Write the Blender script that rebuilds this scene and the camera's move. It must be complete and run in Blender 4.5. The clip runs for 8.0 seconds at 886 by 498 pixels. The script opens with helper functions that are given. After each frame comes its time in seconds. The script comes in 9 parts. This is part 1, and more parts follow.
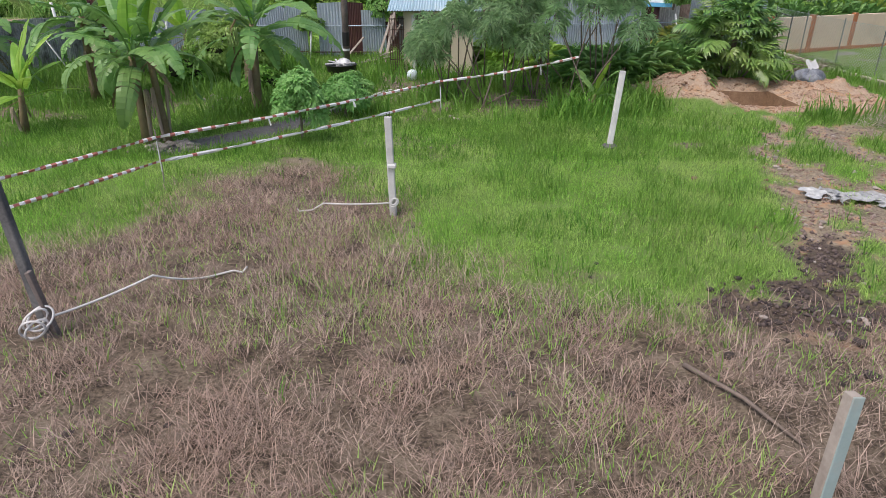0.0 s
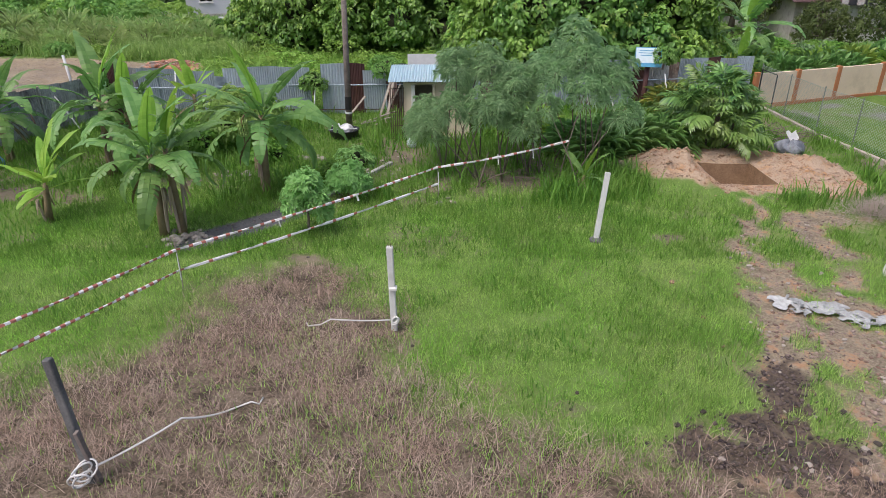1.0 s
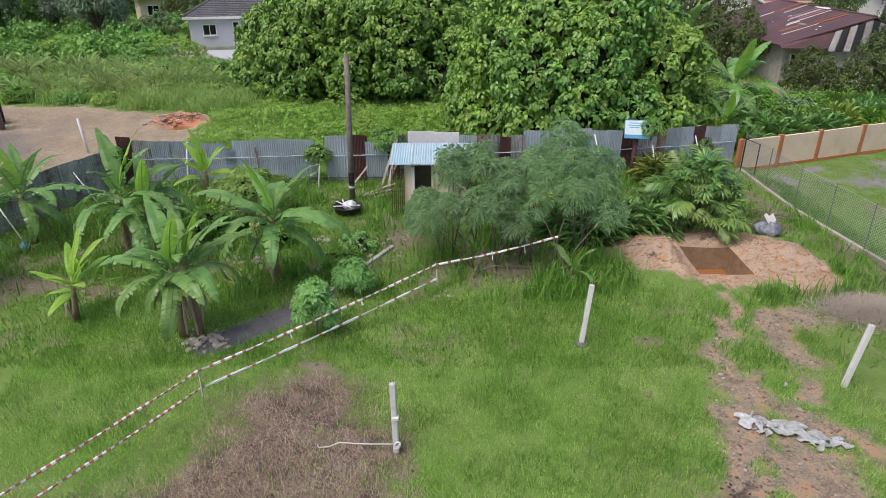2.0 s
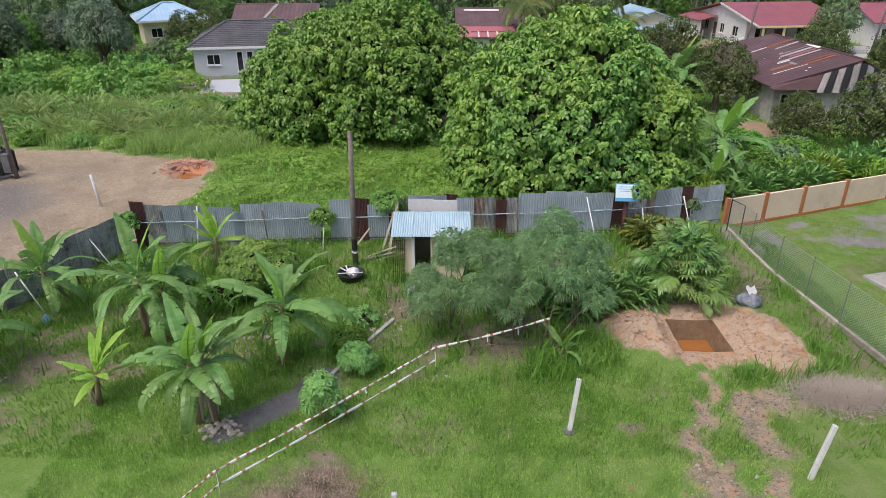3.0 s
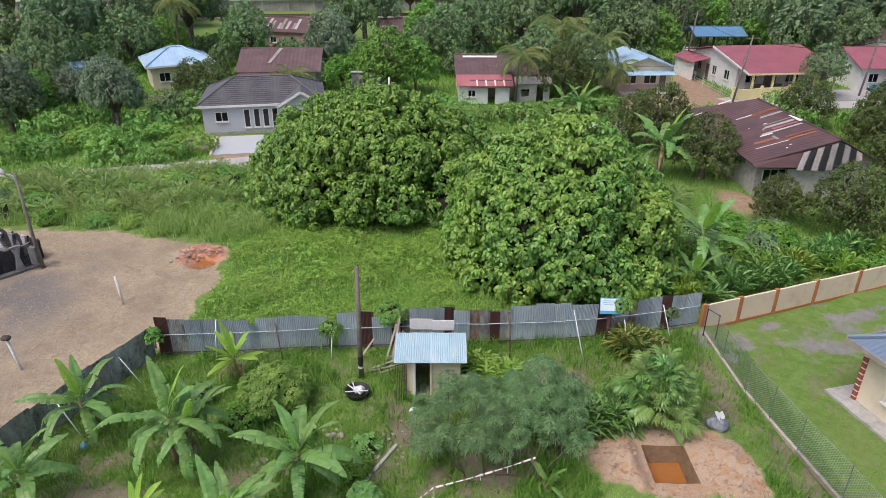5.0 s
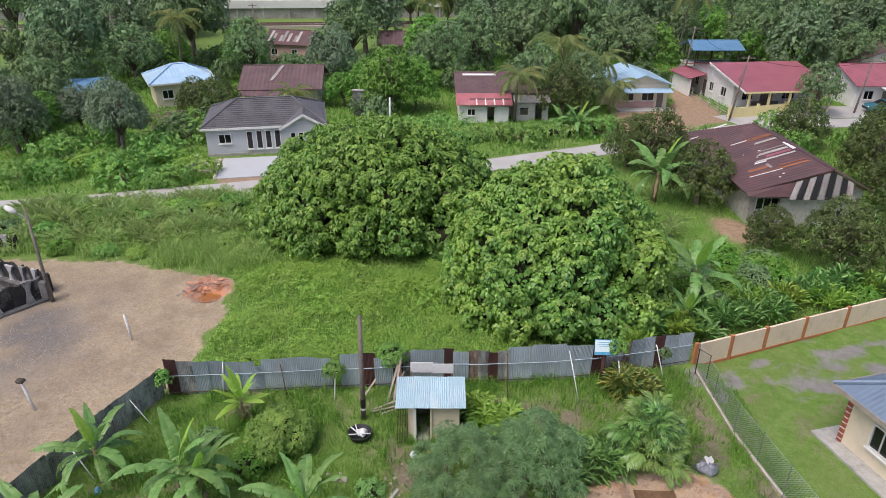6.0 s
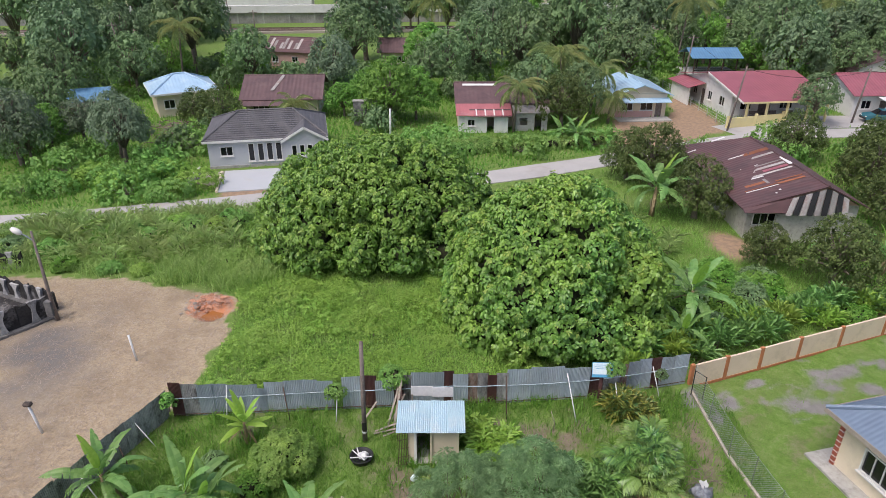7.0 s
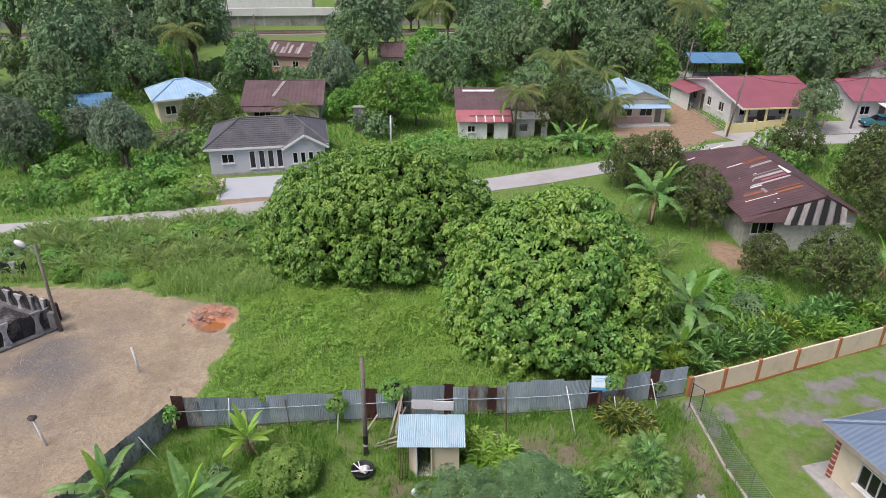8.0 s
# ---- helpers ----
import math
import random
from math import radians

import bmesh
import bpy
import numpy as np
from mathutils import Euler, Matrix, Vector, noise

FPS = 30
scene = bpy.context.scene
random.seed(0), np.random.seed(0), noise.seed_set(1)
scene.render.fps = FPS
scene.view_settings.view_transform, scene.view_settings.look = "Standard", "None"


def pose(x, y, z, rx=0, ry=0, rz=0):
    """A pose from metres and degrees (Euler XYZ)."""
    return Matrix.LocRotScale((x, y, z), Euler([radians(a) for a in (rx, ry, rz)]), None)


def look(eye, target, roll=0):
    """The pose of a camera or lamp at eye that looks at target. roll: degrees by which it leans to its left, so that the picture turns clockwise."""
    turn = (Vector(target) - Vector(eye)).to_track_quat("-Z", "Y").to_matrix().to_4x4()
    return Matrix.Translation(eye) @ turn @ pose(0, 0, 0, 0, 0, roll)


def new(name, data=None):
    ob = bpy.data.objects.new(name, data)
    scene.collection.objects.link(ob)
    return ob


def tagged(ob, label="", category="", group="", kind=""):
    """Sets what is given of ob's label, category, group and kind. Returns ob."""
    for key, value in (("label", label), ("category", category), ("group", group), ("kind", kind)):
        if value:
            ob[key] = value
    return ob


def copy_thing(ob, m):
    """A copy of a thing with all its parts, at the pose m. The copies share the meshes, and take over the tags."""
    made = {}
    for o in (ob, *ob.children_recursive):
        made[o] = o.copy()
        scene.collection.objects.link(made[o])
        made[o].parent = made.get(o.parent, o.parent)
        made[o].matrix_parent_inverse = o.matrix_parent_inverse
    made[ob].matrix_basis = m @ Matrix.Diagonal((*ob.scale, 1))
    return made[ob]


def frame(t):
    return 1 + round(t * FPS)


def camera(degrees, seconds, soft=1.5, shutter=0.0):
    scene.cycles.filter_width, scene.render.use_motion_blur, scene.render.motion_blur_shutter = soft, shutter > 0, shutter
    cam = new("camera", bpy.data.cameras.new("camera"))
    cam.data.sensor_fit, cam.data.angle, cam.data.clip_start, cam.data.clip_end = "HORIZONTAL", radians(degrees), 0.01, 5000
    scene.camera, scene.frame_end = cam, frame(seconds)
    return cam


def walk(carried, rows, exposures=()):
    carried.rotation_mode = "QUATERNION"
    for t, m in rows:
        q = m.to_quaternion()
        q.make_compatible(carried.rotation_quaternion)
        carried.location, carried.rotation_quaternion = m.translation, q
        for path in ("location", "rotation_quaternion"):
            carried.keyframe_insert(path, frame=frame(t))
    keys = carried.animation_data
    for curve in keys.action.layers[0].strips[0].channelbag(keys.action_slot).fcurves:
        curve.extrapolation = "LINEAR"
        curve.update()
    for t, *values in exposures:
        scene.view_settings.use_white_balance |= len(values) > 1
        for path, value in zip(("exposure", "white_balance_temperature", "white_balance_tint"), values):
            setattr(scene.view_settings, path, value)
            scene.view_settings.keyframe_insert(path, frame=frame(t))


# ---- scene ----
cam = camera(67.6, 8.0, soft=0.75)
METRES, EYE, TILT, LEAN, TURN = 18.0, 3.95, -25.0, 0.0, 0.0
ROWS = [
    (0.0, 0.0, 0.0, 0.0, 0.0, 0.0, 0.0),
    (0.5, 0.0006, -0.0223, 0.0441, -0.01, -0.05, -0.03),
    (1.0, 0.003, -0.0556, 0.1091, -0.01, -0.06, -0.0),
    (1.5, 0.0042, -0.0917, 0.1794, -0.04, -0.03, -0.02),
    (3.0, 0.0079, -0.1943, 0.3905, -0.06, -0.28, -0.09),
    (3.5, 0.0084, -0.2277, 0.4622, -0.09, -0.35, -0.12),
    (4.0, 0.0095, -0.2609, 0.5337, -0.07, -0.44, -0.13),
    (4.5, 0.0104, -0.2946, 0.6062, -0.07, -0.55, -0.15),
    (6.0, 0.0113, -0.3801, 0.7979, -0.06, -0.87, -0.17),
    (6.5, 0.0115, -0.396, 0.8362, -0.06, -0.92, -0.16),
    (7.0, 0.0118, -0.4076, 0.8655, -0.05, -0.96, -0.15),
    (7.5, 0.0117, -0.4161, 0.888, -0.04, -0.98, -0.15),
    (8.0, 0.0115, -0.4231, 0.9056, -0.03, -1.01, -0.14),
]
walk(cam, [(t, pose(0, 0, EYE, TILT, LEAN, TURN) @ pose(METRES * x, METRES * y, METRES * z, 90 + pitch, roll, yaw)) for t, x, y, z, yaw, pitch, roll in ROWS], exposures=[(0.0, 0.40, 6300, 15), (8.0, 0.46, 6350, 16)])

# ---------------------------------------------------------------- world and light
world = bpy.data.worlds.new("overcast_sky")
scene.world = world
world.use_nodes = True
wn = world.node_tree.nodes
sky = wn.new("ShaderNodeTexSky")
sky.sky_type = "NISHITA"
sky.sun_disc = False
sky.sun_elevation = radians(62)
sky.sun_rotation = radians(228)
sky.dust_density = 4.0
sky.air_density = 0.8
world.node_tree.links.new(sky.outputs[0], wn["Background"].inputs[0])
wn["Background"].inputs[1].default_value = 0.125

sun = new("sun", bpy.data.lights.new("sun", "SUN"))
sun.data.energy = 1.4
sun.data.angle = radians(38)
sun.data.color = (1.0, 0.96, 0.88)
sun.matrix_world = look((-22, -10, 56), (0, 10, 0))


# ---------------------------------------------------------------- helpers for meshes
class Shape:
    """Collects vertices and faces of one mesh."""

    def __init__(self):
        self.v, self.f, self.m = [], [], []

    def add(self, verts, faces, mi=0, tf=None):
        k = len(self.v)
        for p in verts:
            self.v.append(tuple(tf @ Vector(p)) if tf is not None else tuple(p))
        for q in faces:
            self.f.append(tuple(i + k for i in q))
            self.m.append(mi)
        return self

    def box(self, cx, cy, cz, sx, sy, sz, tf=None, mi=0, ch=0.0):
        a, b, c = sx / 2, sy / 2, sz / 2
        if ch <= 0:
            vs = [(cx + i * a, cy + j * b, cz + k * c) for k in (-1, 1) for j in (-1, 1) for i in (-1, 1)]
            fs = [(0, 2, 3, 1), (4, 5, 7, 6), (0, 1, 5, 4), (2, 6, 7, 3), (0, 4, 6, 2), (1, 3, 7, 5)]
            return self.add(vs, fs, mi, tf)
        bm = bmesh.new()
        bmesh.ops.create_cube(bm, size=1)
        bmesh.ops.scale(bm, vec=(sx, sy, sz), verts=bm.verts)
        bmesh.ops.bevel(bm, geom=bm.edges[:], offset=min(ch, 0.45 * min(sx, sy, sz)), segments=1, affect="EDGES")
        bmesh.ops.translate(bm, vec=(cx, cy, cz), verts=bm.verts)
        bm.verts.index_update()
        self.add([tuple(p.co) for p in bm.verts], [tuple(p.index for p in q.verts) for q in bm.faces], mi, tf)
        bm.free()
        return self

    def tube(self, pts, radii, n=8, mi=0, cap=True, tf=None):
        pts = [Vector(p) for p in pts]
        if not isinstance(radii, (list, tuple)):
            radii = [radii] * len(pts)
        vs, fs = [], []
        u = None
        for i, p in enumerate(pts):
            d = (pts[min(i + 1, len(pts) - 1)] - pts[max(i - 1, 0)]).normalized()
            if u is None:
                u = d.orthogonal().normalized()
            u = (u - d * u.dot(d)).normalized()
            w = d.cross(u)
            for k in range(n):
                a = 2 * math.pi * k / n
                vs.append(p + (u * math.cos(a) + w * math.sin(a)) * radii[i])
        for i in range(len(pts) - 1):
            for k in range(n):
                fs.append((i * n + k, i * n + (k + 1) % n, (i + 1) * n + (k + 1) % n, (i + 1) * n + k))
        if cap:
            fs.append(tuple(reversed(range(n))))
            fs.append(tuple((len(pts) - 1) * n + k for k in range(n)))
        return self.add(vs, fs, mi, tf)

    def lathe(self, prof, n=20, mi=0, tf=None):
        vs = [(r * math.cos(2 * math.pi * k / n), r * math.sin(2 * math.pi * k / n), z) for r, z in prof for k in range(n)]
        fs = [(i * n + k, i * n + (k + 1) % n, (i + 1) * n + (k + 1) % n, (i + 1) * n + k) for i in range(len(prof) - 1) for k in range(n)]
        return self.add(vs, fs, mi, tf)

    def grid(self, fn, nu, nv, mi=0, tf=None):
        vs = [fn(i / nu, j / nv) for j in range(nv + 1) for i in range(nu + 1)]
        fs = [(j * (nu + 1) + i, j * (nu + 1) + i + 1, (j + 1) * (nu + 1) + i + 1, (j + 1) * (nu + 1) + i) for j in range(nv) for i in range(nu)]
        return self.add(vs, fs, mi, tf)

    def slab(self, top, thick, mi=0, tf=None):
        """A plate of that thickness under a planar outline, given counter-clockwise from above."""
        n = len(top)
        vs = [tuple(p) for p in top] + [(p[0], p[1], p[2] - thick) for p in top]
        fs = [tuple(range(n)), tuple(reversed(range(n, 2 * n)))] + [(i, n + i, n + (i + 1) % n, (i + 1) % n) for i in range(n)]
        return self.add(vs, fs, mi, tf)

    def weld(self):
        """Joins vertices that coincide."""
        seen, index, vs = {}, [], []
        for p in self.v:
            key = tuple(round(c, 4) for c in p)
            if key not in seen:
                seen[key] = len(vs)
                vs.append(p)
            index.append(seen[key])
        self.v, self.f = vs, [tuple(index[i] for i in q) for q in self.f]
        return self

    def mesh(self, name, mats, smooth=False):
        me = bpy.data.meshes.new(name)
        me.from_pydata(self.v, [], self.f)
        for m in (mats if isinstance(mats, (list, tuple)) else [mats]):
            me.materials.append(m)
        me.polygons.foreach_set("material_index", self.m)
        if smooth:
            me.polygons.foreach_set("use_smooth", [True] * len(self.f))
        me.update()
        return me


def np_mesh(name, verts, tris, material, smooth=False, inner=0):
    """A mesh out of arrays of vertices and triangles; the last inner triangles take the dark colour painted for crown
    shade.
    """
    me = bpy.data.meshes.new(name)
    me.vertices.add(len(verts))
    me.vertices.foreach_set("co", np.ascontiguousarray(verts, np.float32).ravel())
    me.loops.add(3 * len(tris))
    me.loops.foreach_set("vertex_index", np.ascontiguousarray(tris, np.int32).ravel())
    me.polygons.add(len(tris))
    me.polygons.foreach_set("loop_start", np.arange(0, 3 * len(tris), 3, dtype=np.int32))
    if smooth:
        me.polygons.foreach_set("use_smooth", np.ones(len(tris), bool))
    me.materials.append(material)
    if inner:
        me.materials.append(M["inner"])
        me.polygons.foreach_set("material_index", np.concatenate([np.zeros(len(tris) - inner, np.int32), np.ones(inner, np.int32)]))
    me.update(calc_edges=True)
    return me


def thing(name, loc=(0, 0, 0), label="", category="", group="", kind="", rz=0, data=None):
    ob = new(name, data)
    ob.location = loc
    ob.rotation_euler = (0, 0, radians(rz))
    return tagged(ob, label, category, group, kind)


def piece(name, data, parent, loc=(0, 0, 0), rot=(0, 0, 0), label="", scale=(1, 1, 1)):
    """One part: a mesh, or a shared mesh, under its thing."""
    ob = new(name, data)
    ob.parent = parent
    ob.location = loc
    ob.rotation_euler = [radians(a) for a in rot]
    ob.scale = scale
    return tagged(ob, label)


def part(name, shape, mats, parent, label="", smooth=False):
    return piece(name, shape.mesh(name, mats, smooth), parent, label=label)


def lattice(ix, iy, seed):
    h = (ix.astype(np.int64) * 374761393 + iy.astype(np.int64) * 668265263 + seed * 1442695041) & 0x7FFFFFFF
    h = ((h ^ (h >> 13)) * 1274126177) & 0x7FFFFFFF
    return ((h ^ (h >> 16)) & 0xFFFF) / 65535.0


def vnoise(x, y, seed=0):
    """Smooth value noise, 0 to 1, on arrays."""
    x, y = np.asarray(x, float), np.asarray(y, float)
    ix, iy = np.floor(x), np.floor(y)
    u, v = x - ix, y - iy
    u, v = u * u * (3 - 2 * u), v * v * (3 - 2 * v)
    a, b = lattice(ix, iy, seed), lattice(ix + 1, iy, seed)
    c, d = lattice(ix, iy + 1, seed), lattice(ix + 1, iy + 1, seed)
    return (a * (1 - u) + b * u) * (1 - v) + (c * (1 - u) + d * u) * v


def fbm(x, y, scale, seed=0, octaves=4):
    t, amp, total = 0, 1.0, 0.0
    x, y = np.asarray(x, float) * scale, np.asarray(y, float) * scale
    for o in range(octaves):
        t = t + amp * vnoise(x, y, seed + 17 * o)
        total += amp
        amp *= 0.5
        x, y = x * 2.03 + 5.3, y * 2.03 + 1.7
    return t / total


def inside(x, y, poly, soft):
    """Signed distance to a polygon turned into a soft 0 to 1 mask."""
    x, y = np.asarray(x, float), np.asarray(y, float)
    best = np.full(x.shape, 1e9)
    odd = np.zeros(x.shape, bool)
    n = len(poly)
    for i in range(n):
        (ax, ay), (bx, by) = poly[i], poly[(i + 1) % n]
        dx, dy = bx - ax, by - ay
        s = np.clip(((x - ax) * dx + (y - ay) * dy) / (dx * dx + dy * dy), 0, 1)
        best = np.minimum(best, np.hypot(x - ax - s * dx, y - ay - s * dy))
        if dy != 0:
            odd ^= ((ay > y) != (by > y)) & (x < (y - ay) / dy * dx + ax)
    return np.clip(np.where(odd, best, -best) / soft + 0.5, 0, 1)


def along(x, y, line, half, soft):
    """Soft mask of a band round a polyline."""
    best = np.full(np.shape(x), 1e9)
    for (ax, ay), (bx, by) in zip(line, line[1:]):
        dx, dy = bx - ax, by - ay
        s = np.clip(((x - ax) * dx + (y - ay) * dy) / (dx * dx + dy * dy), 0, 1)
        best = np.minimum(best, np.hypot(x - ax - s * dx, y - ay - s * dy))
    return np.clip((half - best) / soft + 0.5, 0, 1)


def spot(x, y, cx, cy, rx, ry, soft=0.35):
    return np.clip((1 - np.hypot((x - cx) / rx, (y - cy) / ry)) / soft + 0.5, 0, 1)


# ---------------------------------------------------------------- materials
def node_material(name):
    m = bpy.data.materials.new(name)
    m.use_nodes = True
    nt = m.node_tree
    return m, nt, nt.nodes["Principled BSDF"]


def noise_node(nt, scale, detail=4.0, coord=None, rough=0.6):
    n = nt.nodes.new("ShaderNodeTexNoise")
    n.inputs["Scale"].default_value = scale
    n.inputs["Detail"].default_value = detail
    n.inputs["Roughness"].default_value = rough
    if coord is not None:
        nt.links.new(coord, n.inputs["Vector"])
    return n.outputs["Fac"]


def math_node(nt, op, a, b=0.0, clamp=False):
    n = nt.nodes.new("ShaderNodeMath")
    n.operation = op
    n.use_clamp = clamp
    for i, s in enumerate((a, b)):
        if isinstance(s, (int, float)):
            n.inputs[i].default_value = s
        else:
            nt.links.new(s, n.inputs[i])
    return n.outputs[0]


def mix_node(nt, fac, a, b, blend="MIX"):
    n = nt.nodes.new("ShaderNodeMix")
    n.data_type = "RGBA"
    n.blend_type = blend
    for slot, s in ((0, fac), (6, a), (7, b)):
        if isinstance(s, (int, float)):
            n.inputs[slot].default_value = s
        elif isinstance(s, tuple):
            n.inputs[slot].default_value = (*s, 1.0)
        else:
            nt.links.new(s, n.inputs[slot])
    return n.outputs[2]


def ramp_node(nt, fac, lo, hi):
    n = nt.nodes.new("ShaderNodeMapRange")
    n.inputs["From Min"].default_value = lo
    n.inputs["From Max"].default_value = hi
    nt.links.new(fac, n.inputs["Value"])
    return n.outputs[0]


def bump_node(nt, height, dist, strength, bsdf):
    n = nt.nodes.new("ShaderNodeBump")
    n.inputs["Distance"].default_value = dist
    n.inputs["Strength"].default_value = strength
    nt.links.new(height, n.inputs["Height"])
    nt.links.new(n.outputs[0], bsdf.inputs["Normal"])


def coord_out(nt, which="Object"):
    return nt.nodes.new("ShaderNodeTexCoord").outputs[which]


def surface(name, col, dark=None, rough=0.7, metal=0.0, fine=30.0, coarse=2.0, amount=0.5, bump=0.004, stain=None, stain_amount=0.35, vary=0.12, spec=0.4):
    """A worn surface: base colour, a darker one in coarse and fine noise, stains, and a change of tone from piece to piece."""
    m, nt, b = node_material(name)
    c = coord_out(nt)
    if vary:
        shift = nt.nodes.new("ShaderNodeVectorMath")
        nt.links.new(c, shift.inputs[0])
        nt.links.new(math_node(nt, "MULTIPLY", nt.nodes.new("ShaderNodeObjectInfo").outputs["Random"], 40.0), shift.inputs[1])
        c = shift.outputs[0]
    dark = dark or tuple(0.6 * v for v in col)
    n1, n2 = noise_node(nt, coarse, 5, c), noise_node(nt, fine, 3, c)
    f = math_node(nt, "MULTIPLY", ramp_node(nt, math_node(nt, "ADD", math_node(nt, "MULTIPLY", n1, 0.65), math_node(nt, "MULTIPLY", n2, 0.35)), 0.36, 0.64), amount)
    out = mix_node(nt, f, col, dark)
    if stain:
        s = math_node(nt, "MULTIPLY", ramp_node(nt, noise_node(nt, coarse * 0.7, 8, c, 0.7), 0.52, 0.66), stain_amount, True)
        out = mix_node(nt, s, out, stain)
    if vary:
        r = nt.nodes.new("ShaderNodeObjectInfo").outputs["Random"]
        v = nt.nodes.new("ShaderNodeHueSaturation")
        nt.links.new(math_node(nt, "ADD", math_node(nt, "MULTIPLY", r, 2 * vary), 1 - vary), v.inputs["Value"])
        nt.links.new(out, v.inputs["Color"])
        out = v.outputs[0]
    nt.links.new(out, b.inputs["Base Color"])
    b.inputs["Roughness"].default_value = rough
    b.inputs["Metallic"].default_value = metal
    b.inputs["Specular IOR Level"].default_value = spec
    if bump:
        bump_node(nt, n2, bump, 0.6, b)
    return m


def leaf_material(name, a, b_col, c_col, rough=0.5, trans=0.3, patch=0.35, spec=0.35, clump=0.0):
    """Leaves or blades: each its own tone between two colours, patches of a third, and some light let through."""
    m, nt, b = node_material(name)
    a, b_col, c_col = [(q[0], q[1], 1.1 * q[2] + 0.008) for q in (a, b_col, c_col)]
    g = nt.nodes.new("ShaderNodeNewGeometry")
    r = g.outputs["Random Per Island"]
    col = mix_node(nt, r, a, b_col)
    n = ramp_node(nt, noise_node(nt, patch, 4, g.outputs["Position"]), 0.4, 0.62)
    col = mix_node(nt, math_node(nt, "MULTIPLY", n, 0.6), col, c_col)
    o = nt.nodes.new("ShaderNodeObjectInfo").outputs["Random"]
    v = nt.nodes.new("ShaderNodeHueSaturation")
    nt.links.new(math_node(nt, "ADD", math_node(nt, "MULTIPLY", o, 0.24), 0.88), v.inputs["Value"])
    nt.links.new(math_node(nt, "ADD", math_node(nt, "MULTIPLY", o, 0.02), 0.495), v.inputs["Hue"])
    nt.links.new(col, v.inputs["Color"])
    col = v.outputs[0]
    if clump:
        w = ramp_node(nt, noise_node(nt, clump, 3, g.outputs["Position"], 0.55), 0.38, 0.60)
        col = mix_node(nt, math_node(nt, "MULTIPLY", w, 0.45), col, tuple(0.7 * p for p in a))
    nt.links.new(col, b.inputs["Base Color"])
    b.inputs["Roughness"].default_value = rough
    b.inputs["Specular IOR Level"].default_value = spec
    t = nt.nodes.new("ShaderNodeBsdfTranslucent")
    nt.links.new(col, t.inputs["Color"])
    mx = nt.nodes.new("ShaderNodeMixShader")
    mx.inputs[0].default_value = trans
    nt.links.new(b.outputs[0], mx.inputs[1])
    nt.links.new(t.outputs[0], mx.inputs[2])
    nt.links.new(mx.outputs[0], nt.nodes["Material Output"].inputs["Surface"])
    return m


def plain(name, col, rough=0.5, metal=0.0):
    m, nt, b = node_material(name)
    c = coord_out(nt)
    nt.links.new(mix_node(nt, noise_node(nt, 14, 3, c), tuple(0.8 * v for v in col), tuple(min(1, 1.15 * v) for v in col)), b.inputs["Base Color"])
    b.inputs["Roughness"].default_value = rough
    b.inputs["Metallic"].default_value = metal
    return m


M = {}
M["fruit"] = leaf_material("fruit_bush_leaves", (0.17, 0.33, 0.04), (0.42, 0.60, 0.13), (0.42, 0.56, 0.11), 0.45, 0.35, 0.9, 0.45, 1.6)
M["grass"] = leaf_material("grass_blades", (0.16, 0.34, 0.03), (0.48, 0.74, 0.12), (0.58, 0.66, 0.21), 0.6, 0.45, 0.6)
M["weed"] = leaf_material("weed_blades", (0.085, 0.235, 0.02), (0.235, 0.45, 0.05), (0.25, 0.40, 0.065), 0.6, 0.4, 0.4)
M["meadow"] = leaf_material("meadow_blades", (0.15, 0.30, 0.035), (0.34, 0.53, 0.09), (0.36, 0.48, 0.12), 0.6, 0.35, 0.35)
M["reed"] = leaf_material("reed_blades", (0.20, 0.34, 0.06), (0.44, 0.56, 0.17), (0.30, 0.46, 0.08), 0.6, 0.35, 0.3)
M["lime"] = leaf_material("lime_leaves", (0.21, 0.37, 0.045), (0.38, 0.58, 0.09), (0.33, 0.48, 0.09), 0.5, 0.35, 0.5)
M["cane"] = leaf_material("cane_leaves", (0.33, 0.50, 0.12), (0.60, 0.72, 0.29), (0.52, 0.62, 0.22), 0.6, 0.45, 0.3)
M["croton"] = leaf_material("croton_leaves", (0.05, 0.13, 0.03), (0.16, 0.26, 0.05), (0.50, 0.40, 0.06), 0.4, 0.2, 4.0, 0.5)
M["neighbour"] = leaf_material("mown_lawn_blades", (0.065, 0.165, 0.015), (0.20, 0.37, 0.03), (0.17, 0.24, 0.045), 0.6, 0.35, 0.5)
M["creeper"] = leaf_material("creeper_leaves", (0.13, 0.29, 0.045), (0.27, 0.48, 0.09), (0.30, 0.47, 0.11), 0.5, 0.3, 0.3)
M["straw"] = leaf_material("dry_straw", (0.16, 0.115, 0.075), (0.72, 0.57, 0.41), (0.44, 0.30, 0.205), 0.8, 0.15, 0.7, 0.2)
M["tree_a"] = leaf_material("broad_tree_leaves", (0.12, 0.285, 0.04), (0.30, 0.54, 0.08), (0.37, 0.57, 0.08), 0.36, 0.28, 0.22, 0.5, 1.2)
M["tree_b"] = leaf_material("rounded_tree_leaves", (0.115, 0.27, 0.045), (0.30, 0.51, 0.08), (0.42, 0.55, 0.075), 0.36, 0.28, 0.2, 0.5, 1.2)
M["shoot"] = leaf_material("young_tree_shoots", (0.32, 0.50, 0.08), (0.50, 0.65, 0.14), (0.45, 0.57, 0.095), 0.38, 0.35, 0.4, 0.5)
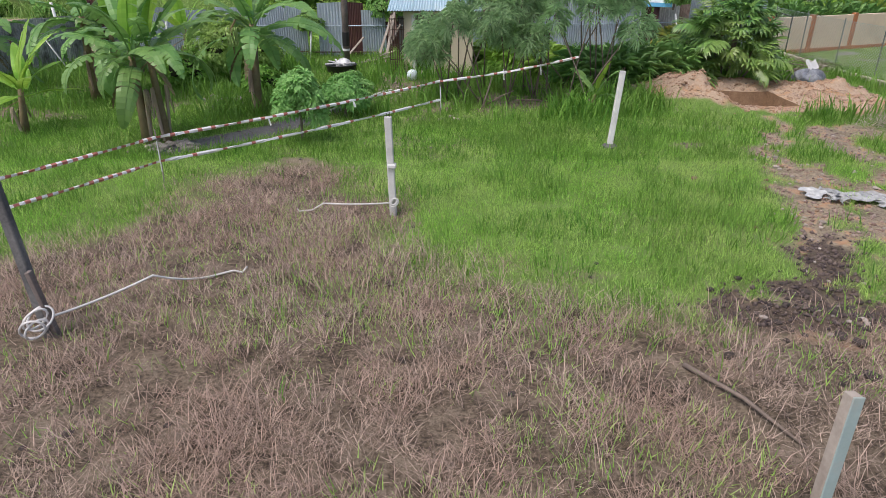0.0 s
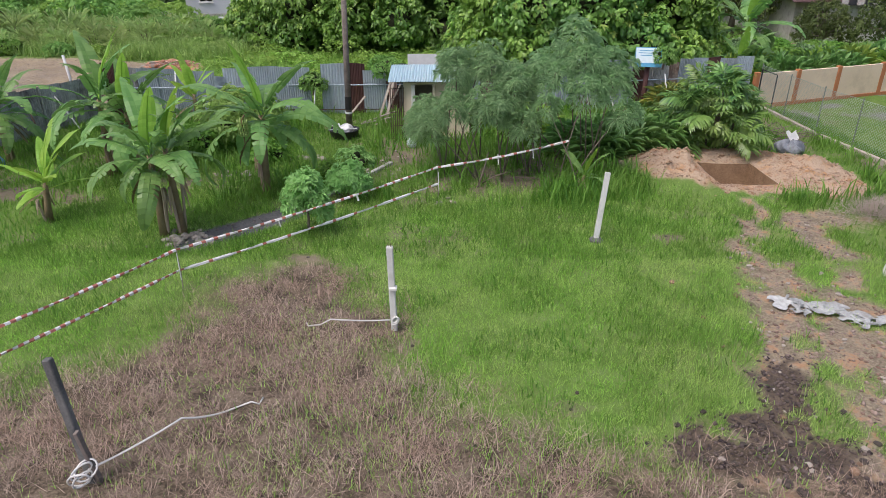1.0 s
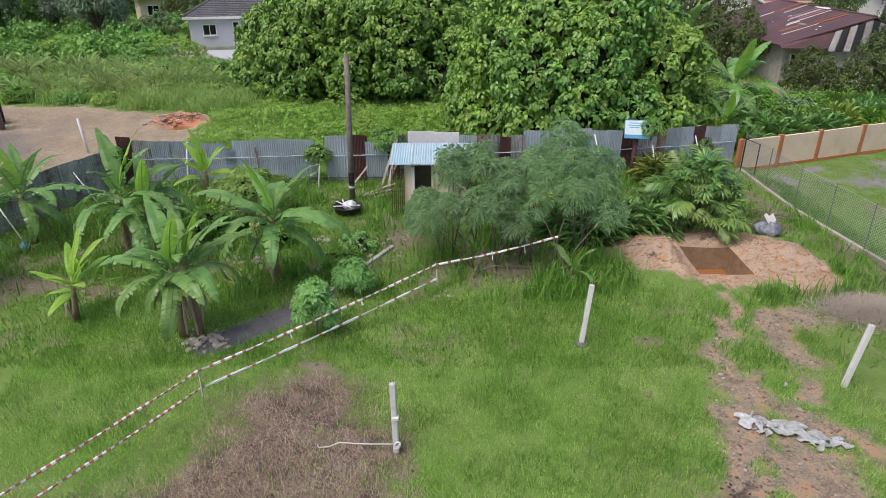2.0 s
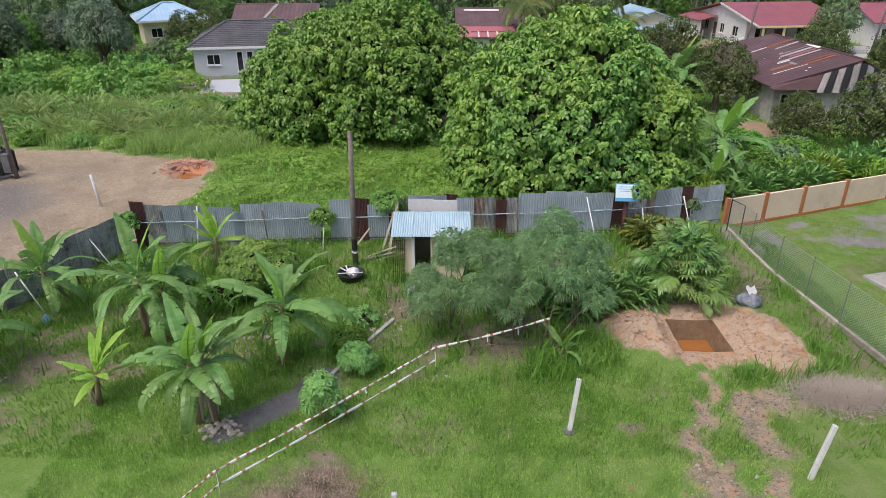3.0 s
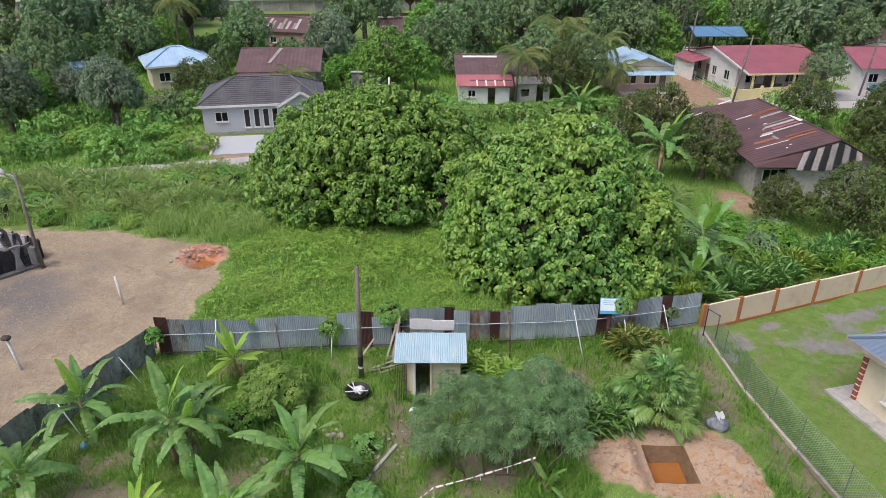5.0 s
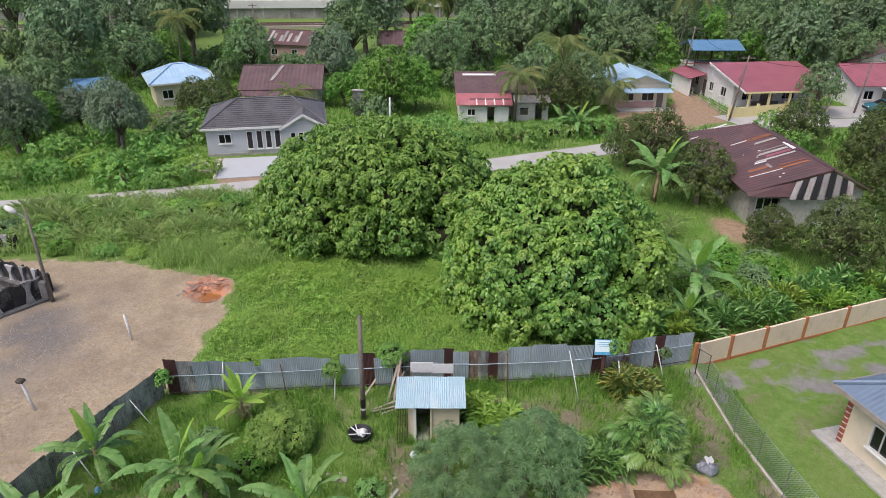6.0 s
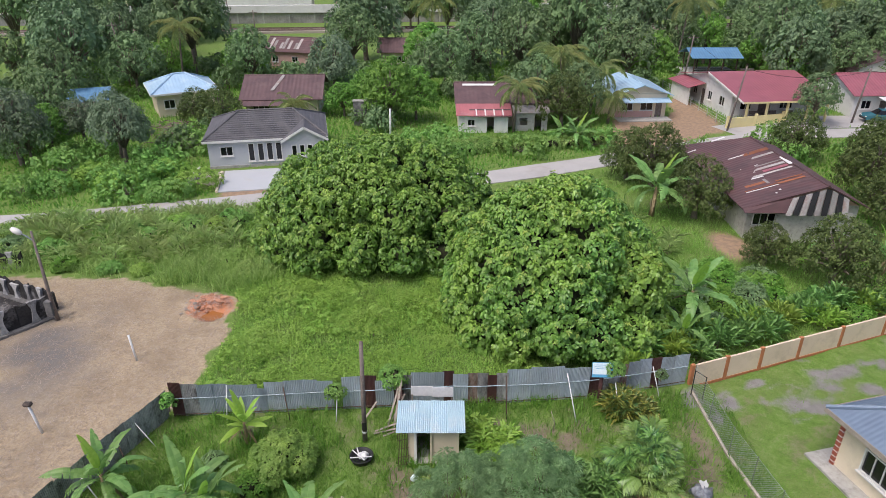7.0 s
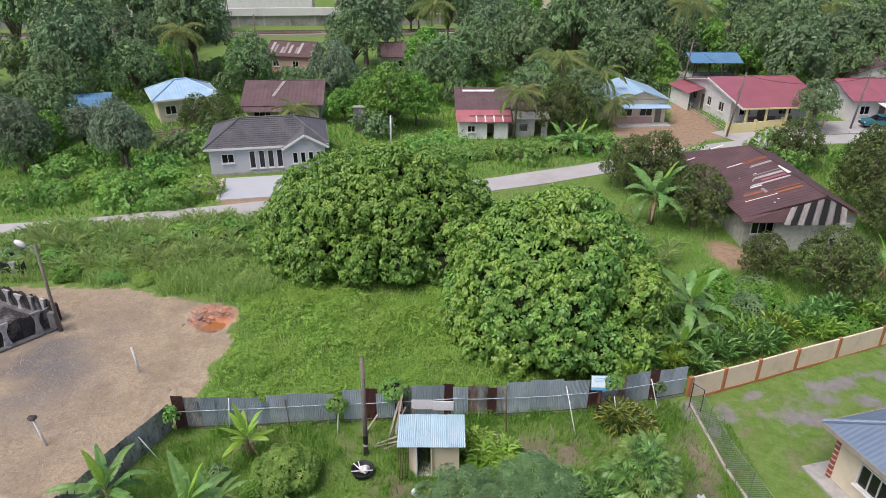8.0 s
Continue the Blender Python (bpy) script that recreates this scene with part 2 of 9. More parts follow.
M["tree_dark"] = leaf_material("dark_tree_leaves", (0.075, 0.115, 0.022), (0.175, 0.22, 0.05), (0.15, 0.195, 0.04), 0.55, 0.2, 0.5, 0.3, 0.9)
M["tree_mid"] = leaf_material("forest_leaves", (0.15, 0.24, 0.095), (0.29, 0.40, 0.16), (0.23, 0.36, 0.115), 0.6, 0.25, 0.12, 0.25, 0.5)
M["forest"] = leaf_material("deep_forest_leaves", (0.13, 0.21, 0.095), (0.25, 0.35, 0.155), (0.20, 0.31, 0.12), 0.6, 0.25, 0.12, 0.25, 0.5)
M["tree_light"] = leaf_material("light_tree_leaves", (0.115, 0.28, 0.035), (0.28, 0.50, 0.075), (0.25, 0.45, 0.06), 0.5, 0.25, 0.3, 0.35, 0.6)
M["banana"] = leaf_material("banana_leaves", (0.15, 0.30, 0.065), (0.27, 0.44, 0.115), (0.22, 0.39, 0.085), 0.36, 0.3, 1.2, 0.45)
M["banana_new"] = leaf_material("young_banana_leaves", (0.32, 0.52, 0.06), (0.42, 0.62, 0.09), (0.36, 0.57, 0.06), 0.4, 0.4, 1.2, 0.5)
M["feather"] = leaf_material("narrow_leaflets", (0.26, 0.45, 0.19), (0.50, 0.70, 0.34), (0.41, 0.61, 0.27), 0.55, 0.45, 0.6)
M["loose"] = leaf_material("fine_grey_leaves", (0.14, 0.20, 0.105), (0.25, 0.33, 0.17), (0.18, 0.26, 0.13), 0.55, 0.3, 0.3)
M["palm"] = leaf_material("palm_leaflets", (0.055, 0.15, 0.03), (0.21, 0.37, 0.065), (0.28, 0.38, 0.075), 0.3, 0.25, 0.7, 0.5)
M["sword"] = leaf_material("sword_leaves", (0.09, 0.22, 0.045), (0.30, 0.52, 0.12), (0.15, 0.31, 0.06), 0.4, 0.25, 0.7, 0.5)
M["ginger"] = leaf_material("ginger_leaves", (0.21, 0.39, 0.045), (0.36, 0.53, 0.07), (0.31, 0.43, 0.06), 0.45, 0.3, 0.9, 0.5)
M["cassava"] = leaf_material("cassava_leaves", (0.26, 0.52, 0.12), (0.38, 0.64, 0.19), (0.30, 0.55, 0.15), 0.5, 0.35, 0.8)
M["coconut"] = leaf_material("coconut_leaflets", (0.18, 0.26, 0.08), (0.34, 0.42, 0.14), (0.48, 0.46, 0.15), 0.5, 0.25, 0.3)
# dark brown-green that paints the shade inside crowns into the colour
M["inner"] = surface("painted_crown_shade", (0.05, 0.055, 0.026), (0.022, 0.026, 0.012), 0.95, 0, 6, 1.2, 0.9, 0.03, None, 0, 0)
M["bark"] = surface("bark", (0.20, 0.17, 0.13), (0.09, 0.075, 0.06), 0.9, 0, 25, 4, 0.9, 0.01)
M["banana_stem"] = surface("banana_stem", (0.26, 0.22, 0.11), (0.17, 0.11, 0.06), 0.7, 0, 18, 5, 0.9, 0.008, (0.25, 0.19, 0.11), 0.7)
M["concrete"] = surface("concrete", (0.50, 0.49, 0.45), (0.32, 0.31, 0.28), 0.9, 0, 40, 3, 0.7, 0.004, (0.18, 0.17, 0.14), 0.5)
M["slab"] = surface("pale_slab", (0.46, 0.48, 0.50), (0.39, 0.41, 0.43), 0.85, 0, 20, 0.5, 0.4, 0.001, (0.42, 0.38, 0.32), 0.25, 0.03)
M["post"] = surface("whitewashed_concrete", (0.70, 0.69, 0.66), (0.52, 0.51, 0.48), 0.9, 0, 40, 3, 0.6, 0.003, (0.30, 0.29, 0.26), 0.4)
M["concrete_dark"] = surface("stained_concrete", (0.19, 0.185, 0.175), (0.08, 0.08, 0.08), 0.9, 0, 30, 2, 0.9, 0.006, (0.42, 0.42, 0.40), 0.5)
M["zinc"] = surface("zinc_sheet", (0.45, 0.51, 0.57), (0.28, 0.33, 0.38), 0.5, 0.25, 30, 1.4, 0.75, 0.001, (0.20, 0.15, 0.11), 0.3, 0.22)
M["zinc_old"] = surface("weathered_zinc", (0.46, 0.46, 0.44), (0.20, 0.20, 0.195), 0.7, 0.05, 14, 2.6, 0.95, 0.001, (0.07, 0.066, 0.06), 0.9, 0.25)
M["zinc_rust"] = surface("rusted_zinc", (0.115, 0.05, 0.045), (0.065, 0.032, 0.03), 0.75, 0.05, 26, 2, 0.8, 0.002, (0.18, 0.09, 0.05), 0.4, 0.15)
M["zinc_stripe"] = surface("rust_streaked_zinc", (0.33, 0.28, 0.24), (0.16, 0.085, 0.055), 0.7, 0.1, 8, 5, 0.9, 0.002, (0.14, 0.06, 0.04), 0.7, 0.1)
M["pvc"] = surface("white_pipe", (0.70, 0.71, 0.70), (0.50, 0.50, 0.48), 0.5, 0, 30, 5, 0.5, 0.001)
M["pole"] = surface("weathered_timber", (0.23, 0.19, 0.165), (0.11, 0.09, 0.08), 0.9, 0, 30, 4, 0.9, 0.004, (0.30, 0.27, 0.24), 0.5)
M["plank"] = surface("grey_plank", (0.42, 0.37, 0.31), (0.24, 0.20, 0.16), 0.9, 0, 20, 3, 0.8, 0.003)
M["rope"] = surface("white_rope", (0.72, 0.71, 0.68), (0.5, 0.49, 0.46), 0.9, 0, 120, 20, 0.5, 0.002)
M["tape_white"] = plain("tape_white", (0.78, 0.77, 0.75), 0.45)
M["tape_red"] = plain("tape_red", (0.44, 0.15, 0.11), 0.45)
M["rail_pipe"] = surface("pale_blue_pipe", (0.40, 0.50, 0.56), (0.28, 0.34, 0.38), 0.5, 0, 30, 3, 0.7, 0.001, (0.6, 0.64, 0.66), 0.5)
M["black_rubber"] = plain("black_rubber", (0.02, 0.02, 0.022), 0.55)
M["white_bag"] = surface("white_plastic", (0.72, 0.72, 0.71), (0.5, 0.5, 0.5), 0.5, 0, 20, 6, 0.5, 0.004)
M["blue_plastic"] = plain("blue_plastic", (0.18, 0.38, 0.62), 0.4)
M["wall_cream"] = surface("cream_wall_paint", (0.78, 0.635, 0.48), (0.68, 0.54, 0.395), 0.85, 0, 25, 1.0, 0.6, 0.002, (0.40, 0.31, 0.22), 0.35, 0.04)
M["wall_orange"] = surface("orange_pilaster_paint", (0.50, 0.20, 0.085), (0.38, 0.15, 0.07), 0.85, 0, 25, 2, 0.6, 0.002, (0.24, 0.12, 0.07), 0.3, 0.05)
M["roof_light_blue"] = surface("pale_blue_roof_sheet", (0.50, 0.66, 0.72), (0.38, 0.53, 0.60), 0.45, 0.15, 20, 1.4, 0.6, 0.001, (0.62, 0.68, 0.68), 0.5, 0.05)
M["glass_dark"] = plain("dark_pane", (0.012, 0.013, 0.015), 0.08)
M["white_paint"] = surface("white_paint", (0.78, 0.77, 0.74), (0.6, 0.59, 0.56), 0.7, 0, 25, 1.2, 0.5, 0.001, (0.4, 0.37, 0.32), 0.3, 0.04)
M["grey_paint"] = surface("pale_grey_paint", (0.52, 0.53, 0.56), (0.45, 0.46, 0.49), 0.8, 0, 25, 0.8, 0.5, 0.001, (0.33, 0.33, 0.34), 0.25, 0.03)
M["cream_paint"] = surface("cream_paint", (0.72, 0.63, 0.48), (0.60, 0.51, 0.37), 0.8, 0, 25, 0.8, 0.5, 0.001, (0.38, 0.32, 0.24), 0.3, 0.04)
M["pink_paint"] = surface("pink_paint", (0.60, 0.38, 0.34), (0.50, 0.29, 0.26), 0.8, 0, 25, 0.8, 0.5, 0.001, (0.4, 0.3, 0.26), 0.3, 0.04)
M["yellow_paint"] = surface("yellow_paint", (0.76, 0.67, 0.34), (0.66, 0.57, 0.28), 0.8, 0, 25, 0.8, 0.6, 0.001, (0.62, 0.55, 0.36), 0.5, 0.04)
M["brick"] = surface("red_brick", (0.36, 0.10, 0.06), (0.24, 0.07, 0.05), 0.85, 0, 30, 6, 0.7, 0.003)
M["sign_blue"] = plain("sign_blue", (0.12, 0.40, 0.62), 0.4)
M["sign_white"] = plain("sign_white", (0.74, 0.85, 0.90), 0.4)
M["dark_metal"] = plain("dark_metal", (0.035, 0.033, 0.033), 0.5, 0.4)
M["rust_metal"] = surface("rusty_iron", (0.16, 0.10, 0.075), (0.06, 0.045, 0.04), 0.85, 0.2, 40, 6, 0.9, 0.002)
M["wire"] = surface("fence_wire", (0.50, 0.56, 0.53), (0.38, 0.43, 0.41), 0.5, 0.4, 30, 6, 0.5, 0)
M["wire_post"] = surface("dull_iron_post", (0.24, 0.27, 0.24), (0.15, 0.165, 0.15), 0.7, 0.2, 30, 6, 0.6, 0)
M["clay"] = surface("orange_clay", (0.48, 0.31, 0.19), (0.38, 0.27, 0.185), 0.95, 0, 16, 1.3, 0.9, 0.02, (0.36, 0.29, 0.22), 0.8, 0.3)
M["spoil"] = surface("red_spoil_clay", (0.56, 0.28, 0.17), (0.42, 0.20, 0.12), 0.95, 0, 16, 1.3, 0.8, 0.02, (0.58, 0.44, 0.36), 0.6, 0.25)
M["stone"] = surface("rubble_stone", (0.42, 0.37, 0.31), (0.25, 0.21, 0.18), 0.9, 0, 30, 6, 0.8, 0.006, (0.5, 0.46, 0.4), 0.5, 0.3)
M["clod"] = surface("earth_clod", (0.33, 0.20, 0.12), (0.16, 0.11, 0.08), 0.95, 0, 24, 4, 0.9, 0.01, (0.40, 0.30, 0.22), 0.6, 0.3)
M["mudclod"] = surface("dark_mud", (0.075, 0.06, 0.05), (0.04, 0.033, 0.03), 0.85, 0, 24, 4, 0.9, 0.01, (0.17, 0.12, 0.085), 0.6, 0.2)
M["twig"] = surface("dry_twig", (0.24, 0.19, 0.15), (0.14, 0.11, 0.09), 0.9, 0, 30, 6, 0.8, 0.003)
M["asphalt"] = surface("pale_road", (0.46, 0.445, 0.425), (0.36, 0.345, 0.33), 0.9, 0, 20, 0.35, 0.7, 0.003, (0.30, 0.25, 0.2), 0.4, 0)


def roof_material(name, col, dark, pitch, rough=0.55, stain=(0.2, 0.1, 0.07), amount=0.4, axis=0, metal=0.0):
    """Roof sheeting: ribs along the slope, weathering in patches and streaks."""
    m, nt, b = node_material(name)
    c = coord_out(nt)
    w = nt.nodes.new("ShaderNodeTexWave")
    w.bands_direction = "XYZ"[axis]
    w.inputs["Scale"].default_value = 0.314 / pitch
    w.inputs["Distortion"].default_value = 0.0
    nt.links.new(c, w.inputs["Vector"])
    n = noise_node(nt, 0.7, 6, c)
    out = mix_node(nt, ramp_node(nt, n, 0.35, 0.65), col, dark)
    s = math_node(nt, "MULTIPLY", ramp_node(nt, noise_node(nt, 0.5, 8, c, 0.7), 0.5, 0.62), amount, True)
    out = mix_node(nt, s, out, stain)
    out = mix_node(nt, math_node(nt, "MULTIPLY", noise_node(nt, 12, 3, c), 0.25), out, dark)
    nt.links.new(out, b.inputs["Base Color"])
    b.inputs["Roughness"].default_value = rough
    b.inputs["Metallic"].default_value = metal
    bump_node(nt, w.outputs["Fac"], 0.075 * pitch, 0.6, b)
    return m


M["roof_grey"] = roof_material("grey_roof_tile", (0.135, 0.13, 0.135), (0.09, 0.088, 0.092), 0.35, 0.6, (0.17, 0.16, 0.16), 0.3)
M["roof_brown"] = roof_material("brown_roof_sheet", (0.145, 0.085, 0.085), (0.10, 0.06, 0.062), 0.5, 0.65, (0.20, 0.14, 0.13), 0.4)
M["roof_rust"] = roof_material("maroon_roof_sheet", (0.13, 0.062, 0.062), (0.085, 0.05, 0.05), 0.4, 0.65, (0.16, 0.10, 0.095), 0.5, 1)
M["roof_red"] = roof_material("red_roof_sheet", (0.36, 0.115, 0.14), (0.28, 0.09, 0.11), 0.4, 0.5, (0.38, 0.14, 0.14), 0.3)
M["roof_pink"] = roof_material("faded_pink_roof_sheet", (0.45, 0.15, 0.16), (0.36, 0.12, 0.13), 0.4, 0.55, (0.5, 0.28, 0.27), 0.5)
M["roof_blue"] = roof_material("blue_roof_sheet", (0.12, 0.27, 0.44), (0.10, 0.22, 0.36), 0.4, 0.45, (0.2, 0.34, 0.47), 0.4)
M["roof_sky"] = roof_material("sky_blue_roof_sheet", (0.42, 0.60, 0.74), (0.34, 0.51, 0.66), 0.4, 0.35, (0.6, 0.72, 0.78), 0.5)
M["roof_steel"] = roof_material("blue_grey_roof_sheet", (0.20, 0.27, 0.35), (0.16, 0.21, 0.28), 0.22, 0.45, (0.25, 0.31, 0.37), 0.4, 0, 0.2)
M["roof_striped"] = surface("patched_roof_sheet", (0.42, 0.40, 0.38), (0.25, 0.22, 0.2), 0.7, 0.1, 14, 2, 0.7, 0.002, (0.3, 0.13, 0.08), 0.5, 0.35)
M["roof_orange"] = surface("rust_orange_sheet", (0.34, 0.13, 0.06), (0.2, 0.075, 0.045), 0.8, 0, 14, 2, 0.8, 0.002, (0.13, 0.06, 0.05), 0.5, 0.2)


# ---------------------------------------------------------------- the ground: zones and relief
STRAW = [(-14, 6.4), (-6.1, 8.2), (-5.47, 8.6), (-4.9, 9.2), (-4.35, 10.6), (-3.8, 12.0), (-2.5, 12.4), (-1.44, 11.1), (-0.78, 8.9), (0.46, 7.2), (1.45, 6.8), (2.75, 6.6), (5.6, 6.0), (14, 4.6), (14, -30), (-14, -30)]
SAND = [(-13.0, 25.0), (-12.6, 28.0), (-12.3, 33.0), (-13.2, 36.0), (-15.6, 37.0), (-20.8, 38.9), (-28.4, 39.0), (-48, 36), (-48, -30), (-20, -30), (-16.2, 15), (-15.1, 19.4)]
TRACK_A = [(7.7, 15.4), (6.7, 12.6), (6.0, 10.2), (5.0, 7.7), (4.3, 6.2)]
TRACK_B = [(9.1, 14.7), (8.3, 12.6), (7.7, 10.6), (7.0, 8.4), (6.2, 6.2), (5.6, 4.5)]
GRAVEL = [(-5.6, 13.6), (-4.3, 14.6), (-3.3, 16.0)]
FOOTPATH = [(-2.9, 16.4), (-1.7, 18.9), (-1.5, 21.3)]
ROAD = [(-140, 30), (-60, 43.5), (-31.0, 48.3), (-24.5, 49.8), (-18.2, 52.3), (-8, 54.8), (3.7, 58.0), (9.4, 60.7), (17.9, 64.2), (28, 69.4), (38.0, 73.4), (48.4, 74.3), (75, 76), (160, 82)]
YARD = [(18.0, 67.5), (21.0, 80.0), (28.5, 80.5), (31.5, 92.0), (34.0, 90.0), (33.4, 75.5), (27.0, 70.5)]
BARE = [(6.6, 23.9, 1.0, 0.9), (-13.4, 14.6, 1.6, 0.8), (-12.2, 16.8, 1.3, 0.7), (-9.6, 16.2, 0.8, 0.4), (-9.3, 13.4, 0.55, 0.45), (-12.6, 18.4, 1.5, 0.9), (-10.8, 19.6, 1.3, 0.5), (1.2, 18.4, 0.8, 0.6), (2.6, 18.9, 1.2, 0.8), (7.3, 24.3, 0.6, 0.45), (5.3, 23.6, 1.6, 1.0),
        (-2.1, 17.6, 0.7, 0.9), (-7.7, 13.3, 0.5, 0.3), (-3.0, 12.6, 0.5, 0.3), (5.96, 15.1, 0.3, 0.2), (5.25, 13.96, 0.35, 0.22), (-0.5, 9.25, 0.28, 0.2), (-13.0, 15.9, 1.0, 0.8), (4.6, 18.6, 1.0, 0.5), (1.9, 17.5, 1.5, 0.9), (0.6, 17.6, 1.0, 0.7),
        (-5.9, 17.0, 0.5, 0.4), (-3.8, 18.0, 0.5, 0.5), (1.9, 7.6, 0.3, 0.25), (5.0, 20.2, 2.6, 0.7), (-0.9, 15.6, 0.6, 0.5), (-0.9, 20.2, 0.9, 1.2), (-1.6, 21.4, 1.3, 0.7), (0.2, 16.9, 1.2, 0.7), (3.0, 24.0, 1.5, 0.8), (9.6, 23.6, 1.6, 0.7), (-7.0, 17.4, 0.8, 0.5), (-10.8, 16.6, 1.2, 0.5), (-11.3, 13.8, 0.9, 0.5), (12.1, 22.5, 0.5, 2.6), (13.0, 18.3, 0.5, 2.2)]
SLATE = [(16.6, 27.6, 0.7, 0.3), (17.4, 25.2, 0.5, 0.3), (24.2, 29.6, 1.2, 0.4), (19.6, 30.2, 0.6, 0.3), (15.0, 26.3, 0.7, 0.7), (18.6, 26.3, 1.6, 0.45), (21.3, 29.0, 1.3, 0.5), (13.3, 25.2, 0.45, 1.1), (13.0, 26.4, 0.6, 0.7), (22.6, 27.5, 1.0, 0.5), (20.2, 27.9, 0.8, 0.4)]
PIT = (7.72, 9.3, 17.22, 19.08)


def zones(x, y):
    """Weights of the kinds of ground at the places x, y."""
    j = (fbm(x, y, 0.9, 3) - 0.5)
    k = (fbm(x, y, 0.35, 9) - 0.5)
    f = (fbm(x, y, 3.0, 21) - 0.5)
    z = {}
    jx, jy = x + 1.6 * j + 0.6 * f, y + 1.4 * k + 0.7 * f
    z["straw"] = inside(jx, jy, STRAW, 1.7)
    z["sand"] = inside(x + 1.2 * j + 0.9 * f, y + 1.2 * k + 0.9 * f, SAND, 0.7)
    dirt = np.maximum(along(jx, jy, TRACK_A, 0.5, 0.5), along(jx, jy, TRACK_B, 0.62, 0.6))
    mid = inside(jx, jy, [(6.2, 12.9), (8.6, 12.4), (8.6, 9.5), (7.2, 5.5), (3.9, 5.6), (5.2, 9.6)], 0.8) * np.clip((fbm(x, y, 0.8, 41) - 0.46) * 7, 0, 1)
    z["dirt"] = np.maximum(dirt, mid) * np.clip((fbm(x, y, 1.3, 42) - 0.27) * 5, 0, 1)
    z["mud"] = np.maximum(spot(jx, jy, 4.7, 6.7, 1.2, 0.9), along(jx, jy, [(5.5, 8.6), (4.6, 6.9), (5.6, 5.6)], 0.45, 0.6)) * np.clip((fbm(x, y, 1.5, 77) - 0.33) * 6, 0, 1)
    z["clay"] = np.maximum(spot(x + 1.3 * j + 0.5 * f, y + 1.2 * k + 0.5 * f, 8.4, 18.1, 3.0, 1.9), spot(x + 1.3 * j + 0.5 * f, y + 1.2 * k + 0.5 * f, 10.4, 17.3, 1.25, 1.45))
    z["clay"] = np.maximum(z["clay"], spot(x + 0.5 * j, y + 0.5 * k, -13.9, 35.0, 1.7, 1.3))
    z["damp"] = np.where((x > PIT[0] - 0.01) & (x < PIT[1] + 0.01) & (y > PIT[2] - 0.01) & (y < PIT[3] + 0.01), 1.0, 0.0)
    z["spoil"] = spot(x + 0.5 * j, y + 0.5 * k, -14.0, 34.9, 1.45, 1.4)
    z["gravel"] = along(x + 0.5 * j, y + 0.5 * k, GRAVEL, 0.5, 0.35)
    b = 0.85 * along(jx, jy, FOOTPATH, 0.32, 0.4) * np.clip((fbm(x, y, 1.1, 31) - 0.35) * 5, 0, 1)
    for s in BARE:
        b = np.maximum(b, spot(x + 1.3 * j + 0.5 * f, y + 1.3 * k + 0.4 * f, *s, 1.3))
    thin = 0.5 * np.clip((fbm(x, y, 0.45, 33) - 0.53) * 7, 0, 1) * np.clip((fbm(x, y, 2.2, 34) - 0.42) * 5, 0, 1)
    z["bare"] = np.maximum(b * np.clip((fbm(x, y, 1.7, 35) - 0.22) * 3.2, 0, 1), thin * np.where(y < 27, 1, 0.4))
    z["bare"] = np.maximum(z["bare"], 0.8 * spot(x + 1.4 * j + 0.6 * f, y + 1.2 * k + 0.5 * f, 11.5, 14.9, 1.25, 0.75, 0.9))
    z["ash"] = np.maximum(spot(x + 2 * j, y + 2 * k, -24.0, 30.0, 5.5, 4.5, 1.0), spot(x + 2 * j, y, -20, 26, 2.5, 5, 1.2) * 0.4) * np.clip((fbm(x, y, 0.5, 36) - 0.3) * 3, 0, 1)
    s0 = 0 * x
    for s in SLATE:
        s0 = np.maximum(s0, spot(x + 2.2 * j + 0.8 * f, y + 1.6 * k + 0.8 * f, *s, 1.2))
    s0 = np.maximum(s0, np.where((x > 13.2) & (y < 34), 0.45, 0) * np.clip((fbm(x, y, 0.5, 38) - 0.5) * 7, 0, 1) * np.clip((fbm(x, y, 2.4, 39) - 0.3) * 4, 0, 1))
    z["slate"] = s0 * np.clip((fbm(x, y, 1.6, 37) - 0.18) * 4, 0, 1)
    z["road"] = np.maximum.reduce([along(x, y + 0.2 * k, ROAD, 2.0, 0.7), along(x, y, [(33, 74.2), (44, 79.2), (58, 79.6)], 2.9, 0.6), inside(x, y, [(-22.8, 55.8), (-19.6, 54.4), (-14.4, 55.4), (-12.8, 62), (-22.8, 61)], 0.3)])
    yard = np.maximum(inside(x + 1.5 * j, y + 1.5 * k, YARD, 1.0), spot(x + j, y + k, -17.2, 55.0, 2.6, 2.2))
    z["yard"] = np.maximum(yard, spot(x + j, y + k, 21.5, 44.0, 1.6, 2.4, 0.9))
    return z


